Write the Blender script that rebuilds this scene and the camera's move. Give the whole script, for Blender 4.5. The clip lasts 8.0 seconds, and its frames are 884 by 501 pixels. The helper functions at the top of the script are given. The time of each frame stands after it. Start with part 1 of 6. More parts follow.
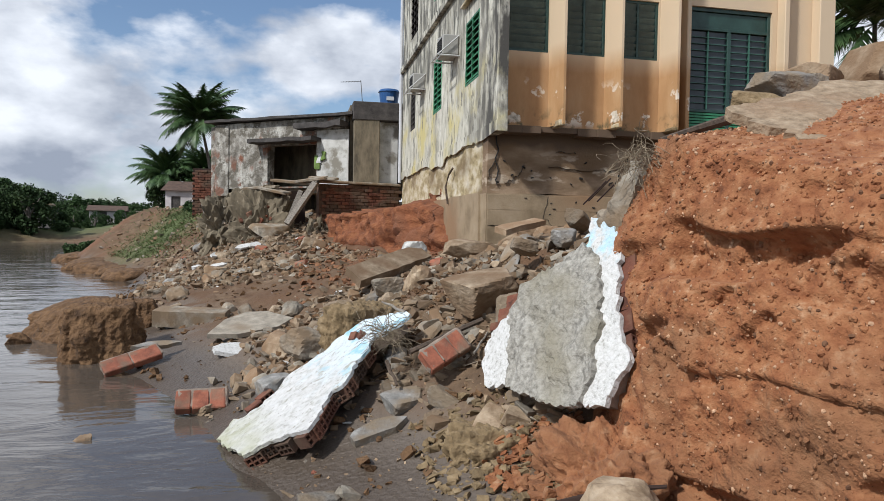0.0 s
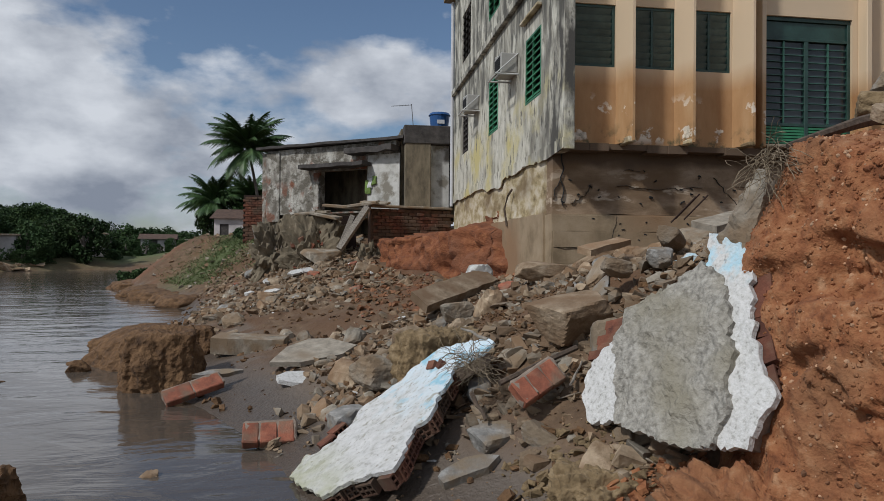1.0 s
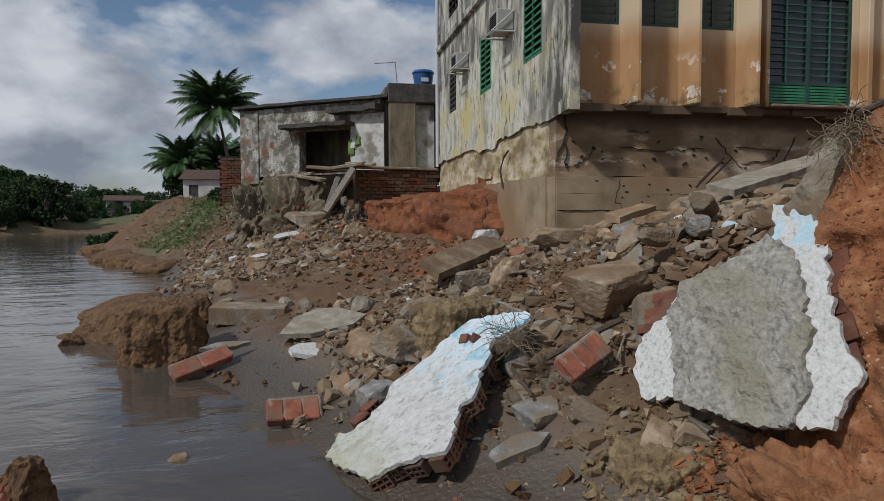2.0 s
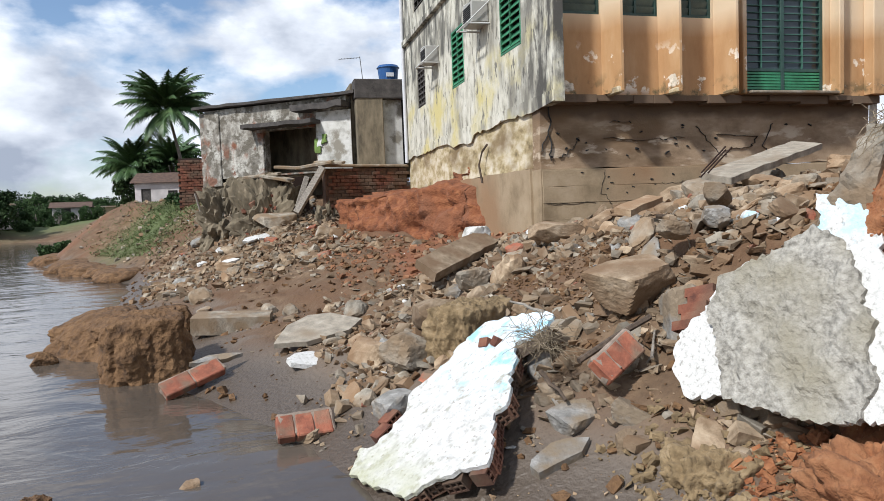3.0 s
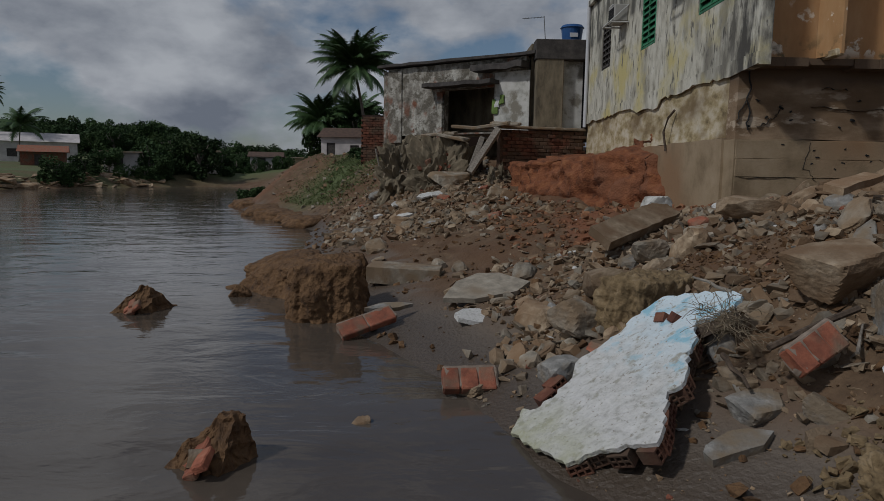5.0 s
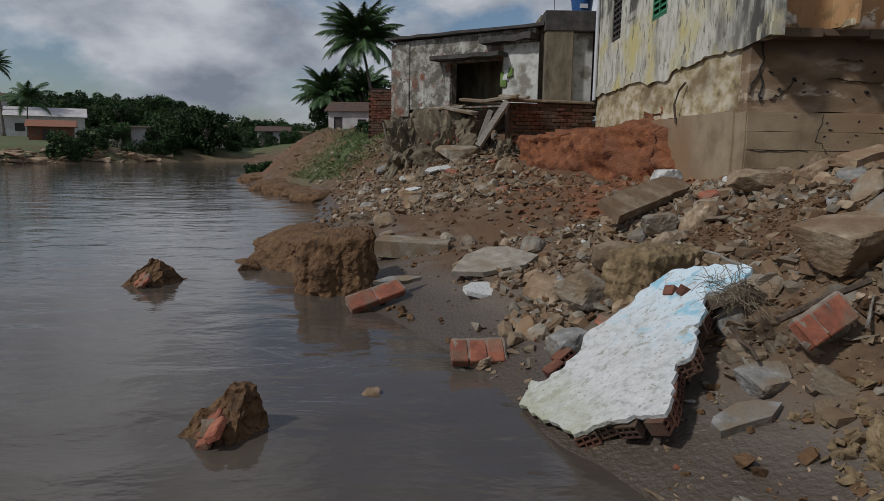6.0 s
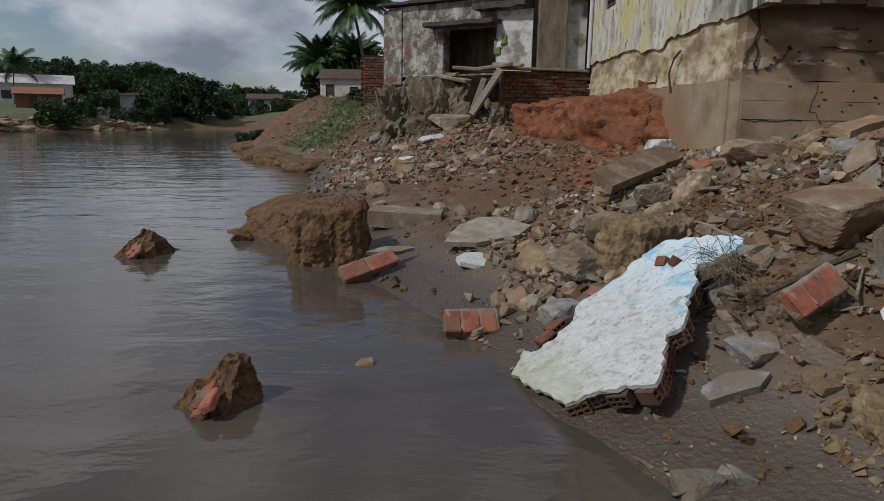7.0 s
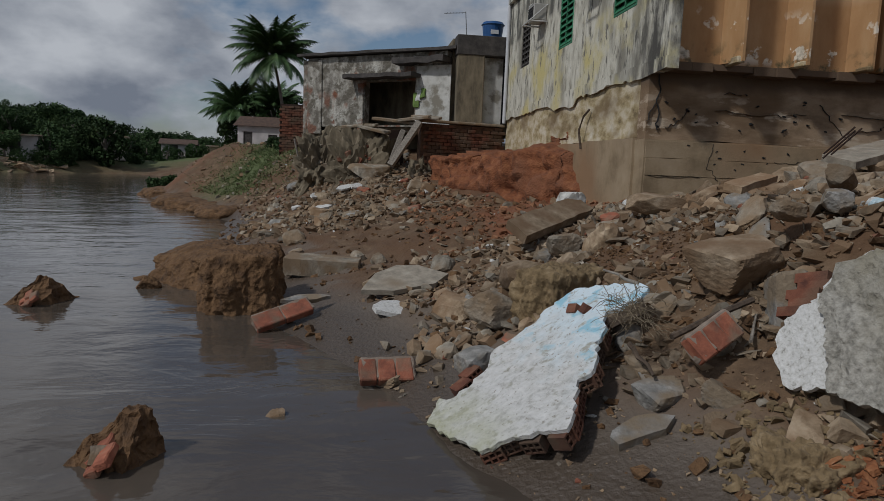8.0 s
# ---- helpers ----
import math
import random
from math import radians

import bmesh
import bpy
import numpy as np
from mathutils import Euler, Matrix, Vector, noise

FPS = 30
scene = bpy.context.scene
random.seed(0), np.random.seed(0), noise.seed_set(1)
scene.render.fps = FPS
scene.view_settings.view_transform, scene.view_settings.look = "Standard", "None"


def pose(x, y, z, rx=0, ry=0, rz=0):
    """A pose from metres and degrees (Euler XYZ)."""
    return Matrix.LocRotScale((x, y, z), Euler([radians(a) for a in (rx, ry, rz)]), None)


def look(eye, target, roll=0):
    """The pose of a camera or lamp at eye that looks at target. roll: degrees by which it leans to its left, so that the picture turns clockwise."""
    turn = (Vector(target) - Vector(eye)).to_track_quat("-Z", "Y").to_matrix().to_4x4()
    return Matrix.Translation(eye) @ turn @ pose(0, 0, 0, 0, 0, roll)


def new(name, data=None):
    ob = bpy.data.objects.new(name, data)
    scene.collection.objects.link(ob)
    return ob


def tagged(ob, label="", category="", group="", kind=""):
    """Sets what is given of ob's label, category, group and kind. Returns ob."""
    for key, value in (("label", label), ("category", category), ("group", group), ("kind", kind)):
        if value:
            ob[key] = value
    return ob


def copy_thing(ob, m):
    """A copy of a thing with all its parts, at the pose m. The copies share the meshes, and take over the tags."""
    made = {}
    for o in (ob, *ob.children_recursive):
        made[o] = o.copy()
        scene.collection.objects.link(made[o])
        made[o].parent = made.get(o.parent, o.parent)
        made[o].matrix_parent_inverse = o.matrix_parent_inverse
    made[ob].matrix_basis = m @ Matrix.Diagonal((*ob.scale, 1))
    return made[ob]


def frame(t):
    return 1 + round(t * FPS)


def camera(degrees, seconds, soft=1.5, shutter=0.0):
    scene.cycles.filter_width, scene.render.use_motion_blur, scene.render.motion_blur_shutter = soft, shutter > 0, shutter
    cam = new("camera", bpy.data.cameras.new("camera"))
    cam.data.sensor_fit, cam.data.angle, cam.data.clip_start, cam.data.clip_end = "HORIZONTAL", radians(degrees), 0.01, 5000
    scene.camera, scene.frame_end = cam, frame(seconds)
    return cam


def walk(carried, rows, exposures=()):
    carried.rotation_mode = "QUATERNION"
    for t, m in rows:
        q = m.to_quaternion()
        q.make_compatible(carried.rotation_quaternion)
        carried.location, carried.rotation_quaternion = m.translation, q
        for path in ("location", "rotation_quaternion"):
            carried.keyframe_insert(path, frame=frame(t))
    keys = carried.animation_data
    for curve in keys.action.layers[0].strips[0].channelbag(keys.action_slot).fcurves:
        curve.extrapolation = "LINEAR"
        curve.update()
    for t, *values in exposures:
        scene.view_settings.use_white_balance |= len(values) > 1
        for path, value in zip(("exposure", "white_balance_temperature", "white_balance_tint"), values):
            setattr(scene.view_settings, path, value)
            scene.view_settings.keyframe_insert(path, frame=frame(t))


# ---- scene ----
cam = camera(65.7, 8.0, 0.8)
PATH = [
    (0, (0.25, 0.62, 1.829), (0.657, 2.577, 1.773), 1.0),
    (0.5, (0.171, 0.847, 1.829), (0.367, 2.837, 1.833), -1.9),
    (1, (-0.026, 1.109, 1.784), (0.263, 3.088, 1.801), 0.5),
    (1.5, (-0.316, 1.236, 1.872), (0.132, 3.184, 1.804), 0.5),
    (1.7, (-0.397, 1.302, 1.882), (-0.028, 3.264, 1.773), -0.3),
    (2.8, (-0.839, 1.663, 1.937), (-0.375, 3.606, 1.838), -1.0),
    (3, (-0.92, 1.729, 1.947), (-0.422, 3.662, 1.822), -2.2),
    (3.5, (-0.966, 1.804, 1.946), (-0.557, 3.758, 1.815), -0.7),
    (4, (-0.981, 1.798, 1.911), (-0.723, 3.779, 1.812), 1.1),
    (4.5, (-1.004, 1.799, 1.927), (-0.862, 3.79, 1.808), 0.3),
    (5, (-1.001, 1.796, 1.919), (-0.978, 3.784, 1.695), 1.0),
    (5.2, (-1.003, 1.796, 1.915), (-0.989, 3.776, 1.635), 0.9),
    (6.3, (-1.015, 1.793, 1.895), (-1.029, 3.769, 1.584), 1.1),
    (6.5, (-1.017, 1.793, 1.891), (-1.084, 3.76, 1.534), 0.7),
    (7, (-1.009, 1.798, 1.92), (-0.986, 3.76, 1.534), 1.0),
    (7.5, (-0.971, 1.798, 1.904), (-0.887, 3.775, 1.612), 1.5),
    (8, (-0.988, 1.784, 1.9), (-0.732, 3.754, 1.665), 2.4),
]
EXPOSURES = [(0, -0.08, 5960, 10), (0.5, -0.5, 5960, 10), (1, -0.7, 5960, 10), (1.5, -0.48, 5960, 10), (1.7, -1.0, 5960, 10), (2.8, 0.15, 5960, 10), (3, 0.2, 5960, 10), (3.5, 0.22, 5960, 10), (4, -0.1, 5960, 10), (4.5, -1.36, 5960, 10), (5, -1.55, 5960, 10), (6.5, -0.84, 5960, 10), (7, -0.92, 5960, 10), (7.5, -0.76, 5960, 10), (8, -1.25, 5960, 10)]
walk(cam, [(t, look(eye, target, roll)) for t, eye, target, roll in PATH], EXPOSURES)

# ---- world and sun ----
SUN_DIR = Vector((-0.61, -0.37, 0.70)).normalized()
world = bpy.data.worlds.new("sky")
scene.world = world
world.use_nodes = True
wn, wl = world.node_tree.nodes, world.node_tree.links
wn.clear()
w_out = wn.new("ShaderNodeOutputWorld")
w_mix = wn.new("ShaderNodeMixShader")
w_blue, w_cloud = wn.new("ShaderNodeBackground"), wn.new("ShaderNodeBackground")
w_sky = wn.new("ShaderNodeTexSky")
w_sky.sky_type, w_sky.sun_disc = "NISHITA", False
w_sky.sun_elevation = math.asin(SUN_DIR.z)
w_sky.sun_rotation = math.atan2(SUN_DIR.x, SUN_DIR.y)
w_blue.inputs["Strength"].default_value = 0.12
wl.new(w_sky.outputs[0], w_blue.inputs["Color"])
w_co = wn.new("ShaderNodeTexCoord")
w_map = wn.new("ShaderNodeMapping")
w_map.inputs["Location"].default_value = (0.35, 0.1, 0.2)
w_map.inputs["Scale"].default_value = (1.0, 1.0, 1.9)
wl.new(w_co.outputs["Generated"], w_map.inputs[0])
w_n1, w_n2 = wn.new("ShaderNodeTexNoise"), wn.new("ShaderNodeTexNoise")
for node, scale, detail in ((w_n1, 3.3, 7), (w_n2, 6.2, 7)):
    node.inputs["Scale"].default_value, node.inputs["Detail"].default_value = scale, detail
    node.inputs["Roughness"].default_value = 0.52
    wl.new(w_map.outputs[0], node.inputs["Vector"])
w_ramp = wn.new("ShaderNodeValToRGB")
w_ramp.color_ramp.elements[0].position, w_ramp.color_ramp.elements[1].position = 0.44, 0.52
wl.new(w_n1.outputs["Fac"], w_ramp.inputs[0])
w_shade = wn.new("ShaderNodeValToRGB")
w_shade.color_ramp.elements[0].position, w_shade.color_ramp.elements[1].position = 0.36, 0.66
w_shade.color_ramp.elements[0].color = (0.36, 0.39, 0.45, 1)
w_shade.color_ramp.elements[1].color = (1.0, 1.0, 1.0, 1)
wl.new(w_n2.outputs["Fac"], w_shade.inputs[0])
wl.new(w_shade.outputs[0], w_cloud.inputs["Color"])
w_cloud.inputs["Strength"].default_value = 1.06
wl.new(w_ramp.outputs[0], w_mix.inputs[0])
wl.new(w_blue.outputs[0], w_mix.inputs[1])
wl.new(w_cloud.outputs[0], w_mix.inputs[2])
wl.new(w_mix.outputs[0], w_out.inputs[0])

sun_data = bpy.data.lights.new("sun", "SUN")
sun_data.energy, sun_data.angle, sun_data.color = 4.2, radians(4.0), (1.0, 0.95, 0.87)
sun = new("sun", sun_data)
sun.matrix_world = look(SUN_DIR * 60, (0, 0, 0))


# ---- materials ----
def surface(name, tones, scale=4.0, rough=0.85, bump=0.5, bump_scale=30.0, stretch=(1, 1, 1), stain=None, stain_scale=0.7,
            stain_at=(0.5, 0.65), vary=0.0, pits=0.0, rough2=None, depth=0.01):
    """Grain of tones by noise, stains by a larger noise, fine relief. tones: (place, colour) pairs."""
    m = bpy.data.materials.new(name)
    m.use_nodes = True
    n, l = m.node_tree.nodes, m.node_tree.links
    b = n["Principled BSDF"]
    geo = n.new("ShaderNodeNewGeometry")
    mp = n.new("ShaderNodeMapping")
    mp.inputs["Scale"].default_value = stretch
    l.new(geo.outputs["Position"], mp.inputs[0])
    grain = n.new("ShaderNodeTexNoise")
    grain.inputs["Scale"].default_value, grain.inputs["Detail"].default_value, grain.inputs["Roughness"].default_value = scale, 8, 0.62
    l.new(mp.outputs[0], grain.inputs["Vector"])
    ramp = n.new("ShaderNodeValToRGB")
    while len(ramp.color_ramp.elements) < len(tones):
        ramp.color_ramp.elements.new(0.5)
    for e, (at, c) in zip(ramp.color_ramp.elements, tones):
        e.position, e.color = at, (*c, 1)
    l.new(grain.outputs["Fac"], ramp.inputs[0])
    colour = ramp.outputs[0]
    big = n.new("ShaderNodeTexNoise")
    big.inputs["Scale"].default_value, big.inputs["Detail"].default_value = stain_scale, 6
    l.new(mp.outputs[0], big.inputs["Vector"])
    if stain:
        mask = n.new("ShaderNodeMapRange")
        mask.inputs["From Min"].default_value, mask.inputs["From Max"].default_value = stain_at
        l.new(big.outputs["Fac"], mask.inputs["Value"])
        mx = n.new("ShaderNodeMix")
        mx.data_type = "RGBA"
        l.new(mask.outputs[0], mx.inputs["Factor"])
        l.new(colour, mx.inputs["A"])
        mx.inputs["B"].default_value = (*stain, 1)
        colour = mx.outputs["Result"]
    if vary:
        info, hsv, rng, add_ = n.new("ShaderNodeObjectInfo"), n.new("ShaderNodeHueSaturation"), n.new("ShaderNodeMapRange"), n.new("ShaderNodeMath")
        rng.inputs["To Min"].default_value, rng.inputs["To Max"].default_value = 1 - 1.5 * vary, 1 + 1.3 * vary
        rng.inputs["From Max"].default_value = 2.0
        add_.operation = "ADD"
        l.new(info.outputs["Random"], add_.inputs[0])
        l.new(geo.outputs["Random Per Island"], add_.inputs[1])
        l.new(add_.outputs[0], rng.inputs["Value"])
        l.new(rng.outputs[0], hsv.inputs["Value"])
        l.new(colour, hsv.inputs["Color"])
        colour = hsv.outputs[0]
    l.new(colour, b.inputs["Base Color"])
    if rough2 is None:
        b.inputs["Roughness"].default_value = rough
    else:
        rr = n.new("ShaderNodeMapRange")
        rr.inputs["To Min"].default_value, rr.inputs["To Max"].default_value = rough, rough2
        rr.inputs["From Min"].default_value, rr.inputs["From Max"].default_value = 0.35, 0.65
        l.new(big.outputs["Fac"], rr.inputs["Value"])
        l.new(rr.outputs[0], b.inputs["Roughness"])
    fine = n.new("ShaderNodeTexNoise")
    fine.inputs["Scale"].default_value, fine.inputs["Detail"].default_value = bump_scale, 6
    l.new(geo.outputs["Position"], fine.inputs["Vector"])
    height = fine.outputs["Fac"]
    if pits:
        vor = n.new("ShaderNodeTexVoronoi")
        vor.inputs["Scale"].default_value = bump_scale * 0.6
        l.new(geo.outputs["Position"], vor.inputs["Vector"])
        add = n.new("ShaderNodeMath")
        add.operation = "MULTIPLY_ADD"
        l.new(vor.outputs["Distance"], add.inputs[0])
        add.inputs[1].default_value = pits
        l.new(height, add.inputs[2])
        height = add.outputs[0]
    bp = n.new("ShaderNodeBump")
    bp.inputs["Strength"].default_value, bp.inputs["Distance"].default_value = bump, depth
    l.new(height, bp.inputs["Height"])
    l.new(bp.outputs[0], b.inputs["Normal"])
    return m


def plain(name, colour, rough=0.6, metal=0.0):
    m = surface(name, [(0.3, tuple(c * 0.85 for c in colour)), (0.7, colour)], 9, rough, 0.15, 60)
    m.node_tree.nodes["Principled BSDF"].inputs["Metallic"].default_value = metal
    return m


def blend_by(m, low, high, colour, soft_noise=0.3, axis="Z", noise_scale=2.0):
    """Lays colour over material m where the world place along axis passes from low to high, with an uneven border."""
    n, l = m.node_tree.nodes, m.node_tree.links
    b = n["Principled BSDF"]
    was = b.inputs["Base Color"].links[0].from_socket
    geo, sep = n.new("ShaderNodeNewGeometry"), n.new("ShaderNodeSeparateXYZ")
    l.new(geo.outputs["Position"], sep.inputs[0])
    nz = n.new("ShaderNodeTexNoise")
    nz.inputs["Scale"].default_value, nz.inputs["Detail"].default_value = noise_scale, 5
    l.new(geo.outputs["Position"], nz.inputs["Vector"])
    ma = n.new("ShaderNodeMath")
    ma.operation = "MULTIPLY_ADD"
    l.new(nz.outputs["Fac"], ma.inputs[0])
    ma.inputs[1].default_value = soft_noise
    l.new(sep.outputs[axis], ma.inputs[2])
    rng = n.new("ShaderNodeMapRange")
    rng.inputs["From Min"].default_value, rng.inputs["From Max"].default_value = low + soft_noise / 2, high + soft_noise / 2
    l.new(ma.outputs[0], rng.inputs["Value"])
    mx = n.new("ShaderNodeMix")
    mx.data_type = "RGBA"
    l.new(rng.outputs[0], mx.inputs["Factor"])
    l.new(was, mx.inputs["A"])
    mx.inputs["B"].default_value = (*colour, 1)
    l.new(mx.outputs["Result"], b.inputs["Base Color"])
    return m


def patches(m, colour, scale, at, zlow=-100, zhigh=100, stretch=(1, 1, 1), axis="Z", fade=0.3):
    """Peeled or mouldy patches of another colour, by noise, between two heights."""
    n, l = m.node_tree.nodes, m.node_tree.links
    b = n["Principled BSDF"]
    was = b.inputs["Base Color"].links[0].from_socket
    geo, sep, mp = n.new("ShaderNodeNewGeometry"), n.new("ShaderNodeSeparateXYZ"), n.new("ShaderNodeMapping")
    mp.inputs["Scale"].default_value = stretch
    mp.inputs["Location"].default_value = (scale * 1.7, 3.1, scale)
    l.new(geo.outputs["Position"], sep.inputs[0])
    l.new(geo.outputs["Position"], mp.inputs[0])
    nz = n.new("ShaderNodeTexNoise")
    nz.inputs["Scale"].default_value, nz.inputs["Detail"].default_value, nz.inputs["Roughness"].default_value = scale, 7, 0.6
    l.new(mp.outputs[0], nz.inputs["Vector"])
    rng = n.new("ShaderNodeMapRange")
    rng.inputs["From Min"].default_value, rng.inputs["From Max"].default_value = at
    l.new(nz.outputs["Fac"], rng.inputs["Value"])
    f1, f2 = n.new("ShaderNodeMapRange"), n.new("ShaderNodeMapRange")
    f1.inputs["From Min"].default_value, f1.inputs["From Max"].default_value = zlow, zlow + 0.12
    f2.inputs["From Min"].default_value, f2.inputs["From Max"].default_value = zhigh, zhigh - fade
    p1, p2 = n.new("ShaderNodeMath"), n.new("ShaderNodeMath")
    p1.operation = p2.operation = "MULTIPLY"
    l.new(sep.outputs[axis], f1.inputs["Value"])
    l.new(sep.outputs[axis], f2.inputs["Value"])
    l.new(f1.outputs[0], p1.inputs[0])
    l.new(f2.outputs[0], p1.inputs[1])
    l.new(p1.outputs[0], p2.inputs[0])
    l.new(rng.outputs[0], p2.inputs[1])
    mx = n.new("ShaderNodeMix")
    mx.data_type = "RGBA"
    l.new(p2.outputs[0], mx.inputs["Factor"])
    l.new(was, mx.inputs["A"])
    mx.inputs["B"].default_value = (*colour, 1)
    l.new(mx.outputs["Result"], b.inputs["Base Color"])
    return m


M = {}
M["red_earth"] = surface("red_earth", [(0.26, (0.105, 0.034, 0.012)), (0.42, (0.235, 0.086, 0.032)), (0.58, (0.31, 0.135, 0.056)), (0.78, (0.45, 0.27, 0.15))], 11.0, 0.95, 0.9, 75,
                         stain=(0.19, 0.092, 0.042), stain_scale=0.9, stain_at=(0.50, 0.70), pits=0.5, depth=0.009)
M["cut_earth"] = surface("cut_earth", [(0.3, (0.075, 0.026, 0.011)), (0.5, (0.20, 0.068, 0.026)), (0.75, (0.30, 0.125, 0.052))], 5, 0.95, 1.0, 34,
                         stain=(0.19, 0.075, 0.035), stain_scale=1.3, stain_at=(0.52, 0.66), pits=0.6, depth=0.025)
M["mud_lump"] = surface("mud_lump", [(0.3, (0.05, 0.025, 0.010)), (0.5, (0.125, 0.066, 0.027)), (0.75, (0.21, 0.118, 0.052))], 6, 0.9, 1.0, 24, pits=0.7, depth=0.03)
M["concrete"] = surface("concrete", [(0.3, (0.12, 0.104, 0.08)), (0.55, (0.29, 0.255, 0.20)), (0.75, (0.45, 0.405, 0.335))], 7, 0.9, 0.9, 40,
                        stain=(0.205, 0.145, 0.088), stain_scale=3.2, stain_at=(0.38, 0.58), vary=0.35)
M["rubble_tan"] = surface("rubble_tan", [(0.3, (0.14, 0.092, 0.050)), (0.55, (0.345, 0.262, 0.172)), (0.75, (0.48, 0.39, 0.285))], 8, 0.92, 0.7, 50,
                          stain=(0.20, 0.125, 0.068), stain_scale=2.2, stain_at=(0.40, 0.60), vary=0.35)
M["blue_stone"] = surface("blue_stone", [(0.3, (0.12, 0.115, 0.104)), (0.55, (0.255, 0.245, 0.225)), (0.75, (0.43, 0.415, 0.385))], 9, 0.88, 0.8, 45,
                          stain=(0.21, 0.16, 0.105), stain_scale=3.8, stain_at=(0.42, 0.58), vary=0.25)
M["slab_grey"] = surface("slab_grey", [(0.3, (0.19, 0.165, 0.13)), (0.55, (0.32, 0.28, 0.22)), (0.75, (0.42, 0.38, 0.31))], 9, 0.9, 0.6, 60, stain=(0.23, 0.18, 0.125), stain_scale=2.5, stain_at=(0.5, 0.7))
M["slab_tan"] = surface("slab_tan", [(0.3, (0.17, 0.12, 0.072)), (0.52, (0.30, 0.22, 0.14)), (0.75, (0.42, 0.33, 0.23))], 14, 0.92, 0.8, 50, stain=(0.24, 0.15, 0.085), stain_scale=1.6, stain_at=(0.48, 0.66), pits=0.6, depth=0.012)
M["white_plaster"] = surface("white_plaster", [(0.30, (0.36, 0.35, 0.32)), (0.45, (0.53, 0.52, 0.495)), (0.7, (0.62, 0.61, 0.59))], 14, 0.8, 0.8, 26,
                             pits=0.35, depth=0.02)
M["grey_render"] = surface("grey_render", [(0.3, (0.15, 0.14, 0.118)), (0.5, (0.315, 0.296, 0.255)), (0.75, (0.47, 0.445, 0.39))], 22, 0.95, 1.0, 48,
                           stain=(0.25, 0.225, 0.165), stain_scale=2.2, stain_at=(0.45, 0.7), pits=0.5, depth=0.014)
M["brick_red"] = surface("brick_red", [(0.3, (0.15, 0.05, 0.03)), (0.55, (0.30, 0.10, 0.055)), (0.75, (0.38, 0.17, 0.10))], 9, 0.9, 0.6, 60,
                         stain=(0.20, 0.13, 0.085), stain_scale=5.0, stain_at=(0.45, 0.62), vary=0.3)
M["brick_old"] = surface("brick_old", [(0.3, (0.075, 0.027, 0.017)), (0.55, (0.175, 0.062, 0.034)), (0.75, (0.25, 0.12, 0.07))], 8, 0.93, 0.6, 50,
                         stain=(0.12, 0.075, 0.048), stain_scale=2.0, stain_at=(0.42, 0.60), vary=0.35)
M["earth_mortar"] = surface("earth_mortar", [(0.3, (0.06, 0.032, 0.02)), (0.7, (0.15, 0.085, 0.05))], 7, 0.95, 0.7, 40)
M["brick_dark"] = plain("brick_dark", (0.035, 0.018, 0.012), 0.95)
M["mortar"] = surface("mortar", [(0.3, (0.15, 0.11, 0.08)), (0.7, (0.30, 0.24, 0.19))], 9, 0.95, 0.6, 50)
M["side_wall"] = surface("side_wall", [(0.28, (0.20, 0.185, 0.145)), (0.40, (0.42, 0.395, 0.32)), (0.52, (0.57, 0.545, 0.455)), (0.75, (0.67, 0.65, 0.57))], 3.4, 0.9, 0.6, 18,
                         stretch=(1.5, 1.5, 0.75), stain=(0.21, 0.195, 0.155), stain_scale=0.8, stain_at=(0.52, 0.68))
patches(M["side_wall"], (0.55, 0.475, 0.21), 0.7, (0.48, 0.62), 3.2, 5.0)
patches(M["side_wall"], (0.16, 0.15, 0.125), 7.0, (0.57, 0.63), 3.4, 12, (1.3, 1.3, 0.45))
patches(M["side_wall"], (0.075, 0.07, 0.06), 2.6, (0.40, 0.56), 10.9, 13.2, (1.6, 1.6, 0.5), "Y", 1.5)
patches(M["side_wall"], (0.10, 0.095, 0.08), 1.7, (0.44, 0.60), 5.4, 12, (1.6, 1.6, 0.5))
M["side_band"] = surface("side_band", [(0.32, (0.15, 0.11, 0.055)), (0.45, (0.38, 0.30, 0.16)), (0.56, (0.54, 0.46, 0.32)), (0.72, (0.66, 0.61, 0.50))], 2.5, 0.93, 0.7, 24,
                         stretch=(1.0, 1.0, 1.9), stain=(0.20, 0.14, 0.07), stain_scale=0.8, stain_at=(0.5, 0.66))
M["plinth"] = surface("plinth", [(0.3, (0.17, 0.112, 0.064)), (0.5, (0.29, 0.205, 0.128)), (0.75, (0.39, 0.295, 0.20))], 2.6, 0.93, 0.5, 40,
                      stretch=(0.8, 0.8, 1.6), stain=(0.17, 0.105, 0.055), stain_scale=0.8, stain_at=(0.5, 0.66))
# dark top band: shade of the overhanging floor slab, painted into the colour
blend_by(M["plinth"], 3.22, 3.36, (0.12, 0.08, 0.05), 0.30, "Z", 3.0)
patches(M["plinth"], (0.15, 0.095, 0.05), 1.1, (0.50, 0.62), 2.4, 3.5, (0.5, 1, 1.6))
patches(M["plinth"], (0.46, 0.37, 0.27), 3.0, (0.56, 0.64), 2.4, 3.3, (0.6, 1, 1.8))
M["plinth_low"] = surface("plinth_low", [(0.3, (0.19, 0.138, 0.08)), (0.5, (0.30, 0.225, 0.138)), (0.75, (0.39, 0.305, 0.205))], 2.0, 0.93, 0.5, 40,
                          stain=(0.26, 0.16, 0.085), stain_scale=0.5, stain_at=(0.5, 0.66))
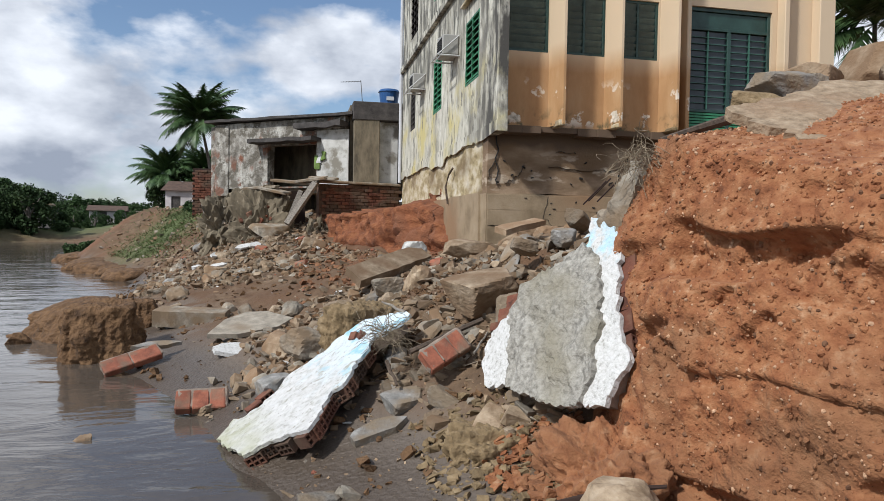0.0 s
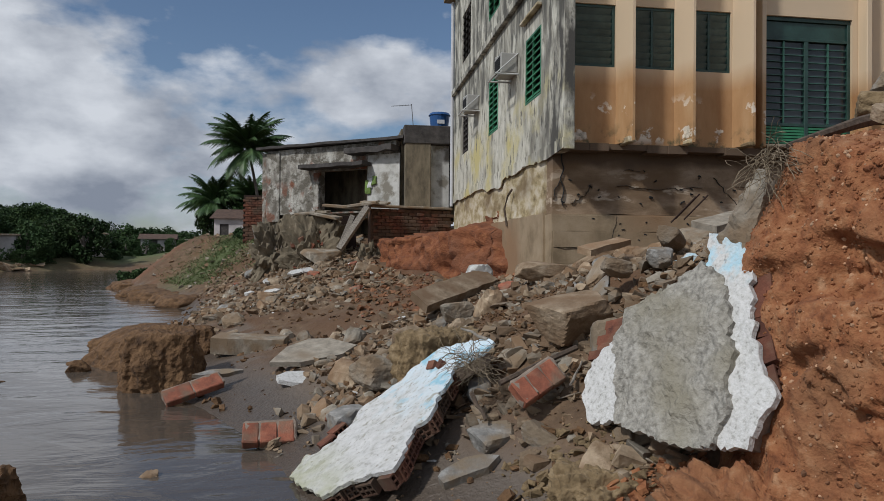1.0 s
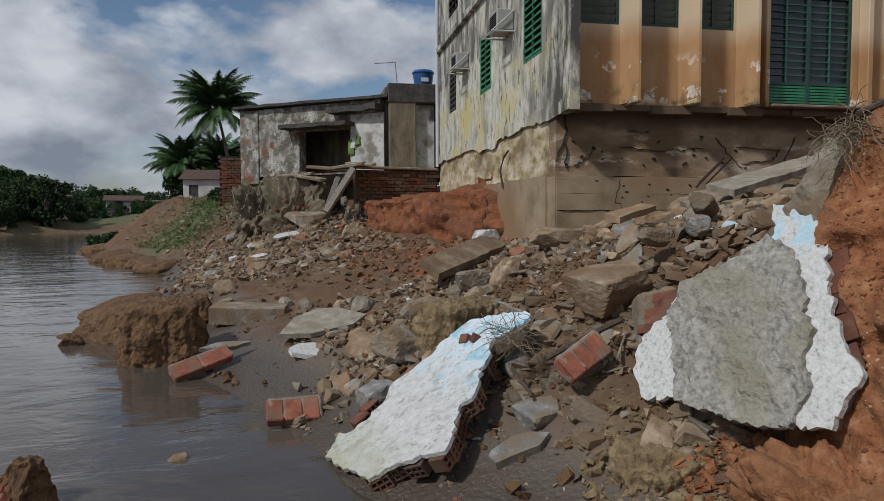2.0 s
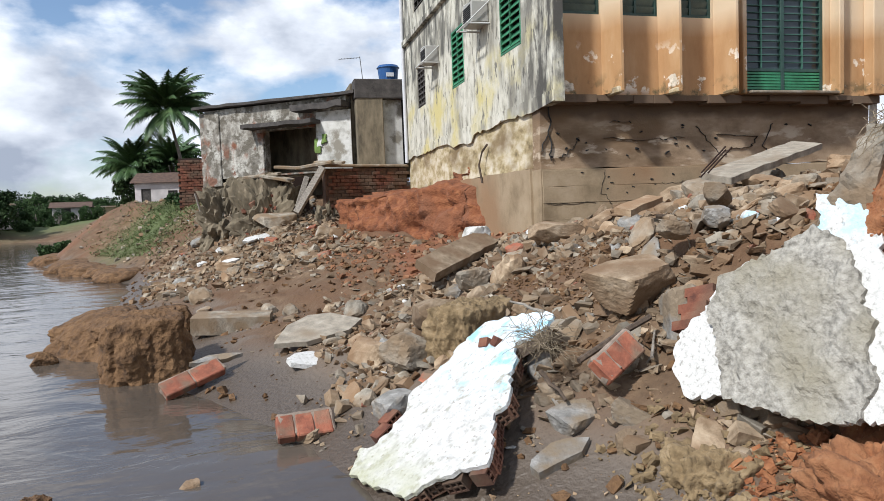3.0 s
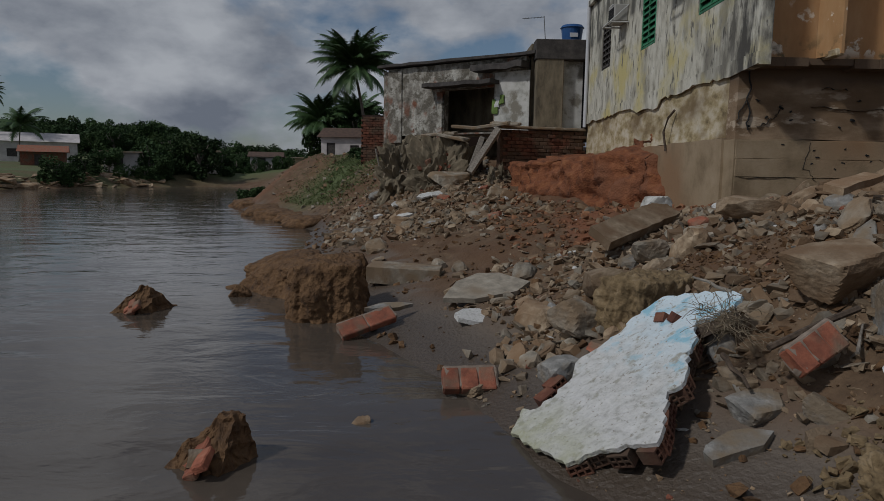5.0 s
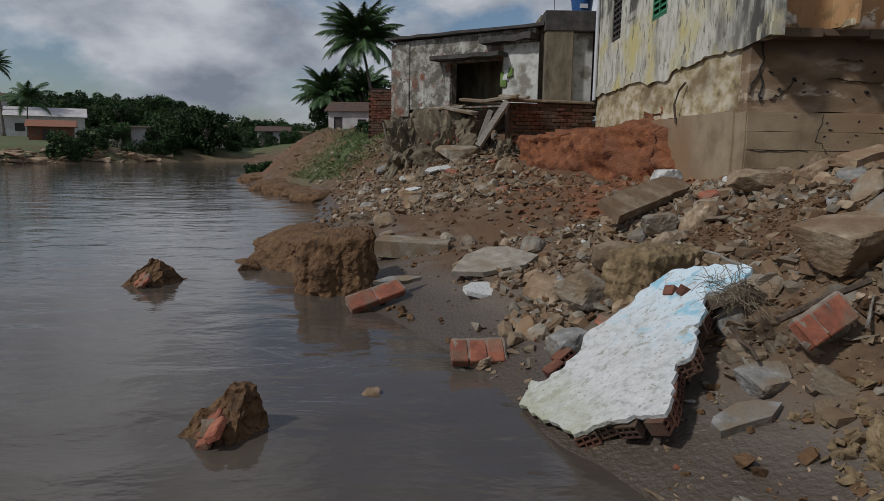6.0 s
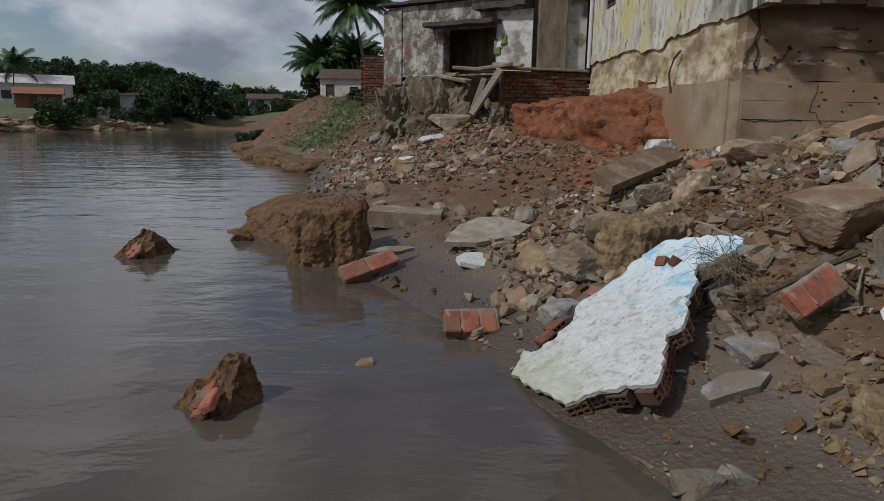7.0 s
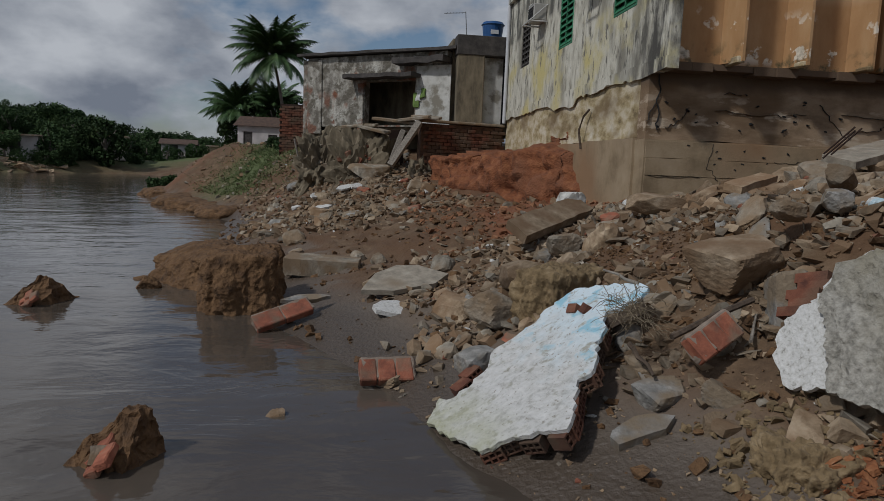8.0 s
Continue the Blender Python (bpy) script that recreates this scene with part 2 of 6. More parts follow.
M["facade"] = surface("facade", [(0.3, (0.35, 0.185, 0.075)), (0.55, (0.44, 0.255, 0.115)), (0.75, (0.50, 0.32, 0.165))], 1.5, 0.75, 0.15, 60, stretch=(2, 2, 0.7))
blend_by(M["facade"], 4.55, 4.95, (0.62, 0.48, 0.32), 0.12, "Z", 1.2)
patches(M["facade"], (0.74, 0.66, 0.54), 2.2, (0.575, 0.60), 3.6, 4.45)
patches(M["facade"], (0.10, 0.085, 0.04), 5.0, (0.50, 0.62), 3.4, 3.95)
M["cream"] = surface("cream", [(0.3, (0.54, 0.41, 0.27)), (0.7, (0.62, 0.49, 0.34))], 1.5, 0.75, 0.12, 60)
M["green_paint"] = surface("green_paint", [(0.3, (0.02, 0.10, 0.045)), (0.6, (0.035, 0.19, 0.09)), (0.8, (0.07, 0.25, 0.14))], 5, 0.5, 0.2, 60, vary=0.2)
M["slat"] = surface("slat", [(0.3, (0.045, 0.07, 0.062)), (0.7, (0.085, 0.125, 0.11))], 5, 0.4, 0.15, 60, vary=0.2)
M["door_bar"] = surface("door_bar", [(0.3, (0.03, 0.09, 0.065)), (0.7, (0.06, 0.16, 0.12))], 5, 0.5, 0.15, 60)
M["clod_red"] = surface("clod_red", [(0.3, (0.10, 0.045, 0.020)), (0.5, (0.19, 0.088, 0.042)), (0.75, (0.27, 0.14, 0.072))], 6, 0.95, 0.8, 40, vary=0.3)
M["bank_pebble"] = surface("bank_pebble", [(0.3, (0.30, 0.15, 0.075)), (0.7, (0.52, 0.34, 0.21))], 9, 0.95, 0.5, 60, vary=0.4)
M["dark_green"] = surface("dark_green", [(0.3, (0.012, 0.035, 0.028)), (0.7, (0.03, 0.075, 0.06))], 5, 0.45, 0.15, 60)
# near-black: stands in for unlit depth behind openings; also cracks and grilles
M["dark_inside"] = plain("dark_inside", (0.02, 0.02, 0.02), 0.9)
M["ruin_wall"] = surface("ruin_wall", [(0.30, (0.10, 0.088, 0.07)), (0.46, (0.25, 0.23, 0.195)), (0.58, (0.42, 0.40, 0.35)), (0.75, (0.53, 0.51, 0.46))], 1.8, 0.93, 0.8, 14,
                         stretch=(1.6, 1.6, 1.0), stain=(0.19, 0.08, 0.045), stain_scale=1.1, stain_at=(0.54, 0.62), pits=0.4, depth=0.04)
patches(M["ruin_wall"], (0.13, 0.115, 0.09), 3.4, (0.48, 0.57))
patches(M["ruin_wall"], (0.17, 0.085, 0.055), 1.5, (0.54, 0.60), 2.0, 4.3)
M["ruin_white"] = surface("ruin_white", [(0.3, (0.25, 0.24, 0.21)), (0.5, (0.50, 0.49, 0.45)), (0.75, (0.62, 0.61, 0.58))], 2.2, 0.9, 0.5, 20)
patches(M["ruin_white"], (0.22, 0.20, 0.16), 1.7, (0.50, 0.60))
M["ruin_brown"] = surface("ruin_brown", [(0.3, (0.06, 0.05, 0.035)), (0.5, (0.16, 0.13, 0.085)), (0.75, (0.27, 0.22, 0.15))], 2.0, 0.93, 0.6, 20, stretch=(2, 2, 0.8))
M["old_wood"] = surface("old_wood", [(0.3, (0.035, 0.024, 0.016)), (0.6, (0.10, 0.07, 0.048)), (0.8, (0.17, 0.125, 0.09))], 4, 0.85, 0.6, 40, stretch=(6, 1, 6))
M["grey_wood"] = surface("grey_wood", [(0.3, (0.13, 0.11, 0.09)), (0.6, (0.27, 0.24, 0.20)), (0.8, (0.38, 0.34, 0.29))], 5, 0.88, 0.5, 40, stretch=(5, 1.5, 5))
M["roof_edge"] = surface("roof_edge", [(0.3, (0.03, 0.027, 0.025)), (0.7, (0.085, 0.075, 0.068))], 6, 0.95, 0.7, 30)
M["metal_white"] = plain("metal_white", (0.55, 0.55, 0.53), 0.5)
M["metal_pale"] = plain("metal_pale", (0.36, 0.35, 0.32), 0.55)
M["metal_grey"] = plain("metal_grey", (0.16, 0.16, 0.16), 0.55, 0.3)
M["blue_plastic"] = plain("blue_plastic", (0.02, 0.085, 0.25), 0.4)
M["white_pipe"] = plain("white_pipe", (0.60, 0.61, 0.63), 0.5)
M["root"] = surface("root", [(0.3, (0.10, 0.075, 0.045)), (0.7, (0.30, 0.24, 0.16))], 20, 0.95, 0.3, 60)
M["trunk"] = surface("trunk", [(0.3, (0.07, 0.06, 0.05)), (0.7, (0.20, 0.175, 0.145))], 7, 0.95, 0.6, 25)
M["frond"] = surface("frond", [(0.3, (0.03, 0.065, 0.02)), (0.55, (0.062, 0.115, 0.036)), (0.8, (0.13, 0.165, 0.06))], 1.5, 0.5, 0.1, 60)
M["leaf"] = surface("leaf", [(0.3, (0.020, 0.040, 0.015)), (0.55, (0.044, 0.076, 0.027)), (0.8, (0.09, 0.125, 0.045))], 0.25, 0.7, 0.1, 40, vary=0.4)
M["leaf"].node_tree.nodes["Principled BSDF"].inputs["Specular IOR Level"].default_value = 0.12
M["grass"] = surface("grass", [(0.3, (0.06, 0.08, 0.022)), (0.55, (0.11, 0.145, 0.045)), (0.8, (0.20, 0.20, 0.09))], 1.5, 0.8, 0.1, 40)
M["roof_tile"] = surface("roof_tile", [(0.3, (0.05, 0.03, 0.022)), (0.7, (0.13, 0.08, 0.055))], 4, 0.9, 0.5, 20)
M["house_white"] = surface("house_white", [(0.3, (0.38, 0.35, 0.34)), (0.7, (0.60, 0.56, 0.54))], 1.0, 0.85, 0.2, 20)
M["cloth_green"] = plain("cloth_green", (0.16, 0.24, 0.06), 0.9)
M["cloth_white"] = plain("cloth_white", (0.6, 0.6, 0.58), 0.9)
M["yellow_dirt"] = surface("yellow_dirt", [(0.3, (0.10, 0.068, 0.032)), (0.55, (0.22, 0.155, 0.08)), (0.75, (0.33, 0.25, 0.15))], 8, 0.95, 0.8, 30, pits=0.6, depth=0.02)

# plaster of the white slab with faded blue paint towards its upper end
blend_by(M["white_plaster"], 0.50, 0.95, (0.60, 0.70, 0.75), 0.5, "Z", 6.0)
patches(M["white_plaster"], (0.30, 0.52, 0.62), 5.0, (0.52, 0.62), 0.55, 1.6)
patches(M["white_plaster"], (0.36, 0.35, 0.30), 9.0, (0.56, 0.64), -1, 3)
patches(M["white_plaster"], (0.30, 0.28, 0.24), 30.0, (0.60, 0.66), -1, 3)
patches(M["white_plaster"], (0.36, 0.36, 0.22), 4.0, (0.30, 0.60), -0.5, 0.33)


# ground: sand and silt, red soil, grass and wet edge by attributes of the sheet
def ground_material():
    m = surface("ground", [(0.28, (0.065, 0.038, 0.020)), (0.5, (0.135, 0.085, 0.047)), (0.75, (0.225, 0.155, 0.095))], 3.5, 0.9, 0.9, 30,
                stain=(0.115, 0.062, 0.030), stain_scale=0.9, stain_at=(0.42, 0.60), pits=0.5, depth=0.02)
    n, l = m.node_tree.nodes, m.node_tree.links
    b = n["Principled BSDF"]
    colour = b.inputs["Base Color"].links[0].from_socket
    for attr, tone in (("red", (0.20, 0.072, 0.030)), ("grass", (0.095, 0.12, 0.042)), ("silt", (0.150, 0.122, 0.096)), ("wet", (0.085, 0.065, 0.048))):
        a, mx = n.new("ShaderNodeAttribute"), n.new("ShaderNodeMix")
        a.attribute_name, mx.data_type = attr, "RGBA"
        l.new(a.outputs["Fac"], mx.inputs["Factor"])
        l.new(colour, mx.inputs["A"])
        mx.inputs["B"].default_value = (*tone, 1)
        colour = mx.outputs["Result"]
        if attr == "wet":
            rr = n.new("ShaderNodeMapRange")
            rr.inputs["To Min"].default_value, rr.inputs["To Max"].default_value = 0.92, 0.42
            l.new(a.outputs["Fac"], rr.inputs["Value"])
            l.new(rr.outputs[0], b.inputs["Roughness"])
    l.new(colour, b.inputs["Base Color"])
    return m


M["ground"] = ground_material()


def water_material():
    m = bpy.data.materials.new("river_water")
    m.use_nodes = True
    n, l = m.node_tree.nodes, m.node_tree.links
    b = n["Principled BSDF"]
    geo, mp = n.new("ShaderNodeNewGeometry"), n.new("ShaderNodeMapping")
    mp.inputs["Scale"].default_value, mp.inputs["Rotation"].default_value = (1.0, 1.7, 1.0), (0, 0, radians(-14))
    l.new(geo.outputs["Position"], mp.inputs[0])
    big, mid, fine = (n.new("ShaderNodeTexNoise") for _ in range(3))
    for node, s in ((big, 0.22), (mid, 0.75), (fine, 3.2)):
        node.inputs["Scale"].default_value, node.inputs["Detail"].default_value = s, 4
        node.inputs["Distortion"].default_value = 0.6
        l.new(mp.outputs[0], node.inputs["Vector"])
    ramp = n.new("ShaderNodeValToRGB")
    ramp.color_ramp.elements[0].position, ramp.color_ramp.elements[0].color = 0.35, (0.070, 0.056, 0.044, 1)
    ramp.color_ramp.elements[1].position, ramp.color_ramp.elements[1].color = 0.65, (0.108, 0.089, 0.071, 1)
    l.new(big.outputs["Fac"], ramp.inputs[0])
    l.new(ramp.outputs[0], b.inputs["Base Color"])
    b.inputs["Roughness"].default_value, b.inputs["IOR"].default_value = 0.07, 1.42
    s1, s2 = n.new("ShaderNodeMath"), n.new("ShaderNodeMath")
    s1.operation = s2.operation = "MULTIPLY_ADD"
    l.new(fine.outputs["Fac"], s1.inputs[0])
    s1.inputs[1].default_value = 0.16
    l.new(mid.outputs["Fac"], s1.inputs[2])
    l.new(s1.outputs[0], s2.inputs[0])
    s2.inputs[1].default_value = 0.6
    l.new(big.outputs["Fac"], s2.inputs[2])
    bp = n.new("ShaderNodeBump")
    bp.inputs["Strength"].default_value, bp.inputs["Distance"].default_value = 0.27, 0.16
    l.new(s2.outputs[0], bp.inputs["Height"])
    l.new(bp.outputs[0], b.inputs["Normal"])
    return m


M["water"] = water_material()


# ---- mesh helpers ----
def part(name, bm, material, parent=None, label="", smooth=False):
    """Links a bmesh as one mesh object, under a thing or part if one is given."""
    me = bpy.data.meshes.new(name)
    bm.to_mesh(me)
    bm.free()
    me.materials.append(material)
    if smooth:
        me.polygons.foreach_set("use_smooth", [True] * len(me.polygons))
    ob = new(name, me)
    ob.parent = parent
    if label:
        ob["label"] = label
    return ob


def empty(name, at=(0, 0, 0), turn=0.0):
    ob = new(name)
    ob.matrix_world = pose(*at, 0, 0, turn)
    ob.empty_display_size = 0.1
    return ob


def box(bm, lo, hi, m=None, bevel=0.0):
    """Adds a box between two corners, turned by m."""
    lo, hi = Vector(lo), Vector(hi)
    mm = Matrix.Translation((lo + hi) / 2) @ Matrix.Diagonal((*(hi - lo), 1))
    got = bmesh.ops.create_cube(bm, size=1, matrix=(m or Matrix()) @ mm)
    if bevel:
        edges = {e for v in got["verts"] for e in v.link_edges}
        bmesh.ops.bevel(bm, geom=list(edges), offset=bevel, segments=1, affect="EDGES")
    return bm


def boxed(*boxes, bevel=0.0, m=None):
    bm = bmesh.new()
    for lo, hi in boxes:
        box(bm, lo, hi, m, bevel)
    return bm


def tube(bm, path, radii, sides=8):
    """A tapered tube along a path."""
    rings = []
    for i, p in enumerate(path):
        p = Vector(p)
        ahead = (Vector(path[min(i + 1, len(path) - 1)]) - Vector(path[max(i - 1, 0)])).normalized()
        side = ahead.cross((0, 0, 1)) if abs(ahead.z) < 0.95 else ahead.cross((1, 0, 0))
        side.normalize()
        up = side.cross(ahead)
        r = radii[i] if isinstance(radii, (list, tuple)) else radii
        rings.append([bm.verts.new(p + r * (math.cos(a) * side + math.sin(a) * up)) for a in (2 * math.pi * k / sides for k in range(sides))])
    for a, b in zip(rings, rings[1:]):
        for k in range(sides):
            bm.faces.new((a[k], a[(k + 1) % sides], b[(k + 1) % sides], b[k]))
    bm.faces.new(rings[0][::-1])
    bm.faces.new(rings[-1])
    return bm


def prism(outline, low, high):
    """A flat piece with the given outline (u, v) between two heights w."""
    bm = bmesh.new()
    top = [bm.verts.new((u, v, high)) for u, v in outline]
    bot = [bm.verts.new((u, v, low)) for u, v in outline]
    bm.faces.new(top)
    bm.faces.new(bot[::-1])
    for i in range(len(outline)):
        j = (i + 1) % len(outline)
        bm.faces.new((top[j], top[i], bot[i], bot[j]))
    bmesh.ops.recalc_face_normals(bm, faces=bm.faces)
    return bm


def rough_up(bm, amount, scale=3.0, seed=0.0):
    """Moves the vertices by smooth noise."""
    for v in bm.verts:
        v.co += amount * noise.noise_vector(v.co * scale + Vector((seed, seed * 1.3, -seed)))
    return bm


def ragged(outline, step, amount, rng):
    """The outline with points added about every step metres, shifted at random, as a broken edge."""
    out = []
    for i, (a, b) in enumerate(zip(outline, outline[1:] + outline[:1])):
        a, b = Vector(a), Vector(b)
        k = max(1, int((b - a).length / step))
        for j in range(k):
            p = a.lerp(b, j / k)
            if j:
                p += Vector((rng.uniform(-amount, amount), rng.uniform(-amount, amount)))
            out.append((p.x, p.y))
    return out


def hull(rng, size, count=13, power=0.55):
    """An angular broken lump: the convex hull of random points in a box."""
    bm = bmesh.new()
    for _ in range(count):
        p = [math.copysign(abs(c) ** power, c) * s / 2 for c, s in zip((rng.uniform(-1, 1) for _ in range(3)), size)]
        bm.verts.new(p)
    got = bmesh.ops.convex_hull(bm, input=bm.verts)
    bmesh.ops.delete(bm, geom=[v for v in bm.verts if not v.link_faces], context="VERTS")
    bmesh.ops.recalc_face_normals(bm, faces=bm.faces)
    return bm


def lump(size, detail=4, amount=0.18, scale=1.6, seed=0.0, square=0.6):
    """A soft lump of earth: a sphere pushed towards a box and displaced by noise at two scales."""
    bm = bmesh.new()
    bmesh.ops.create_icosphere(bm, subdivisions=detail, radius=1)
    for v in bm.verts:
        c = v.co.normalized()
        far = max(abs(c.x), abs(c.y), abs(c.z))
        c = c * ((1 - square) + square / far)
        c *= 1 + amount * noise.fractal(c * scale + Vector((seed, seed, seed)), 1.0, 2.0, 5) + 0.35 * amount * noise.noise(c * scale * 6) + 0.06 * (0.4 - abs(noise.noise(c * 9))) + 0.04 * (0.4 - abs(noise.noise(c * 19)))
        v.co = Vector((c.x * size[0] / 2, c.y * size[1] / 2, c.z * size[2] / 2))
    return bm


def boulder(seed, size, detail=3, cuts=9, worn=0.02, grain=0.02):
    """A broken block: a sphere of points drawn onto a box that random planes have cut, with slightly worn edges and a grainy skin."""
    r = random.Random(seed)
    planes = [(Vector(n), d) for n, d in (((1, 0, 0), 1), ((-1, 0, 0), 1), ((0, 1, 0), 1), ((0, -1, 0), 1), ((0, 0, 1), 1), ((0, 0, -1), 1))]
    planes = [((n + Vector((r.gauss(0, 0.13), r.gauss(0, 0.13), r.gauss(0, 0.13)))).normalized(), d * r.uniform(0.85, 1)) for n, d in planes]
    for _ in range(cuts):
        n = Vector((r.gauss(0, 1), r.gauss(0, 1), r.gauss(0, 1))).normalized()
        planes.append((n, r.uniform(0.86, 1.22)))
    bm = bmesh.new()
    bmesh.ops.create_icosphere(bm, subdivisions=detail, radius=1)
    for v in bm.verts:
        c = v.co.normalized()
        ds = sorted(d / n.dot(c) for n, d in planes if n.dot(c) > 0.05)
        far = ds[0] - worn * math.exp(-(ds[1] - ds[0]) / max(worn, 1e-4)) * 1.2
        far *= 1 + grain * noise.fractal(c * far * 4 + Vector((seed, 0, 0)), 0.8, 2.0, 4)
        v.co = Vector((c.x * far * size[0] / 2, c.y * far * size[1] / 2, c.z * far * size[2] / 2))
    return bm

def sheet(outline, low, high, wave=0.012, scale=3.0, seed=0, step=0.045):
    """A flat broken piece with a ragged edge, cut into a grid on its faces so that it can be uneven."""
    bm = prism(outline, low, high)
    lo_u, hi_u = min(p[0] for p in outline), max(p[0] for p in outline)
    lo_v, hi_v = min(p[1] for p in outline), max(p[1] for p in outline)
    for axis, lo, hi in ((0, lo_u, hi_u), (1, lo_v, hi_v)):
        k = int((hi - lo) / step)
        for i in range(1, k):
            co, no = [0, 0, 0], [0, 0, 0]
            co[axis], no[axis] = lo + (hi - lo) * i / k, 1
            bmesh.ops.bisect_plane(bm, geom=bm.verts[:] + bm.edges[:] + bm.faces[:], plane_co=co, plane_no=no)
    for v in bm.verts:
        v.co.z += wave * noise.fractal(v.co * scale + Vector((seed, seed, 0)), 0.9, 2.0, 4)
    return bm


# ---- the land ----
# cross-sections of the near bank: y, shoreline x, heights 1, 2, 3, 4, 6 and 9 m inland of it
SECTIONS = [
    (2.5, 1.05, 0.30, 0.45, 0.60, 0.80, 1.2, 1.8),
    (4.6, 0.40, 0.30, 0.55, 0.80, 1.2, 1.9, 2.2),
    (6.2, -0.25, 0.32, 0.95, 1.70, 2.0, 2.35, 2.6),
    (8.0, -0.90, 0.33, 0.80, 1.40, 1.80, 2.1, 2.4),
    (10.0, -2.0, 0.25, 0.50, 0.90, 1.30, 1.75, 2.1),
    (12.0, -2.8, 0.20, 0.40, 0.65, 0.95, 1.45, 1.6),
    (16.0, -4.1, 0.25, 0.50, 0.65, 0.85, 1.20, 1.6),
    (20.0, -4.4, 0.30, 0.60, 1.00, 1.40, 1.65, 2.0),
    (24.0, -4.9, 0.50, 1.10, 1.70, 2.1, 2.5, 2.8),
    (31.0, -8.4, 0.45, 0.75, 1.30, 2.1, 2.7, 3.0),
    (38.0, -11.0, 0.35, 0.70, 1.50, 2.5, 2.9, 3.0),
    (46.0, -12.5, 0.60, 1.30, 2.00, 2.5, 2.9, 3.0),
]
SEC = np.array(SECTIONS)
INLAND = np.array([-6.0, 0.0, 1.0, 2.0, 3.0, 4.0, 6.0, 9.0, 60.0, 400.0])
FAR_SHORE = ((-400, 20), (-90, 22), (-60, 36), (-37, 55), (-33, 68), (-25, 79), (0, 92), (40, 112), (400, 150))


def smooth(a, b, x):
    t = np.clip((x - a) / (b - a), 0, 1)
    return t * t * (3 - 2 * t)


def waves(x, y, seed):
    """Smooth unevenness from a few crossed sines, for arrays."""
    rng = random.Random(seed)
    out = 0 * x
    for k in range(9):
        a, f, p = rng.uniform(0, 6.28), 1.45 ** k, rng.uniform(0, 6.28)
        out = out + np.sin((x * math.cos(a) + y * math.sin(a)) * f * 1.3 + p + 1.1 * np.sin((y * math.cos(a) - x * math.sin(a)) * f * 0.7 + p * 2)) / 1.33 ** k
    return out / 3.2


def shore(y):
    return np.interp(y, np.r_[SEC[:, 0], 60, 75, 95], np.r_[SEC[:, 1], -16.0, -20.0, -24.0])


def base_height(x, y):
    x, y = np.asarray(x, float), np.asarray(y, float)
    cols = [np.interp(y, SEC[:, 0], SEC[:, k]) for k in range(2, 8)]
    hs = [-1.4 + 0 * y, 0 * y, *cols, cols[-1] + 0.6, cols[-1] + 2.0]
    d = x - shore(y) - 0.12 * waves(x * 1.5, y * 1.5, 3)
    near = hs[0] + 0 * x
    for a, b, ha, hb in zip(INLAND, INLAND[1:], hs, hs[1:]):
        near = np.where((d >= a) & (d < b), ha + (hb - ha) * (d - a) / (b - a), near)
    xs, ys = np.array(FAR_SHORE).T
    e = y - np.interp(x, xs, ys)
    wood = smooth(-0.30, -0.42, x / np.maximum(y, 1.0))
    hill = 1.0 * smooth(12, 60, e) + (7.5 * smooth(55, 190, e) + 6.0 * smooth(170, 450, e)) * (0.38 + 0.62 * wood)
    far = np.where(e > 0, np.minimum(0.16 * e, 1.5) + hill, np.maximum(0.3 * e, -1.4))
    return np.maximum(near, far)


def height(x, y):
    x, y = np.asarray(x, float), np.asarray(y, float)
    h = base_height(x, y)
    inland = smooth(0.4, 2.0, x - shore(y)) * smooth(60, 30, y)
    h = h + inland * (0.10 * waves(x * 1.2, y * 1.2, 5) + 0.035 * waves(x * 6, y * 6, 6))
    h = h + inland * smooth(26, 20, y) * 0.05 * np.abs(waves(x * 2.6, y * 2.6, 8)) ** 1.5
    h = h + 0.012 * waves(x * 9, y * 9, 7) * smooth(80, 30, y) * smooth(1.3, 2.4, x - shore(y))
    top = np.minimum(3.2, np.maximum(1.85, 2.34 + 0.26 * (x - 2.4) - 0.33 * np.maximum(0.0, 4.4 - y)))
    inside = smooth(0.45, 0.9, x - bank_edge(y)) * smooth(9.3, 8.0, y) * smooth(40, 12, x)
    h = h + inside * np.maximum(top - 0.10 - h, 0)
    # the mound of earth and grass by the far house
    h = h + 1.1 * np.exp(-(((x + 8.8) / 1.5) ** 2 + ((y - 38.5) / 3.0) ** 2)) + 0.25 * np.exp(-(((x + 3.6) / 1.6) ** 2 + ((y - 28.5) / 2.5) ** 2))
    return h


def bank_edge(y):
    """Where the cut face of the earth bank stands, by y."""
    return np.where(y < 4.7, 2.42 + 0.33 * (4.2 - np.minimum(y, 4.2)), 2.6 + (y - 4.75) * 1.45)


def ground_z(x, y):
    return float(height(x, y))


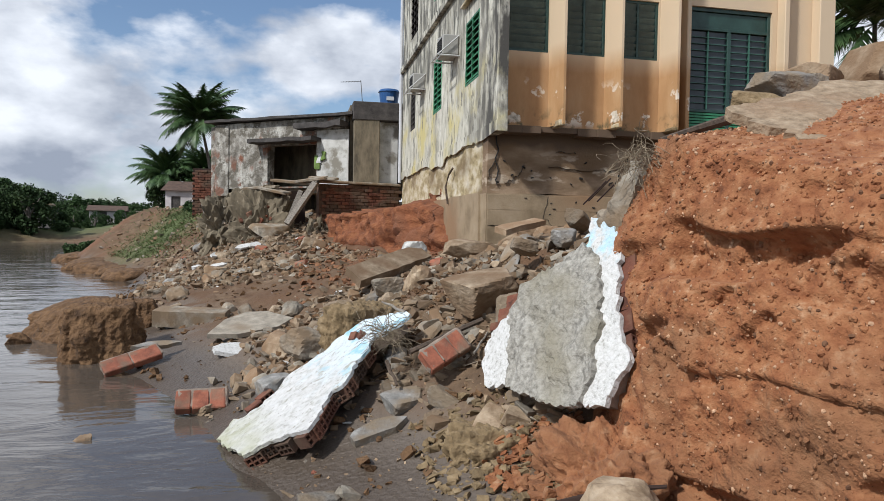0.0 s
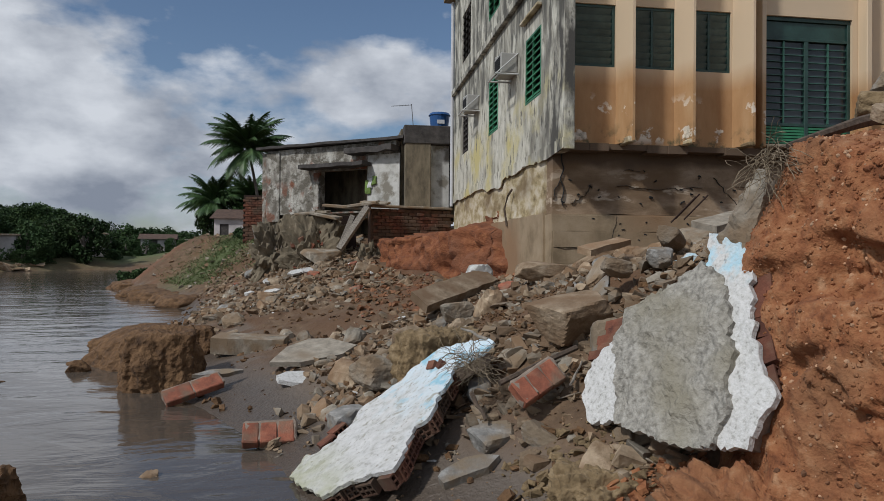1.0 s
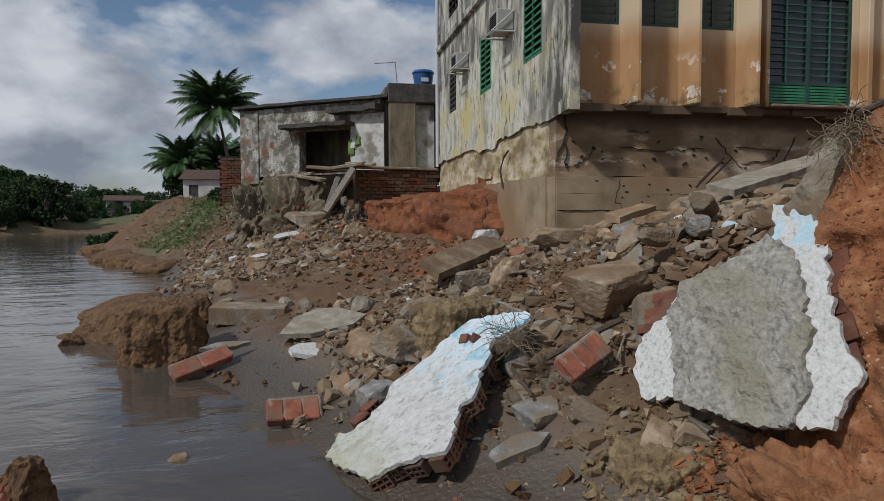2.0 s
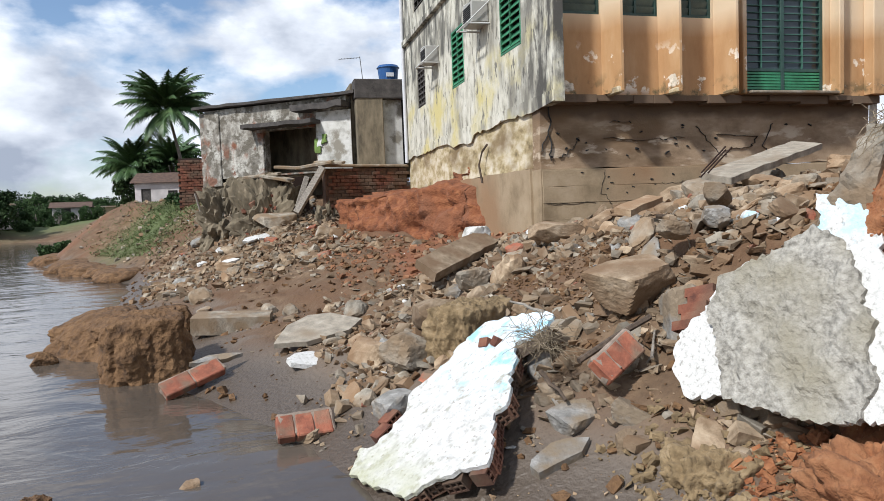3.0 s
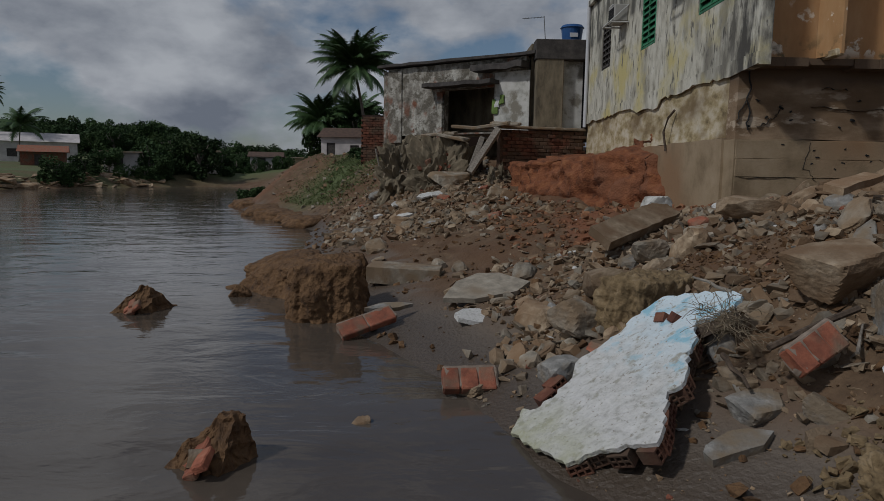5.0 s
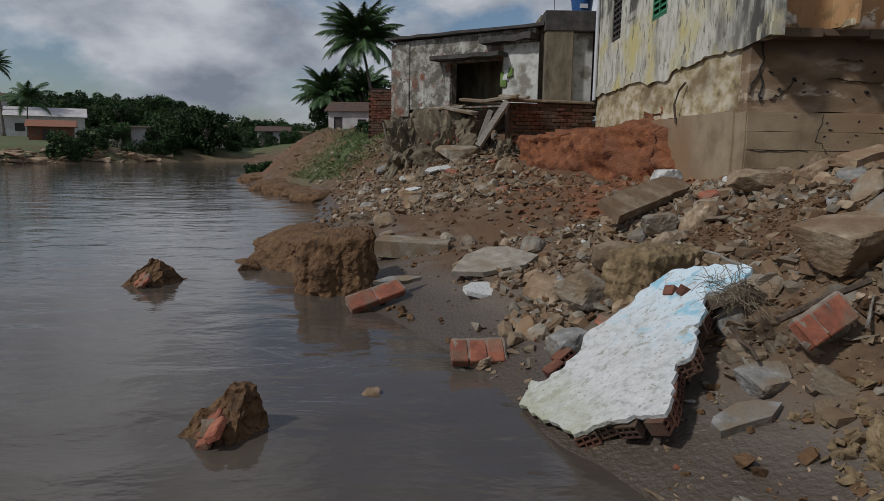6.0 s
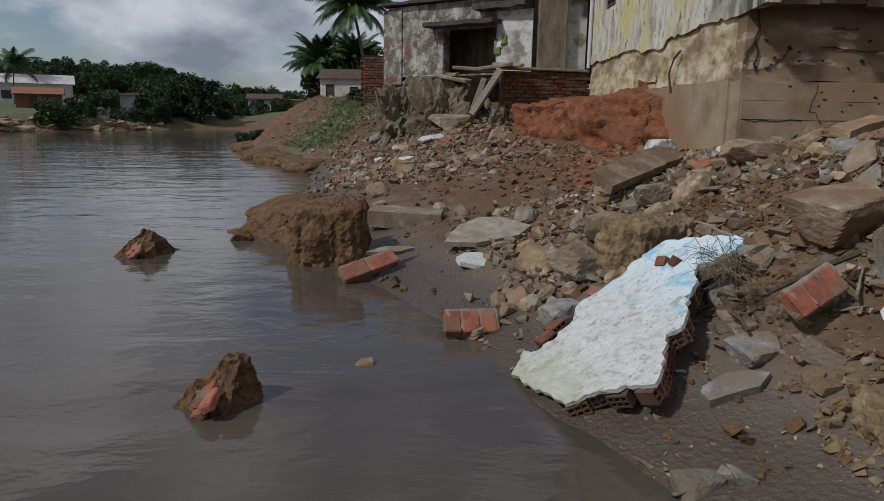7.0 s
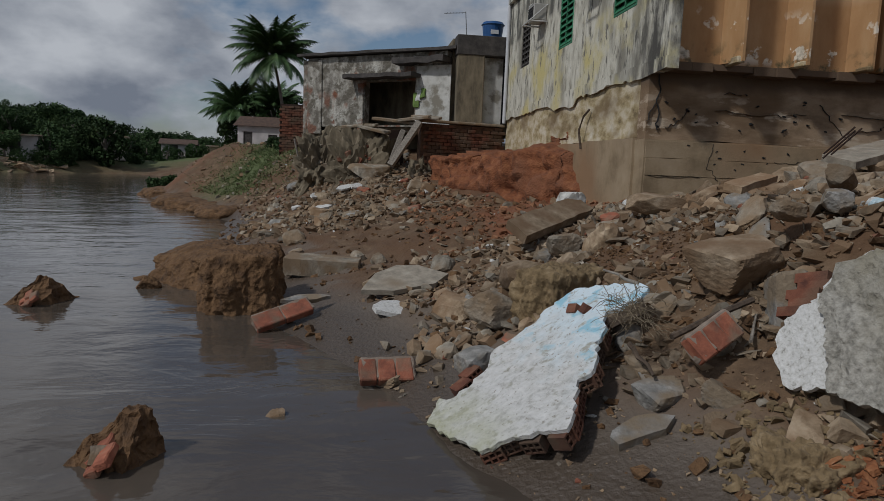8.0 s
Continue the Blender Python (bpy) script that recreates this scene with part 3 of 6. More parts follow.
def build_ground():
    xs = np.unique(np.round(np.r_[-3000, -1200, -600, -300, -200, np.arange(-150, -20, 5.0), np.arange(-20, -5, 0.5), np.arange(-5, -2.5, 0.15),
                                  np.arange(-2.5, 7, 0.055), np.arange(7, 12, 0.25), np.arange(12, 60, 4), 100, 200, 400, 1000, 3000], 4))
    ys = np.unique(np.round(np.r_[-3000, -800, -200, -60, np.arange(-20, 2, 1.0), np.arange(2, 4, 0.12), np.arange(4, 12, 0.055), np.arange(12, 24, 0.11),
                                  np.arange(24, 42, 0.3), np.arange(42, 130, 3.0), np.arange(130, 420, 20), 600, 1000, 3000], 4))
    gx, gy = np.meshgrid(xs, ys)
    gz = height(gx, gy)
    nx, ny = len(xs), len(ys)
    i, j = np.meshgrid(np.arange(nx - 1), np.arange(ny - 1))
    a = (j * nx + i).ravel()
    quads = np.stack([a, a + 1, a + nx + 1, a + nx], 1)
    me = bpy.data.meshes.new("ground")
    me.from_pydata(np.stack([gx, gy, gz], -1).reshape(-1, 3).tolist(), [], quads.tolist())
    me.polygons.foreach_set("use_smooth", [True] * len(me.polygons))
    d = gx - shore(gy)
    rag = waves(gx * 1.6, gy * 1.6, 11)
    zone = smooth(0.3, 2.2, gx) * smooth(10.3, 12.5, gy) * smooth(23, 19, gy)
    red = smooth(0.15, 0.8, (rag * 0.55 + 0.55) * zone + 0.25 * smooth(0.4, 0.9, rag)) * 0.85
    red = np.maximum(red, 0.45 * smooth(0.0, 0.6, rag + 0.2) * np.exp(-(((gx + 8.5) / 3) ** 2 + ((gy - 37) / 6) ** 2)))
    red = np.where(gy > 46, 0.0, red)
    grass = smooth(-0.1, 0.5, rag + 0.6) * np.exp(-(((gx + 5.2) / 2.0) ** 2 + ((gy - 32) / 4.0) ** 4))
    far_side = smooth(0, 6, gy - np.interp(gx, *np.array(FAR_SHORE).T))
    grass = np.maximum(grass, far_side * smooth(-0.7, 0.6, rag + 0.4))
    silt = smooth(1.6, 0.7, d + 0.35 * rag) * smooth(12.5, 9.5, gy)
    silt = np.maximum(silt, 0.8 * smooth(0.1, 0.5, rag) * smooth(3.0, 1.5, d) * smooth(20, 13, gy))
    wet = smooth(0.42, 0.10, gz + 0.06 * rag) * smooth(60, 40, gy)
    for name, value in (("red", red), ("grass", grass), ("silt", silt), ("wet", wet)):
        me.attributes.new(name, "FLOAT", "POINT").data.foreach_set("value", np.clip(value, 0, 1).ravel().astype(np.float32))
    me.materials.append(M["ground"])
    return tagged(new("ground", me), "brown muddy river bank of silt, sand and red soil", "ground", kind="structure")


build_ground()


def build_water():
    bm = bmesh.new()
    vs = [bm.verts.new(p) for p in ((-3000, -3000, 0), (3000, -3000, 0), (3000, 3000, 0), (-3000, 3000, 0))]
    bm.faces.new(vs)
    return tagged(part("water", bm, M["water"]), "muddy grey-brown river water with small ripples", "water", kind="structure")


build_water()


# ---- the earth bank beside the path ----
def bank_height(x, y):
    return min(3.2, max(1.85, 2.34 + 0.26 * (x - 2.4) - 0.33 * max(0.0, 4.4 - y)))


def build_bank():
    """A cut face of red earth that runs along the path and turns inland, with its top sloping back."""
    bm = bmesh.new()
    # plan of the face's middle: along the path, then round the corner and inland
    plan = [Vector(p) for p in ((4.8, -4.0), (3.7, 0.0), (3.1, 1.8), (2.60, 3.4), (2.36, 4.22), (2.42, 4.66), (2.70, 4.95), (3.5, 5.4), (4.6, 6.3), (6.6, 7.6), (9.5, 9.0))]
    fine = []
    for a, b in zip(plan, plan[1:]):
        k = max(2, int((b - a).length / (0.016 if 1.5 < (a.y + b.y) / 2 < 5.2 else 0.10)))
        fine += [a.lerp(b, j / k) for j in range(k)]
    fine.append(plan[-1])
    for _ in range(14):
        fine = [fine[0]] + [(fine[i - 1] + 2 * fine[i] + fine[i + 1]) / 4 for i in range(1, len(fine) - 1)] + [fine[-1]]
    rows = 210
    grid = []
    for i, p in enumerate(fine):
        t = (fine[min(i + 1, len(fine) - 1)] - fine[max(i - 1, 0)]).normalized()
        inward = Vector((t.y, -t.x)) if t.y > 0 else Vector((t.y, -t.x))
        col = []
        for r in range(rows + 1):
            s = r / rows
            if s < 0.62:
                k = s / 0.62
                off = -0.40 + 0.50 * k ** 1.1 + 0.05 * math.sin(k * 9)
                q = p + inward * off
                foot = ground_z(q.x, q.y) - 0.25
                top = bank_height(p.x + inward.x * 0.12, p.y + inward.y * 0.12)
                z = foot + (top - foot) * k ** 0.85
            else:
                k = (s - 0.62) / 0.38
                q = p + inward * (0.12 + 3.0 * k ** 1.6)
                z = bank_height(q.x, q.y)
            co = Vector((q.x, q.y, z))
            big = noise.noise(co * 1.1) * 0.09 + noise.noise(co * 2.7) * 0.06
            clods = 0.030 * (0.5 - abs(noise.noise(co * 6.5 + Vector((3, 1, 8))))) + 0.020 * (0.5 - abs(noise.noise(co * 14.0))) + 0.012 * (0.5 - abs(noise.noise(co * 29.0)))
            small = noise.fractal(co * 5, 0.9, 2.0, 4) * 0.022
            hollow = -0.13 * float(smooth(0.26, 0.46, noise.noise(co * Vector((1.5, 1.5, 4.2)) + Vector((7, 1, 3))))) - 0.05 * float(smooth(0.42, 0.52, noise.noise(co * 5.2 + Vector((2, 7, 4)))))
            ledge = 0.045 * float(smooth(0.0, 0.05, noise.noise(co * Vector((1.2, 1.2, 2.6)) + Vector((1, 5, 2)))))
            brow = 0.075 * float(smooth(1.70, 1.80, z + 0.22 * noise.noise(co * 1.9) + 0.05 * noise.noise(co * 7)))
            amount = big + clods + small + hollow + ledge + brow - 0.03
            turn_up = float(smooth(0.48, 0.76, s))
            out = Vector((-inward.x, -inward.y, 0.15)) * (1 - turn_up) + Vector((0, 0, 1)) * turn_up
            fade = 1.0 - 0.55 * turn_up
            col.append(bm.verts.new(co + out * amount * fade))
        grid.append(col)
    for a, b in zip(grid, grid[1:]):
        for r in range(rows):
            bm.faces.new((a[r], b[r], b[r + 1], a[r + 1]))
    bmesh.ops.recalc_face_normals(bm, faces=bm.faces)
    ob = part("earth_bank", bm, M["red_earth"], smooth=True)
    return tagged(ob, "steep cut bank of crumbly red-orange earth", "earth bank", kind="structure")


build_bank()

# ---- the two-storey building ----
X0, XE = 3.31, 9.65
YF, YW, YP, YB = 11.15, 11.59, 11.78, 21.7
Z_FLOOR, Z_TOP = 3.62, 9.6


def wall_with_holes(name, origin, along, holes, length, z0, z1, thick, material, parent, inward):
    """A wall with openings right through it, as one mesh of boxes between the openings' edges."""
    bm = bmesh.new()
    us = sorted({0.0, length, *(h[0] for h in holes), *(h[1] for h in holes)})
    zs = sorted({z0, z1, *(h[2] for h in holes), *(h[3] for h in holes)})
    cache = {}

    def v(u, z, w):
        key = (round(u, 4), round(z, 4), w)
        if key not in cache:
            cache[key] = bm.verts.new(Vector(origin) + Vector(along) * u + Vector(inward) * w + Vector((0, 0, z)))
        return cache[key]

    solid = {}
    for a, (u0, u1) in enumerate(zip(us, us[1:])):
        for b, (p0, p1) in enumerate(zip(zs, zs[1:])):
            um, zm = (u0 + u1) / 2, (p0 + p1) / 2
            solid[a, b] = not any(h[0] < um < h[1] and h[2] < zm < h[3] for h in holes)
    for (a, b), full in solid.items():
        if not full:
            continue
        u0, u1, p0, p1 = us[a], us[a + 1], zs[b], zs[b + 1]
        for w in (0, thick):
            bm.faces.new((v(u0, p0, w), v(u1, p0, w), v(u1, p1, w), v(u0, p1, w)))
        for other, (qa, qb) in (((a - 1, b), ((u0, p0), (u0, p1))), ((a + 1, b), ((u1, p0), (u1, p1))), ((a, b - 1), ((u0, p0), (u1, p0))), ((a, b + 1), ((u0, p1), (u1, p1)))):
            if not solid.get(other, False):
                bm.faces.new((v(*qa, 0), v(*qb, 0), v(*qb, thick), v(*qa, thick)))
    bmesh.ops.recalc_face_normals(bm, faces=bm.faces)
    return part(name, bm, material, parent)


building = tagged(empty("building", (X0, YF, 1.5)), "old two-storey building, mouldy whitewashed side and tan front", "building")
building.matrix_world = Matrix()

SIDE_WINDOWS = [(12.42, 13.42, 4.58, 5.78), (15.7, 16.62, 4.57, 5.80), (19.25, 20.2, 4.65, 5.75), (19.0, 20.3, 7.25, 8.6), (12.3, 13.5, 7.25, 8.6), (15.6, 16.7, 7.25, 8.6)]
side = wall_with_holes("side_wall", (X0, YF, 0), (0, 1, 0), [(a - YF, b - YF, c, d) for a, b, c, d in SIDE_WINDOWS], YB - YF, 3.45, Z_TOP, 0.16, M["side_wall"], building, (1, 0, 0))
FRONT_WINDOWS = [(3.50, 4.30, 4.85, 5.86), (4.54, 5.32, 4.85, 5.86), (5.54, 6.30, 4.85, 5.86)]
DOOR = (6.88, 8.52, 3.66, 5.86)
front = wall_with_holes("front_wall", (X0 + 0.16, YW, 0), (1, 0, 0), [(a - X0 - 0.16, b - X0 - 0.16, c, d) for a, b, c, d in FRONT_WINDOWS + [DOOR]],
                        XE - X0 - 0.16, 3.60, Z_TOP, 0.16, M["facade"], building, (0, 1, 0))
part("east_wall", boxed(((XE - 0.16, YW + 0.165, 3.6), (XE, YB, Z_TOP))), M["side_wall"], building)
part("rear_wall", boxed(((X0 + 0.165, YB - 0.16, 1.0), (XE - 0.165, YB, Z_TOP))), M["side_wall"], building)
part("roof", boxed(((X0 - 0.3, YF - 0.3, Z_TOP + 0.003), (XE + 0.3, YB + 0.3, Z_TOP + 0.18)), bevel=0.02), M["concrete"], building)
part("upper_floor", boxed(((X0 + 0.17, YW + 0.17, 6.35), (XE - 0.17, YB - 0.17, 6.5))), M["concrete"], building)
# floor slab that overhangs the plinth, with its broken front edge
edge_rng = random.Random(4)
x = X0 + 0.165
while x < XE - 0.05:
    w = min(edge_rng.uniform(0.25, 0.7), XE - x)
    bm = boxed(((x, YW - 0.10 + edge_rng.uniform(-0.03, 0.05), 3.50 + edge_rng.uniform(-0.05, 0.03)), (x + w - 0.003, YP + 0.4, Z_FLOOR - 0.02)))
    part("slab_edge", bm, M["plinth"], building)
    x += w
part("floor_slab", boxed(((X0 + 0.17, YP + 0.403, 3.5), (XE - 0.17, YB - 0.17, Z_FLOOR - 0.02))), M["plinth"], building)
# upright fins between the front windows
for k, (a, b) in enumerate(((4.40, 4.51), (5.40, 5.51), (6.42, 6.53), (6.72, 6.80), (8.62, 8.72), (XE - 0.32, XE))):
    if k < 3:
        bm = prism([(a - 0.095, YW - 0.003), (a + 0.005, YF), (a + 0.045, YF), (b, YW - 0.003)], Z_FLOOR - 0.01, Z_TOP)
    else:
        bm = boxed(((a, YF + 0.22, Z_FLOOR - 0.01), (b, YW - 0.003, Z_TOP)), bevel=0.012)
    part("fin", bm, M["facade"], building)
    if k < 3:
        part("fin_foot", rough_up(boxed(((a - 0.05, YF + 0.02, Z_FLOOR - 0.03), (b - 0.05, YW - 0.01, Z_FLOOR + 0.07 - 0.02 * k)), bevel=0.015), 0.02, 6, k), M["side_band"], building)
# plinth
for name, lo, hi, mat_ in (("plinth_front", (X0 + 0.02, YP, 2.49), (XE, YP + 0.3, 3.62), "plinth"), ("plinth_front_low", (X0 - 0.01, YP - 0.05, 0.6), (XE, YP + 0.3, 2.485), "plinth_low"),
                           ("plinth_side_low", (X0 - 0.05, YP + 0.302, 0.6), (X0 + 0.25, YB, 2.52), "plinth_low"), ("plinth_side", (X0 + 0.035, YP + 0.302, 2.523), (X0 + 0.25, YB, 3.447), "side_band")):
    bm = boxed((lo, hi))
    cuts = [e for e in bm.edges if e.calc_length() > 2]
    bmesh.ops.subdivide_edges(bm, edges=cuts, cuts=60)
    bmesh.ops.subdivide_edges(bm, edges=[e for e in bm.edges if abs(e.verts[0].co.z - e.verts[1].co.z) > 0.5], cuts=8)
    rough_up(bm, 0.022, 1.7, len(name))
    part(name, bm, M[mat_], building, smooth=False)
# ragged lower edge of the side wall's plaster, thick where it still holds
outline = [(YF, 3.62), (YF, 3.46)]
y = YP - 0.4
while y < YB - 0.3:
    outline.append((y, 3.42 + 0.07 * noise.noise(Vector((y * 0.8, 3, 1))) + edge_rng.uniform(-0.035, 0.03) - (0.12 if 15.2 < y < 17.2 else 0)))
    y += edge_rng.uniform(0.08, 0.42)
outline += [(YB, 3.4), (YB, 3.62)]
ob = part("plaster_edge", sheet(outline, -0.004, 0.018, 0.003, 4.0, 3, 0.3), M["side_wall"], building, "crumbling lower edge of the plaster")
ob.matrix_local = Matrix(((0, 0, -1, X0 - 0.002), (1, 0, 0, 0), (0, 1, 0, 0), (0, 0, 0, 1)))
# board marks of the lower plinth, each course a little out of line
for k in range(4):
    zb = 1.42 + 0.262 * k
    proud = (0.084, 0.080, 0.087, 0.082)[k]
    bm = boxed(((X0 + 0.004, YP - proud, zb + 0.002), (XE - 0.01, YP - 0.06, zb + 0.260)), bevel=0.003)
    bmesh.ops.subdivide_edges(bm, edges=[e for e in bm.edges if abs(e.verts[0].co.x - e.verts[1].co.x) > 3], cuts=60, use_grid_fill=True)
    part("board_course", rough_up(bm, 0.008, 2.5, 60 + k), M["plinth_low"], building)
# cracks in the plinth
def crack(points, width, parent, seed):
    rng = random.Random(seed)
    bm = bmesh.new()
    path = []
    for a, b in zip(points, points[1:]):
        a, b = Vector(a), Vector(b)
        for j in range(6):
            path.append(a.lerp(b, j / 6) + Vector((rng.uniform(-1, 1), 0, rng.uniform(-1, 1))) * min(0.03, (b - a).length * 0.15))
    path.append(Vector(points[-1]))
    for a, b in zip(path, path[1:]):
        t = (b - a).normalized()
        side_ = Vector((-t.z, 0, t.x)) * width * rng.uniform(0.4, 1.2)
        q = [a - side_, b - side_, b + side_, a + side_]
        lowv = [bm.verts.new(p) for p in q]
        highv = [bm.verts.new(p + Vector((0, 0.03, 0))) for p in q]
        bm.faces.new(lowv)
        for i in range(4):
            bm.faces.new((lowv[i], lowv[(i + 1) % 4], highv[(i + 1) % 4], highv[i]))
    return part("crack", bm, M["dark_inside"], parent)


UP, LOW = YP - 0.028, YP - 0.092
for k, (pts, wide) in enumerate((
        ([(3.50, UP, 3.5), (3.47, UP, 3.1), (3.50, UP, 2.62)], 0.007), ([(3.47, UP, 3.05), (3.32, UP, 2.75)], 0.004), ([(4.55, UP, 3.22), (4.9, UP, 3.2)], 0.004),
        ([(3.62, UP, 2.66), (3.85, UP, 2.78), (3.98, UP, 2.98)], 0.004), ([(4.4, UP, 2.95), (5.3, UP, 2.93), (5.9, UP, 2.96)], 0.003), ([(6.1, UP, 3.12), (6.35, UP, 2.86), (6.6, UP, 2.66)], 0.004),
        ([(6.5, UP, 2.97), (7.3, UP, 2.95), (7.15, UP, 2.76), (6.6, UP, 2.72)], 0.004), ([(7.6, UP, 3.2), (7.4, UP, 2.8), (7.55, UP, 2.55)], 0.003),
        ([(3.36, LOW, 1.95), (4.2, LOW, 1.94)], 0.004), ([(4.4, LOW, 2.46), (4.32, LOW, 2.1), (4.5, LOW, 1.9)], 0.003), ([(5.4, LOW, 2.2), (5.9, LOW, 2.22)], 0.003))):
    crack(pts, wide * (0.8 if k == 0 else 0.45), building, 30 + k)
pit_rng = random.Random(17)
for _ in range(46):
    high = pit_rng.random() < 0.45
    px, pz, pl = pit_rng.uniform(3.45, 8.6), pit_rng.uniform(2.62, 3.2) if high else pit_rng.uniform(1.75, 2.42), pit_rng.uniform(0.015, 0.06)
    crack([(px, UP if high else LOW, pz), (px + pl * pit_rng.choice((-1, 1)), UP if high else LOW, pz + pit_rng.uniform(-0.03, 0.03))], pit_rng.uniform(0.006, 0.015), building, pit_rng.random())


def louvre_window(lo, hi, plane, axis, slats, frame_m, slat_m, parent, name="window", bars=1, tilt=35, back=True):
    """A louvred window set in an opening: frame, uprights, tilted slats and a near-black panel in place of the unlit
    room.
    """
    w = empty(name)
    w.parent = parent
    (u0, z0), (u1, z1) = lo, hi
    turn_ = Matrix.Translation((0, plane, 0)) if axis == "x" else Matrix.Translation((plane, 0, 0)) @ Matrix.Rotation(radians(90), 4, "Z") @ Matrix.Scale(-1, 4, (0, 1, 0))
    t = 0.045
    bm = boxed(((u0, 0.03, z0), (u0 + t, 0.09, z1)), ((u1 - t, 0.03, z0), (u1, 0.09, z1)), ((u0 + t + 0.001, 0.03, z0), (u1 - t - 0.001, 0.09, z0 + t)), ((u0 + t + 0.001, 0.03, z1 - t), (u1 - t - 0.001, 0.09, z1)), m=turn_, bevel=0.004)
    for k in range(bars):
        u = u0 + (u1 - u0) * (k + 1) / (bars + 1)
        box(bm, (u - 0.018, 0.028, z0 + t), (u + 0.018, 0.085, z1 - t), turn_)
    part("window_frame", bm, frame_m, w)
    step = (z1 - z0 - 2 * t) / slats
    for k in range(slats):
        z = z0 + t + step * (k + 0.5)
        m_ = turn_ @ Matrix.Translation(((u0 + u1) / 2, 0.062, z)) @ Matrix.Rotation(radians(tilt), 4, "X")
        part("slat", boxed(((-(u1 - u0) / 2 + t, -0.006, -step * 0.52), ((u1 - u0) / 2 - t, 0.006, step * 0.52)), m=m_), slat_m, w)
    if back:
        part("room_shade_panel", boxed(((u0, 0.15, z0), (u1, 0.158, z1)), m=turn_), M["dark_inside"], w)
    return w


for a, b, c, d in FRONT_WINDOWS:
    louvre_window((a + 0.003, c + 0.003), (b - 0.003, d - 0.003), YW, "x", 8, M["dark_green"], M["slat"], building, bars=0 if b < 4.4 else 1, tilt=22)
for k, (a, b, c, d) in enumerate(SIDE_WINDOWS):
    green = k in (0, 1, 4, 5)
    louvre_window((a + 0.003, c + 0.003), (b - 0.003, d - 0.003), X0 - 0.035 if green else X0, "y", 9 if green else 7, M["green_paint"] if green else M["roof_edge"],
                  M["green_paint"] if green else M["roof_edge"], building, "shutter" if green else "window", bars=1 if green else 2, tilt=-32)
    if k == 0:
        part("window_hood", boxed(((X0 - 0.10, a - 0.05, d + 0.30), (X0 - 0.003, b + 0.10, d + 0.36)), bevel=0.012), M["side_band"], building)
part("string_course", boxed(((X0 - 0.10, YF, 6.62), (X0 - 0.003, YB, 6.78)), bevel=0.015), M["side_wall"], building)

# the front door: a metal grid with panes, and a louvred foot
door = empty("door")
door.parent = building
da, db, dc, dd = DOOR
bm = boxed(((da + 0.003, YW + 0.04, dc), (da + 0.06, YW + 0.10, dd - 0.003)), ((db - 0.06, YW + 0.04, dc), (db - 0.003, YW + 0.10, dd - 0.003)), ((da + 0.061, YW + 0.04, dd - 0.07), (db - 0.061, YW + 0.10, dd - 0.003)),
           ((da + 0.061, YW + 0.04, dd - 0.40), (db - 0.061, YW + 0.10, dd - 0.35)), ((da + 0.061, YW + 0.04, dc), (db - 0.061, YW + 0.10, dc + 0.05)), (((da + db) / 2 - 0.035, YW + 0.038, dc + 0.051), ((da + db) / 2 + 0.035, YW + 0.098, dd - 0.401)),
           ((da + 0.061, YW + 0.042, dc + 0.36), (db - 0.061, YW + 0.098, dc + 0.41)), bevel=0.004)
part("door_frame", bm, M["dark_green"], door)
for k in range(11):
    z = dc + 0.41 + (dd - 0.41 - dc - 0.40) * (k + 1) / 12
    part("grid_bar", boxed(((da + 0.062, YW + 0.05, z - 0.006), (db - 0.062, YW + 0.075, z + 0.004))), M["door_bar"], door)
for k in (0.25, 0.75):
    u = da + (db - da) * k
    part("grid_bar", boxed(((u - 0.011, YW + 0.047, dc + 0.42), (u + 0.011, YW + 0.08, dd - 0.41))), M["door_bar"], door)
for k in range(6):
    z = dc + 0.08 + k * 0.05
    part("slat", boxed(((da + 0.062, YW + 0.05, z - 0.016), (db - 0.062, YW + 0.062, z + 0.02))), M["green_paint"], door)
m_ = surface("door_glass", [(0.3, (0.015, 0.022, 0.025)), (0.7, (0.05, 0.065, 0.07))], 2.0, 0.12, 0.1, 6)
part("pane", boxed(((da + 0.062, YW + 0.088, dc + 0.41), ((da + db) / 2 - 0.036, YW + 0.094, dd - 0.41))), m_, door, "dark dusty glass pane")
part("pane", boxed((((da + db) / 2 + 0.036, YW + 0.088, dc + 0.41), (db - 0.062, YW + 0.094, dd - 0.41))), m_, door, "dark dusty glass pane")
part("transom", boxed(((da + 0.062, YW + 0.07, dd - 0.34), (db - 0.062, YW + 0.09, dd - 0.08))), M["dark_green"], door)
part("doorstep", boxed(((da - 0.05, YW - 0.28, Z_FLOOR - 0.012), (db + 0.05, YW - 0.003, Z_FLOOR + 0.035)), bevel=0.012), M["concrete"], building)


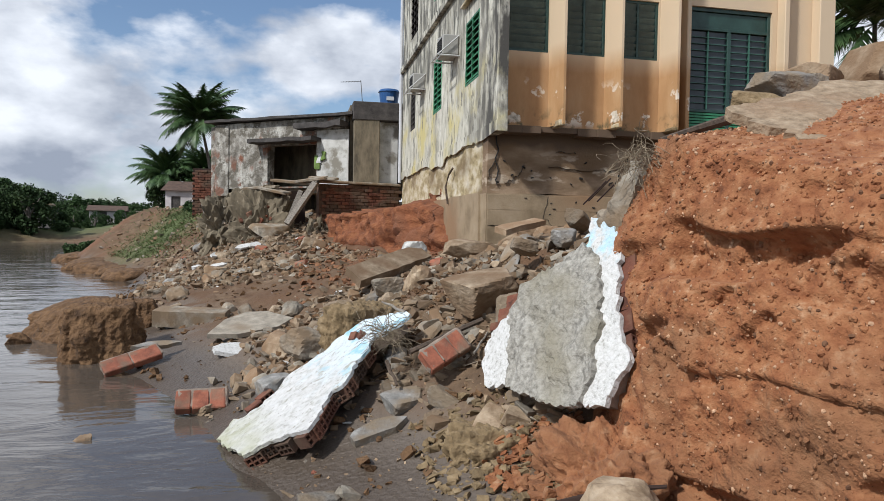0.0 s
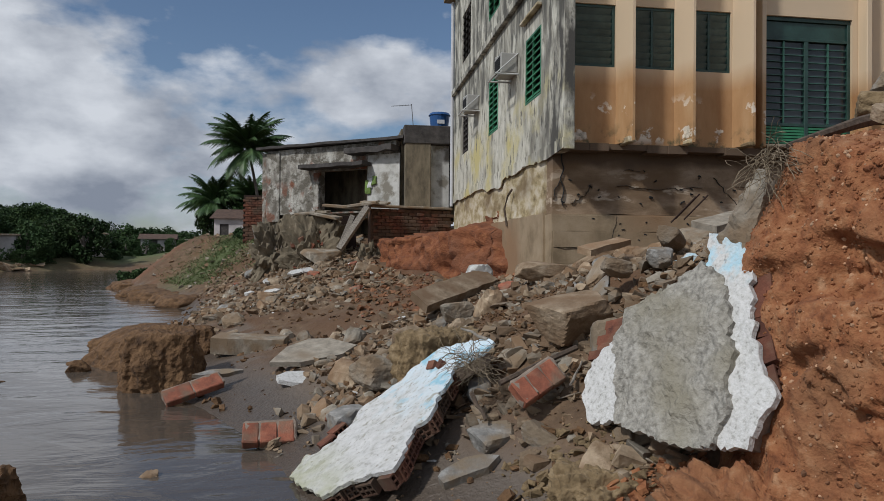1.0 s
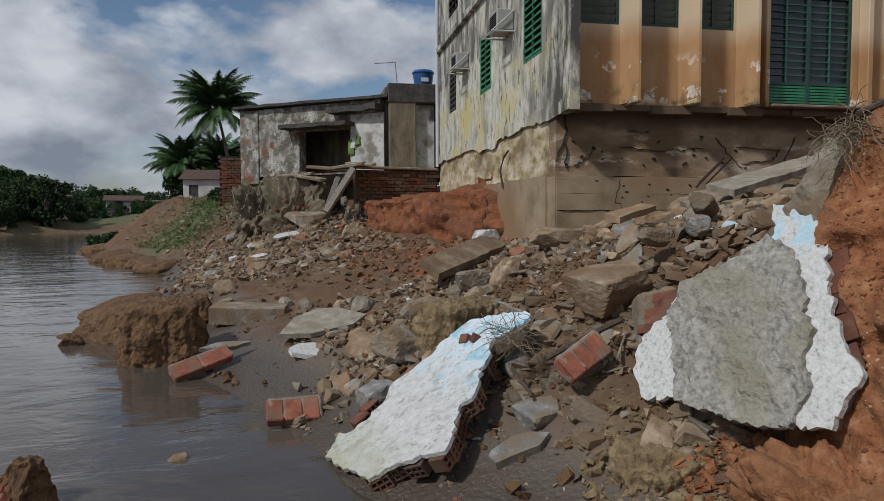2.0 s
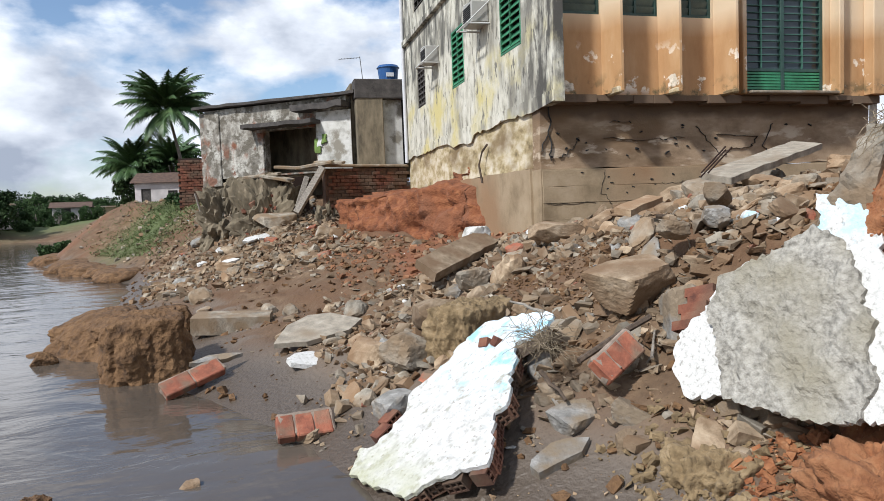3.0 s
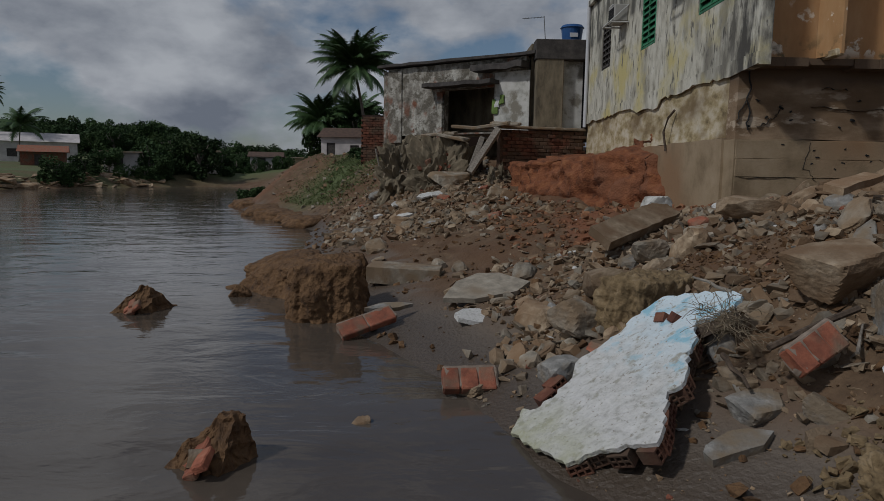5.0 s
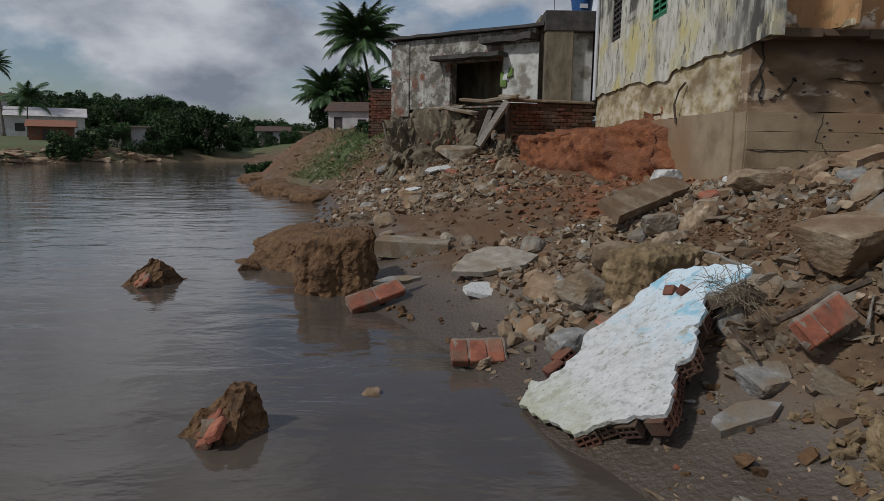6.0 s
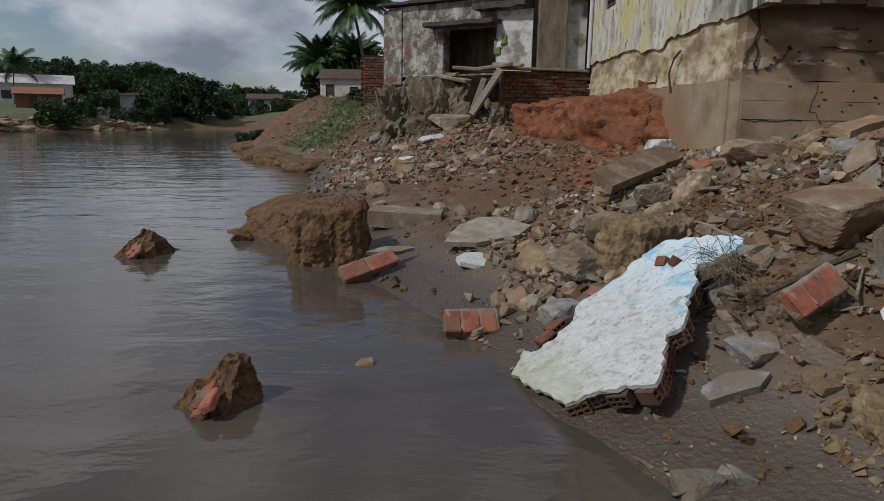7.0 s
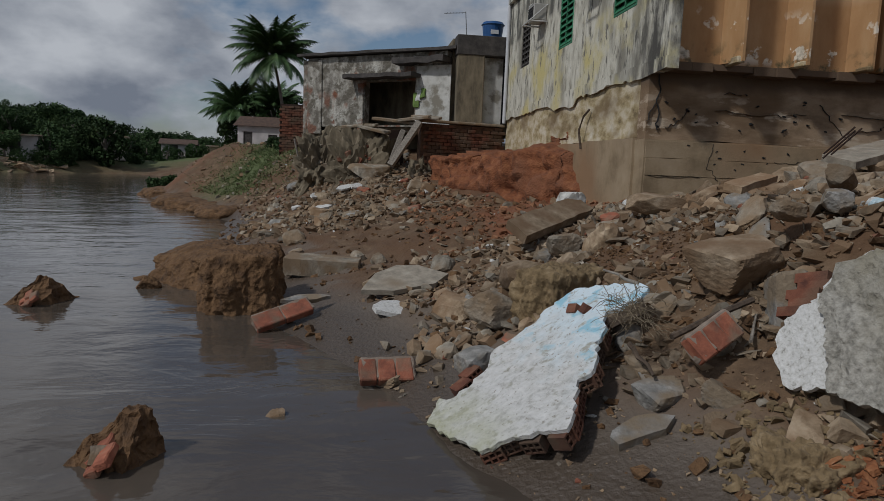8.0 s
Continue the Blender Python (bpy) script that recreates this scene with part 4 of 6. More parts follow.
def air_conditioner(y0, y1, z0, z1, out):
    """A window unit on a steel bracket on the side wall."""
    ac = tagged(empty("air_conditioner", (X0, y0, z0)), "old grey air conditioner on a white steel bracket on the wall", "air conditioner", "air conditioners on the side wall")
    ac.matrix_world = Matrix()
    part("casing", boxed(((X0 - out, y0, z0), (X0 - 0.004, y1, z1)), bevel=0.02), M["metal_pale"], ac)
    part("grille", boxed(*[((X0 - out - 0.012, y0 + 0.05, z0 + 0.05 + k * (z1 - z0 - 0.1) / 8), (X0 - out - 0.001, y1 - 0.05, z0 + 0.072 + k * (z1 - z0 - 0.1) / 8)) for k in range(8)]), M["dark_inside"], ac)
    bm = bmesh.new()
    for yy in (y0 - 0.05, y1 + 0.05):
        tube(bm, [(X0 - 0.005, yy, z0 - 0.03), (X0 - out - 0.12, yy, z0 - 0.03)], 0.018, 6)
        tube(bm, [(X0 - 0.005, yy, z1 - 0.02), (X0 - out - 0.11, yy, z0 - 0.03)], 0.014, 6)
    tube(bm, [(X0 - out - 0.10, y0 - 0.06, z0 - 0.03), (X0 - out - 0.10, y1 + 0.06, z0 - 0.03)], 0.018, 6)
    part("bracket", bm, M["metal_white"], ac)
    bm = bmesh.new()
    tube(bm, [(X0 - out, y1 - 0.1, z1), (X0 - 0.2, y1 + 0.1, z1 + 0.12), (X0 - 0.05, y1 + 0.05, z1 + 0.05), (X0 + 0.01, y1, z1 + 0.02)], 0.02, 6)
    part("hose", bm, M["metal_white"], ac)
    return ac


air_conditioner(14.0, 14.55, 5.34, 5.74, 0.34)
air_conditioner(17.75, 18.3, 5.42, 5.80, 0.32)
bm = bmesh.new()
tube(bm, [(X0 - 0.07, YB - 0.10, 3.3), (X0 - 0.07, YB - 0.10, 9.5)], 0.05, 10)
drain = tagged(part("drain_pipe", bm, M["white_pipe"]), "white plastic rain pipe down the side wall's corner", "pipe")
bm = bmesh.new()
tube(bm, [(X0 - 0.06, 14.55, 2.4), (X0 - 0.10, 14.6, 2.75), (X0 - 0.06, 14.5, 3.0), (X0 - 0.02, 14.3, 3.12)], 0.022, 6)
tagged(part("bent_bar", bm, M["old_wood"]), "dark rusty bent bar sticking out of the wall", "bar")


# ---- fallen wall fragments ----
def framed(origin, e1, e2):
    """The pose of a flat piece from its corner and the two directions of its plane."""
    e1 = Vector(e1).normalized()
    n = e1.cross(Vector(e2)).normalized()
    e2 = n.cross(e1)
    m = Matrix((e1, e2, n)).transposed().to_4x4()
    m.translation = origin
    return m


def hollow_brick(lx=0.15, ly=0.13, lz=0.10, cols=3, rows=2, deep=0.07):
    """A hollow clay brick whose end face (-y) shows recessed cells."""
    bm = bmesh.new()
    us, ws = [-lx / 2], [-lz / 2]
    cu, cw, rib = (lx - 0.012 * (cols + 1)) / cols, (lz - 0.012 * (rows + 1)) / rows, 0.012
    for _ in range(cols):
        us += [us[-1] + rib, us[-1] + rib + cu]
    us.append(lx / 2)
    for _ in range(rows):
        ws += [ws[-1] + rib, ws[-1] + rib + cw]
    ws.append(lz / 2)
    for a, (u0, u1) in enumerate(zip(us, us[1:])):
        for b, (w0, w1) in enumerate(zip(ws, ws[1:])):
            y = -ly / 2 + (deep if a % 2 and b % 2 else 0)
            q = [(u0, w0), (u1, w0), (u1, w1), (u0, w1)]
            bm.faces.new([bm.verts.new((u, y, w)) for u, w in q])
            if a % 2 and b % 2:
                for i in range(4):
                    (p, r), (p2, r2) = q[i], q[(i + 1) % 4]
                    bm.faces.new([bm.verts.new(c) for c in ((p, -ly / 2, r), (p2, -ly / 2, r2), (p2, y, r2), (p, y, r))])
    c = {k: bm.verts.new((lx / 2 * k[0], ly / 2 * k[1], lz / 2 * k[2])) for k in ((i, j, l) for i in (-1, 1) for j in (-1, 1) for l in (-1, 1))}
    for f in (((-1, 1, -1), (1, 1, -1), (1, 1, 1), (-1, 1, 1)), ((-1, -1, -1), (-1, 1, -1), (-1, 1, 1), (-1, -1, 1)), ((1, -1, -1), (1, 1, -1), (1, 1, 1), (1, -1, 1)),
              ((-1, -1, -1), (1, -1, -1), (1, 1, -1), (-1, 1, -1)), ((-1, -1, 1), (1, -1, 1), (1, 1, 1), (-1, 1, 1))):
        bm.faces.new([c[k] for k in f])
    bmesh.ops.remove_doubles(bm, verts=bm.verts, dist=0.0004)
    bmesh.ops.recalc_face_normals(bm, faces=bm.faces)
    return bm


# darker brick colour holds both dirt and the shade under the plaster's edge
HOLLOW = part("brick", hollow_brick(), M["brick_old"]).data
bpy.data.objects.remove(bpy.data.objects["brick"])


def bricks_along(edge, parent, w, rng, inset=0.05, step=0.155):
    """Hollow bricks side by side along a broken edge given in the piece's plane, ends outward to its right."""
    for a, b in zip(edge, edge[1:]):
        a, b = Vector(a), Vector(b)
        t = (b - a).normalized()
        k = max(1, round((b - a).length / step))
        out = Vector((t.y, -t.x))
        for j in range(k):
            p = a.lerp(b, (j + 0.5) / k) - out * (inset + rng.uniform(-0.03, 0.03))
            ang = math.atan2(t.y, t.x) + rng.uniform(-0.12, 0.12)
            ob = new("brick", HOLLOW)
            ob.parent = parent
            ob.matrix_local = Matrix.Translation((p.x, p.y, w + rng.uniform(-0.01, 0.01))) @ Matrix.Rotation(ang, 4, "Z") @ Matrix.Rotation(rng.uniform(-0.1, 0.1), 4, "X")


rng = random.Random(21)
SLAB = [(0.01, 0.0), (-0.16, 0.23), (-0.02, 0.28), (-0.03, 0.66), (-0.17, 0.8), (-0.09, 1.2), (-0.12, 1.38), (-0.05, 1.71), (0.18, 1.79), (0.48, 1.85), (0.68, 1.83),
        (0.72, 1.7), (0.56, 1.47), (0.66, 1.35), (0.83, 1.07), (0.92, 1.0), (0.98, 0.87), (0.93, 0.79), (1.04, 0.66), (1.21, 0.45), (1.23, 0.4), (1.09, 0.32), (0.9, 0.19), (0.76, 0.0), (0.49, 0.0)]
slab = tagged(empty("wall_fragment"), "fallen wall piece of hollow bricks with white and pale blue plaster", "wall fragment")
slab.matrix_world = framed((-0.424, 6.629, 0.035), (0.35, -0.931, 0.107), (0.767, 0.35, 0.538))
hole = [(0.14, 1.36), (0.38, 1.42), (0.36, 1.56), (0.12, 1.50)]
part("plaster", sheet(ragged(SLAB, 0.045, 0.02, rng), -0.03, 0.0, 0.014, 3.0, 3), M["white_plaster"], slab, "white plaster with faded pale blue paint")
part("brick_core", prism([(u * 0.93 + 0.02, v * 0.93 + 0.05) for u, v in SLAB], -0.125, -0.032), M["mortar"], slab)
bricks_along([SLAB[i] for i in (23, 22, 21, 20, 19, 18, 17, 16, 15, 14, 13, 12)], slab, -0.082, rng, 0.065)
for u, v, a in ((-0.10, 0.42, 0.2), (-0.17, 0.56, 0.3)):
    ob = new("brick", HOLLOW)
    ob.parent = slab
    ob.matrix_local = Matrix.Translation((u, v, -0.04)) @ Matrix.Rotation(a + 1.3, 4, "Z")
for u, v, a in ((0.20, 1.45, 0.2), (0.33, 1.47, -0.3)):
    ob = new("brick", HOLLOW)
    ob.parent = slab
    ob.matrix_local = Matrix.Translation((u, v, 0.005)) @ Matrix.Rotation(a, 4, "Z") @ Matrix.Rotation(0.5, 4, "X") @ Matrix.Scale(0.6, 4)

GREY = [(0.01, 0.01), (-0.14, 0.19), (-0.13, 0.42), (0.06, 0.58), (0.17, 0.81), (0.54, 0.96), (0.76, 1.09), (0.71, 1.29), (0.89, 1.2), (1.04, 1.13), (1.12, 0.86), (1.18, 0.63), (1.28, 0.41),
        (1.38, 0.28), (1.31, 0.14), (1.27, 0.0), (0.86, -0.03), (0.45, 0.01), (0.3, 0.05)]
grey = tagged(empty("wall_fragment"), "leaning wall piece with rough grey render and white plaster edges", "wall fragment")
grey.matrix_world = framed((1.605, 5.491, 0.678), (0.304, -0.945, 0.118), (0.327, 0.22, 0.919))
M["white_wash"] = surface("white_wash", [(0.30, (0.28, 0.27, 0.24)), (0.44, (0.54, 0.53, 0.50)), (0.7, (0.66, 0.65, 0.63))], 34, 0.85, 0.8, 70, pits=0.5, depth=0.008)
patches(M["white_wash"], (0.40, 0.62, 0.72), 6.0, (0.45, 0.60), 1.62, 2.05)
part("plaster", sheet(ragged(GREY, 0.028, 0.020, rng), -0.035, 0.0, 0.012, 4, 9), M["white_wash"], grey, "white plaster")
part("render_coat", sheet(ragged([(0.28, 0.03), (0.22, 0.3), (0.10, 0.57), (0.17, 0.80), (0.54, 0.95), (0.74, 1.08), (0.90, 0.98), (0.99, 0.8), (1.05, 0.68), (1.03, 0.6), (1.12, 0.5), (1.08, 0.38), (1.09, 0.30), (1.15, 0.2), (1.12, 0.12),
                                  (1.06, -0.03), (0.86, -0.05), (0.45, 0.0)], 0.022, 0.014, rng), -0.03, 0.035, 0.028, 7, 4, 0.03), M["grey_render"], grey, "rough grey cement render")
part("brick_core", prism([(u * 0.95 + 0.03, v * 0.95 + 0.02) for u, v in GREY], -0.15, -0.037), M["mortar"], grey)
bricks_along([(1.34, 0.34), (1.28, 0.44), (1.20, 0.63), (1.14, 0.86), (1.06, 1.12)], grey, -0.092, rng, 0.015, 0.155)
part("plaster_strip", sheet(ragged([(0.72, 1.08), (1.05, 1.08), (1.04, 1.30), (1.08, 1.48), (1.06, 1.66), (0.96, 1.68), (0.90, 1.48), (0.80, 1.30)], 0.05, 0.02, rng), -0.12, -0.01, 0.05, 6, 7, 0.03), M["concrete"], grey, "broken strip of old plaster")
for k in range(5):
    ob = new("brick", HOLLOW)
    ob.parent = grey
    ob.matrix_local = Matrix.Translation((-0.12 + 0.05 * (k % 2), 0.50 + 0.065 * k, -0.09 - 0.02 * k)) @ Matrix.Rotation(0.15, 4, "Z") @ Matrix.Diagonal((1.5, 0.5, 0.9, 1))


# ---- earth lumps and rocks in the water ----
def earth(name, at, size, turn, label, mat_="mud_lump", seed=0.0, detail=5, amount=0.22, square=0.6, category="earth lump"):
    ob = part(name, lump(size, detail, amount, 1.7, seed, square), M[mat_], smooth=True)
    ob.matrix_world = pose(*at, *turn) if isinstance(turn, tuple) else pose(*at, 0, 0, turn)
    return tagged(ob, label, category)




def mud_mass(at, size, turn, label, seed, flare=0.3, tip=(0.0, 0.0), square=0.75, mat_="mud_lump"):
    """A block of earth slumped into the river: broad foot, furrowed upright sides and an uneven sloping top."""
    bm = bmesh.new()
    bmesh.ops.create_icosphere(bm, subdivisions=6 if at[1] < 20 else 4, radius=1)
    for v in bm.verts:
        c = v.co.normalized()
        c = c * ((1 - square) + square / max(abs(c.x), abs(c.y), abs(c.z)))
        k = (c.z + 1) / 2
        wide = 1 + flare * (1 - k) ** 1.5
        s = Vector((seed, seed * 0.7, 0))
        flat = Vector((c.x, c.y, 0))
        furrow = 0.07 * noise.noise(Vector((c.x * 5, c.y * 5, c.z * 1.2)) + s) + 0.05 * noise.fractal(c * 4 + s, 0.8, 2.0, 5) - 0.05 * abs(noise.noise(c * 7 + s))
        big = 1 + 0.26 * noise.noise(c * 1.5 + s) + 1.25 * furrow
        top = 1 + tip[0] * c.x + tip[1] * c.y + 0.12 * noise.noise(c * 2.1 + s) + 0.05 * (0.4 - abs(noise.noise(c * 9 + s)))
        v.co = Vector((flat.x * wide * big * size[0] / 2, flat.y * wide * big * size[1] / 2, (c.z * top if c.z > 0 else c.z) * size[2] / 2))
    ob = part("earth_lump", bm, M[mat_], smooth=True)
    ob.matrix_world = pose(*at, 0, 0, turn)
    return tagged(ob, label, "earth lump")


mud_mass((-2.42, 10.80, 0.18), (0.90, 0.80, 1.20), 10, "large square lump of brown earth at the water's edge", 2.7, 0.40, (0.06, 0.06), 0.72)
mud_mass((-3.30, 12.85, 0.10), (1.05, 1.6, 0.98), 42, "long low lump of brown earth sloping into the water", 4.2, 0.45, (0.25, -0.1), 0.45)
mud_mass((-2.45, 12.9, 0.30), (0.7, 0.6, 0.62), 10, "low brown earth lump on the shore", 6.2, 0.4, (0.1, 0.0), 0.4)
spit_rng = random.Random(3)
for k in range(13):
    y = 25.5 + 1.15 * k
    mud_mass((float(shore(y)) + spit_rng.uniform(0.2, 0.7), y, 0.05), (spit_rng.uniform(0.9, 1.7), spit_rng.uniform(1.0, 1.9), spit_rng.uniform(0.45, 0.85)), spit_rng.uniform(0, 90), "dark slumped earth at the edge of the spit", 10 + k, 0.4, (0.1, 0.0), 0.45)
earth("earth_lump", (0.95, 7.9, 0.62), (0.85, 0.55, 0.85), 35, "yellowish upright lump of hard earth among rubble", "yellow_dirt", 8.0, 6, 0.14, 0.8)
earth("earth_lump", (1.62, 5.12, 0.20), (0.85, 0.52, 0.52), 20, "yellowish crumbling earth under the leaning wall piece", "yellow_dirt", 9.0, 6, 0.4, 0.3)
earth("earth_lump", (2.05, 4.35, 0.34), (0.7, 0.9, 0.7), 0, "reddish crumbled earth at the foot of the bank", "red_earth", 11.0, 6, 0.35, 0.3)


def rock(name, at, size, turn, mat_, label, category, seed, count=16, power=0.5, group="", smooth_=False):
    bm = boulder(seed, size, 5 if max(size) > 0.5 else 4, 14, 0.012, 0.018 if max(size) > 0.5 else 0.04)
    ob = part(name, bm, M[mat_])
    ob.matrix_world = pose(*at, *turn)
    return tagged(ob, label, category, group)


# two broken corners of brickwork, pointed, with a bare red face
for x, y, z, a, b, c, s, turn_ in ((-4.95, 11.05, 0.10, 0.98, 0.7, 0.44, 1, 40), (-2.46, 6.15, 0.10, 0.58, 0.50, 0.42, 2, 20)):
    th = tagged(empty("masonry_lump"), "broken pointed lump of brick masonry and earth standing in the river", "masonry lump", "masonry lumps in the river")
    th.matrix_world = pose(x, y, z, 0, 0, turn_)
    r = random.Random(40 + s)
    bm = bmesh.new()
    bmesh.ops.create_cone(bm, cap_ends=True, segments=4, radius1=a * 0.60, radius2=a * (0.07 if s == 1 else 0.17), depth=c)
    for v in bm.verts:
        v.co.y *= b / a
        v.co.x += (0.05 if s == 1 else 0.30) * (v.co.z + c / 2)
    bmesh.ops.subdivide_edges(bm, edges=bm.edges, cuts=14, use_grid_fill=True)
    bmesh.ops.triangulate(bm, faces=bm.faces)
    rough_up(bm, 0.05, 3.5, s)
    rough_up(bm, 0.035, 11, s)
    rough_up(bm, 0.02, 28, s)
    part("core", bm, M["mud_lump"], th, "earth and mortar")
    for k in range(6):
        bm = boxed(((-0.10, -0.05, -0.03), (0.10, 0.05, 0.03)), bevel=0.01)
        bmesh.ops.subdivide_edges(bm, edges=bm.edges, cuts=2, use_grid_fill=True)
        ob = part("brick", rough_up(bm, 0.012, 14, k + s), M["brick_red"], th)
        ob.matrix_local = Matrix.Translation((-0.30 * a + 0.045 * (k // 2) + 0.02 * s, -0.24 * b + 0.20 * (k % 2) - 0.03 * k, -0.12 + 0.068 * (k // 2))) @ Matrix.Rotation(-0.62, 4, "Y") @ Matrix.Rotation(1.1 + r.uniform(-0.15, 0.15), 4, "Z")
    if s == 2:
        ob = part("plaster_patch", sheet(ragged([(-0.06, -0.05), (0.05, -0.06), (0.06, 0.05), (-0.04, 0.06)], 0.03, 0.008, r), -0.02, 0.02, 0.006, 4, 3), M["concrete"], th, "grey plaster patch")
        ob.matrix_local = Matrix.Translation((-0.09, -0.17, 0.0)) @ Matrix.Rotation(1.0, 4, "X")
rock("rock", (-3.95, 12.15, 0.02), (0.30, 0.2, 0.26), (28, 34, 20), "mud_lump", "small dark rock sticking out of the river", "rock", 5)
rock("rock", (-4.25, 12.9, 0.0), (0.3, 0.2, 0.10), (0, 0, 10), "mud_lump", "small dark rock sticking out of the river", "rock", 6)
rock("rock", (-1.55, 6.9, -0.03), (0.16, 0.12, 0.10), (0, 0, 10), "rubble_tan", "small pale stone just above the water", "rock", 7)


# ---- the larger pieces of debris ----
def broken_slab(at, size, turn, mat_, label, seed, sides=7, name="concrete_slab", category="concrete slab"):
    r = random.Random(seed)
    pts = [(size[0] / 2 * math.cos(a) * r.uniform(0.75, 1.15), size[1] / 2 * math.sin(a) * r.uniform(0.75, 1.15)) for a in sorted(r.uniform(0, 6.28) if sides > 9 else 6.28 * k / sides + r.uniform(-0.2, 0.2) for k in range(sides))]
    bm = sheet(ragged(pts, 0.08, 0.012, r), -size[2] / 2, size[2] / 2, size[2] * 0.12, 4.0, seed, max(0.06, size[0] / 10))
    ob = part(name, bm, M[mat_])
    ob.matrix_world = pose(*at, *turn)
    return tagged(ob, label, category)


ob = part("concrete_slab", sheet(ragged([(-0.55, -0.22), (-0.34, 0.22), (-0.05, 0.42), (0.22, 0.38), (0.55, 0.08), (0.34, -0.16), (-0.18, -0.29)], 0.16, 0.012, random.Random(3)), -0.03, 0.03, 0.006, 3.0, 3, 0.08), M["slab_grey"])
ob.matrix_world = pose(-0.36, 9.95, 0.54, 16, -4, 4)
tagged(ob, "flat grey concrete slab lying on the mud", "concrete slab")
broken_slab((-0.55, 9.25, 0.34), (0.52, 0.40, 0.05), (14, 4, 20), "white_wash", "piece of white plaster lying on rubble", 5, name="plaster_piece", category="plaster piece")
broken_slab((0.83, 5.75, 0.30), (0.52, 0.20, 0.08), (14, -16, 8), "blue_stone", "long grey stone half sunk in mud", 8, 8, "stone", "stone")
broken_slab((-1.55, 9.95, 0.30), (0.6, 0.16, 0.05), (20, 0, 25), "blue_stone", "pale blue-grey plaster piece on a brick block", 9, 6, "plaster_piece", "plaster piece")
for at, size, turn, mat_, label, seed in (
        ((1.5, 10.3, 1.34), (1.5, 0.40, 0.12), (26, -13, 40), "rubble_tan", "long flat broken concrete beam lying on rubble", 11),
        ((-1.45, 12.3, 0.36), (1.15, 0.46, 0.26), (6, 2, -3), "concrete", "broken concrete beam on the shore", 12),
        ((2.55, 7.6, 1.90), (0.7, 0.2, 0.06), (8, -10, 35), "rubble_tan", "broken strip of concrete on the rubble heap", 13),
        ((5.2, 9.1, 2.38), (2.2, 0.50, 0.08), (8, -12, 22), "slab_grey", "long tilted slab of tan concrete on the heap", 14)):
    r = random.Random(seed)
    a, b = size[0] / 2, size[1] / 2
    bm = sheet(ragged([(-a, -b * 0.8), (a * 0.95, -b), (a, b * 0.7), (-a * 0.9, b)], 0.12, 0.012, r), -size[2] / 2, size[2] / 2, 0.008, 4.0, seed, 0.1)
    ob = part("concrete_beam", bm, M[mat_])
    ob.matrix_world = pose(*at, *turn)
    tagged(ob, label, "concrete beam")


def masonry_block(at, turn, n, label, red=True, width=0.62):
    """A fallen block of a few bricks side by side with mortar between."""
    th = tagged(empty("masonry_block"), label, "masonry block")
    th.matrix_world = pose(*at, *turn)
    r = random.Random(int(at[1] * 100))
    w = width / n
    for k in range(n):
        bm = boxed(((k * w - width / 2 + 0.005, -0.12, -0.065), ((k + 1) * w - width / 2 - 0.005, 0.12, 0.065)), bevel=0.012)
        rough_up(bm, 0.012, 9, k)
        part("brick", bm, M["brick_red"], th)
    bm = boxed(((-width / 2 + 0.01, -0.105, -0.085), (width / 2 + 0.02, 0.14, 0.055)), bevel=0.02)
    bmesh.ops.subdivide_edges(bm, edges=bm.edges, cuts=4, use_grid_fill=True)
    rough_up(bm, 0.02, 9, 3)
    part("mortar", bm, M["mortar"], th)
    return th


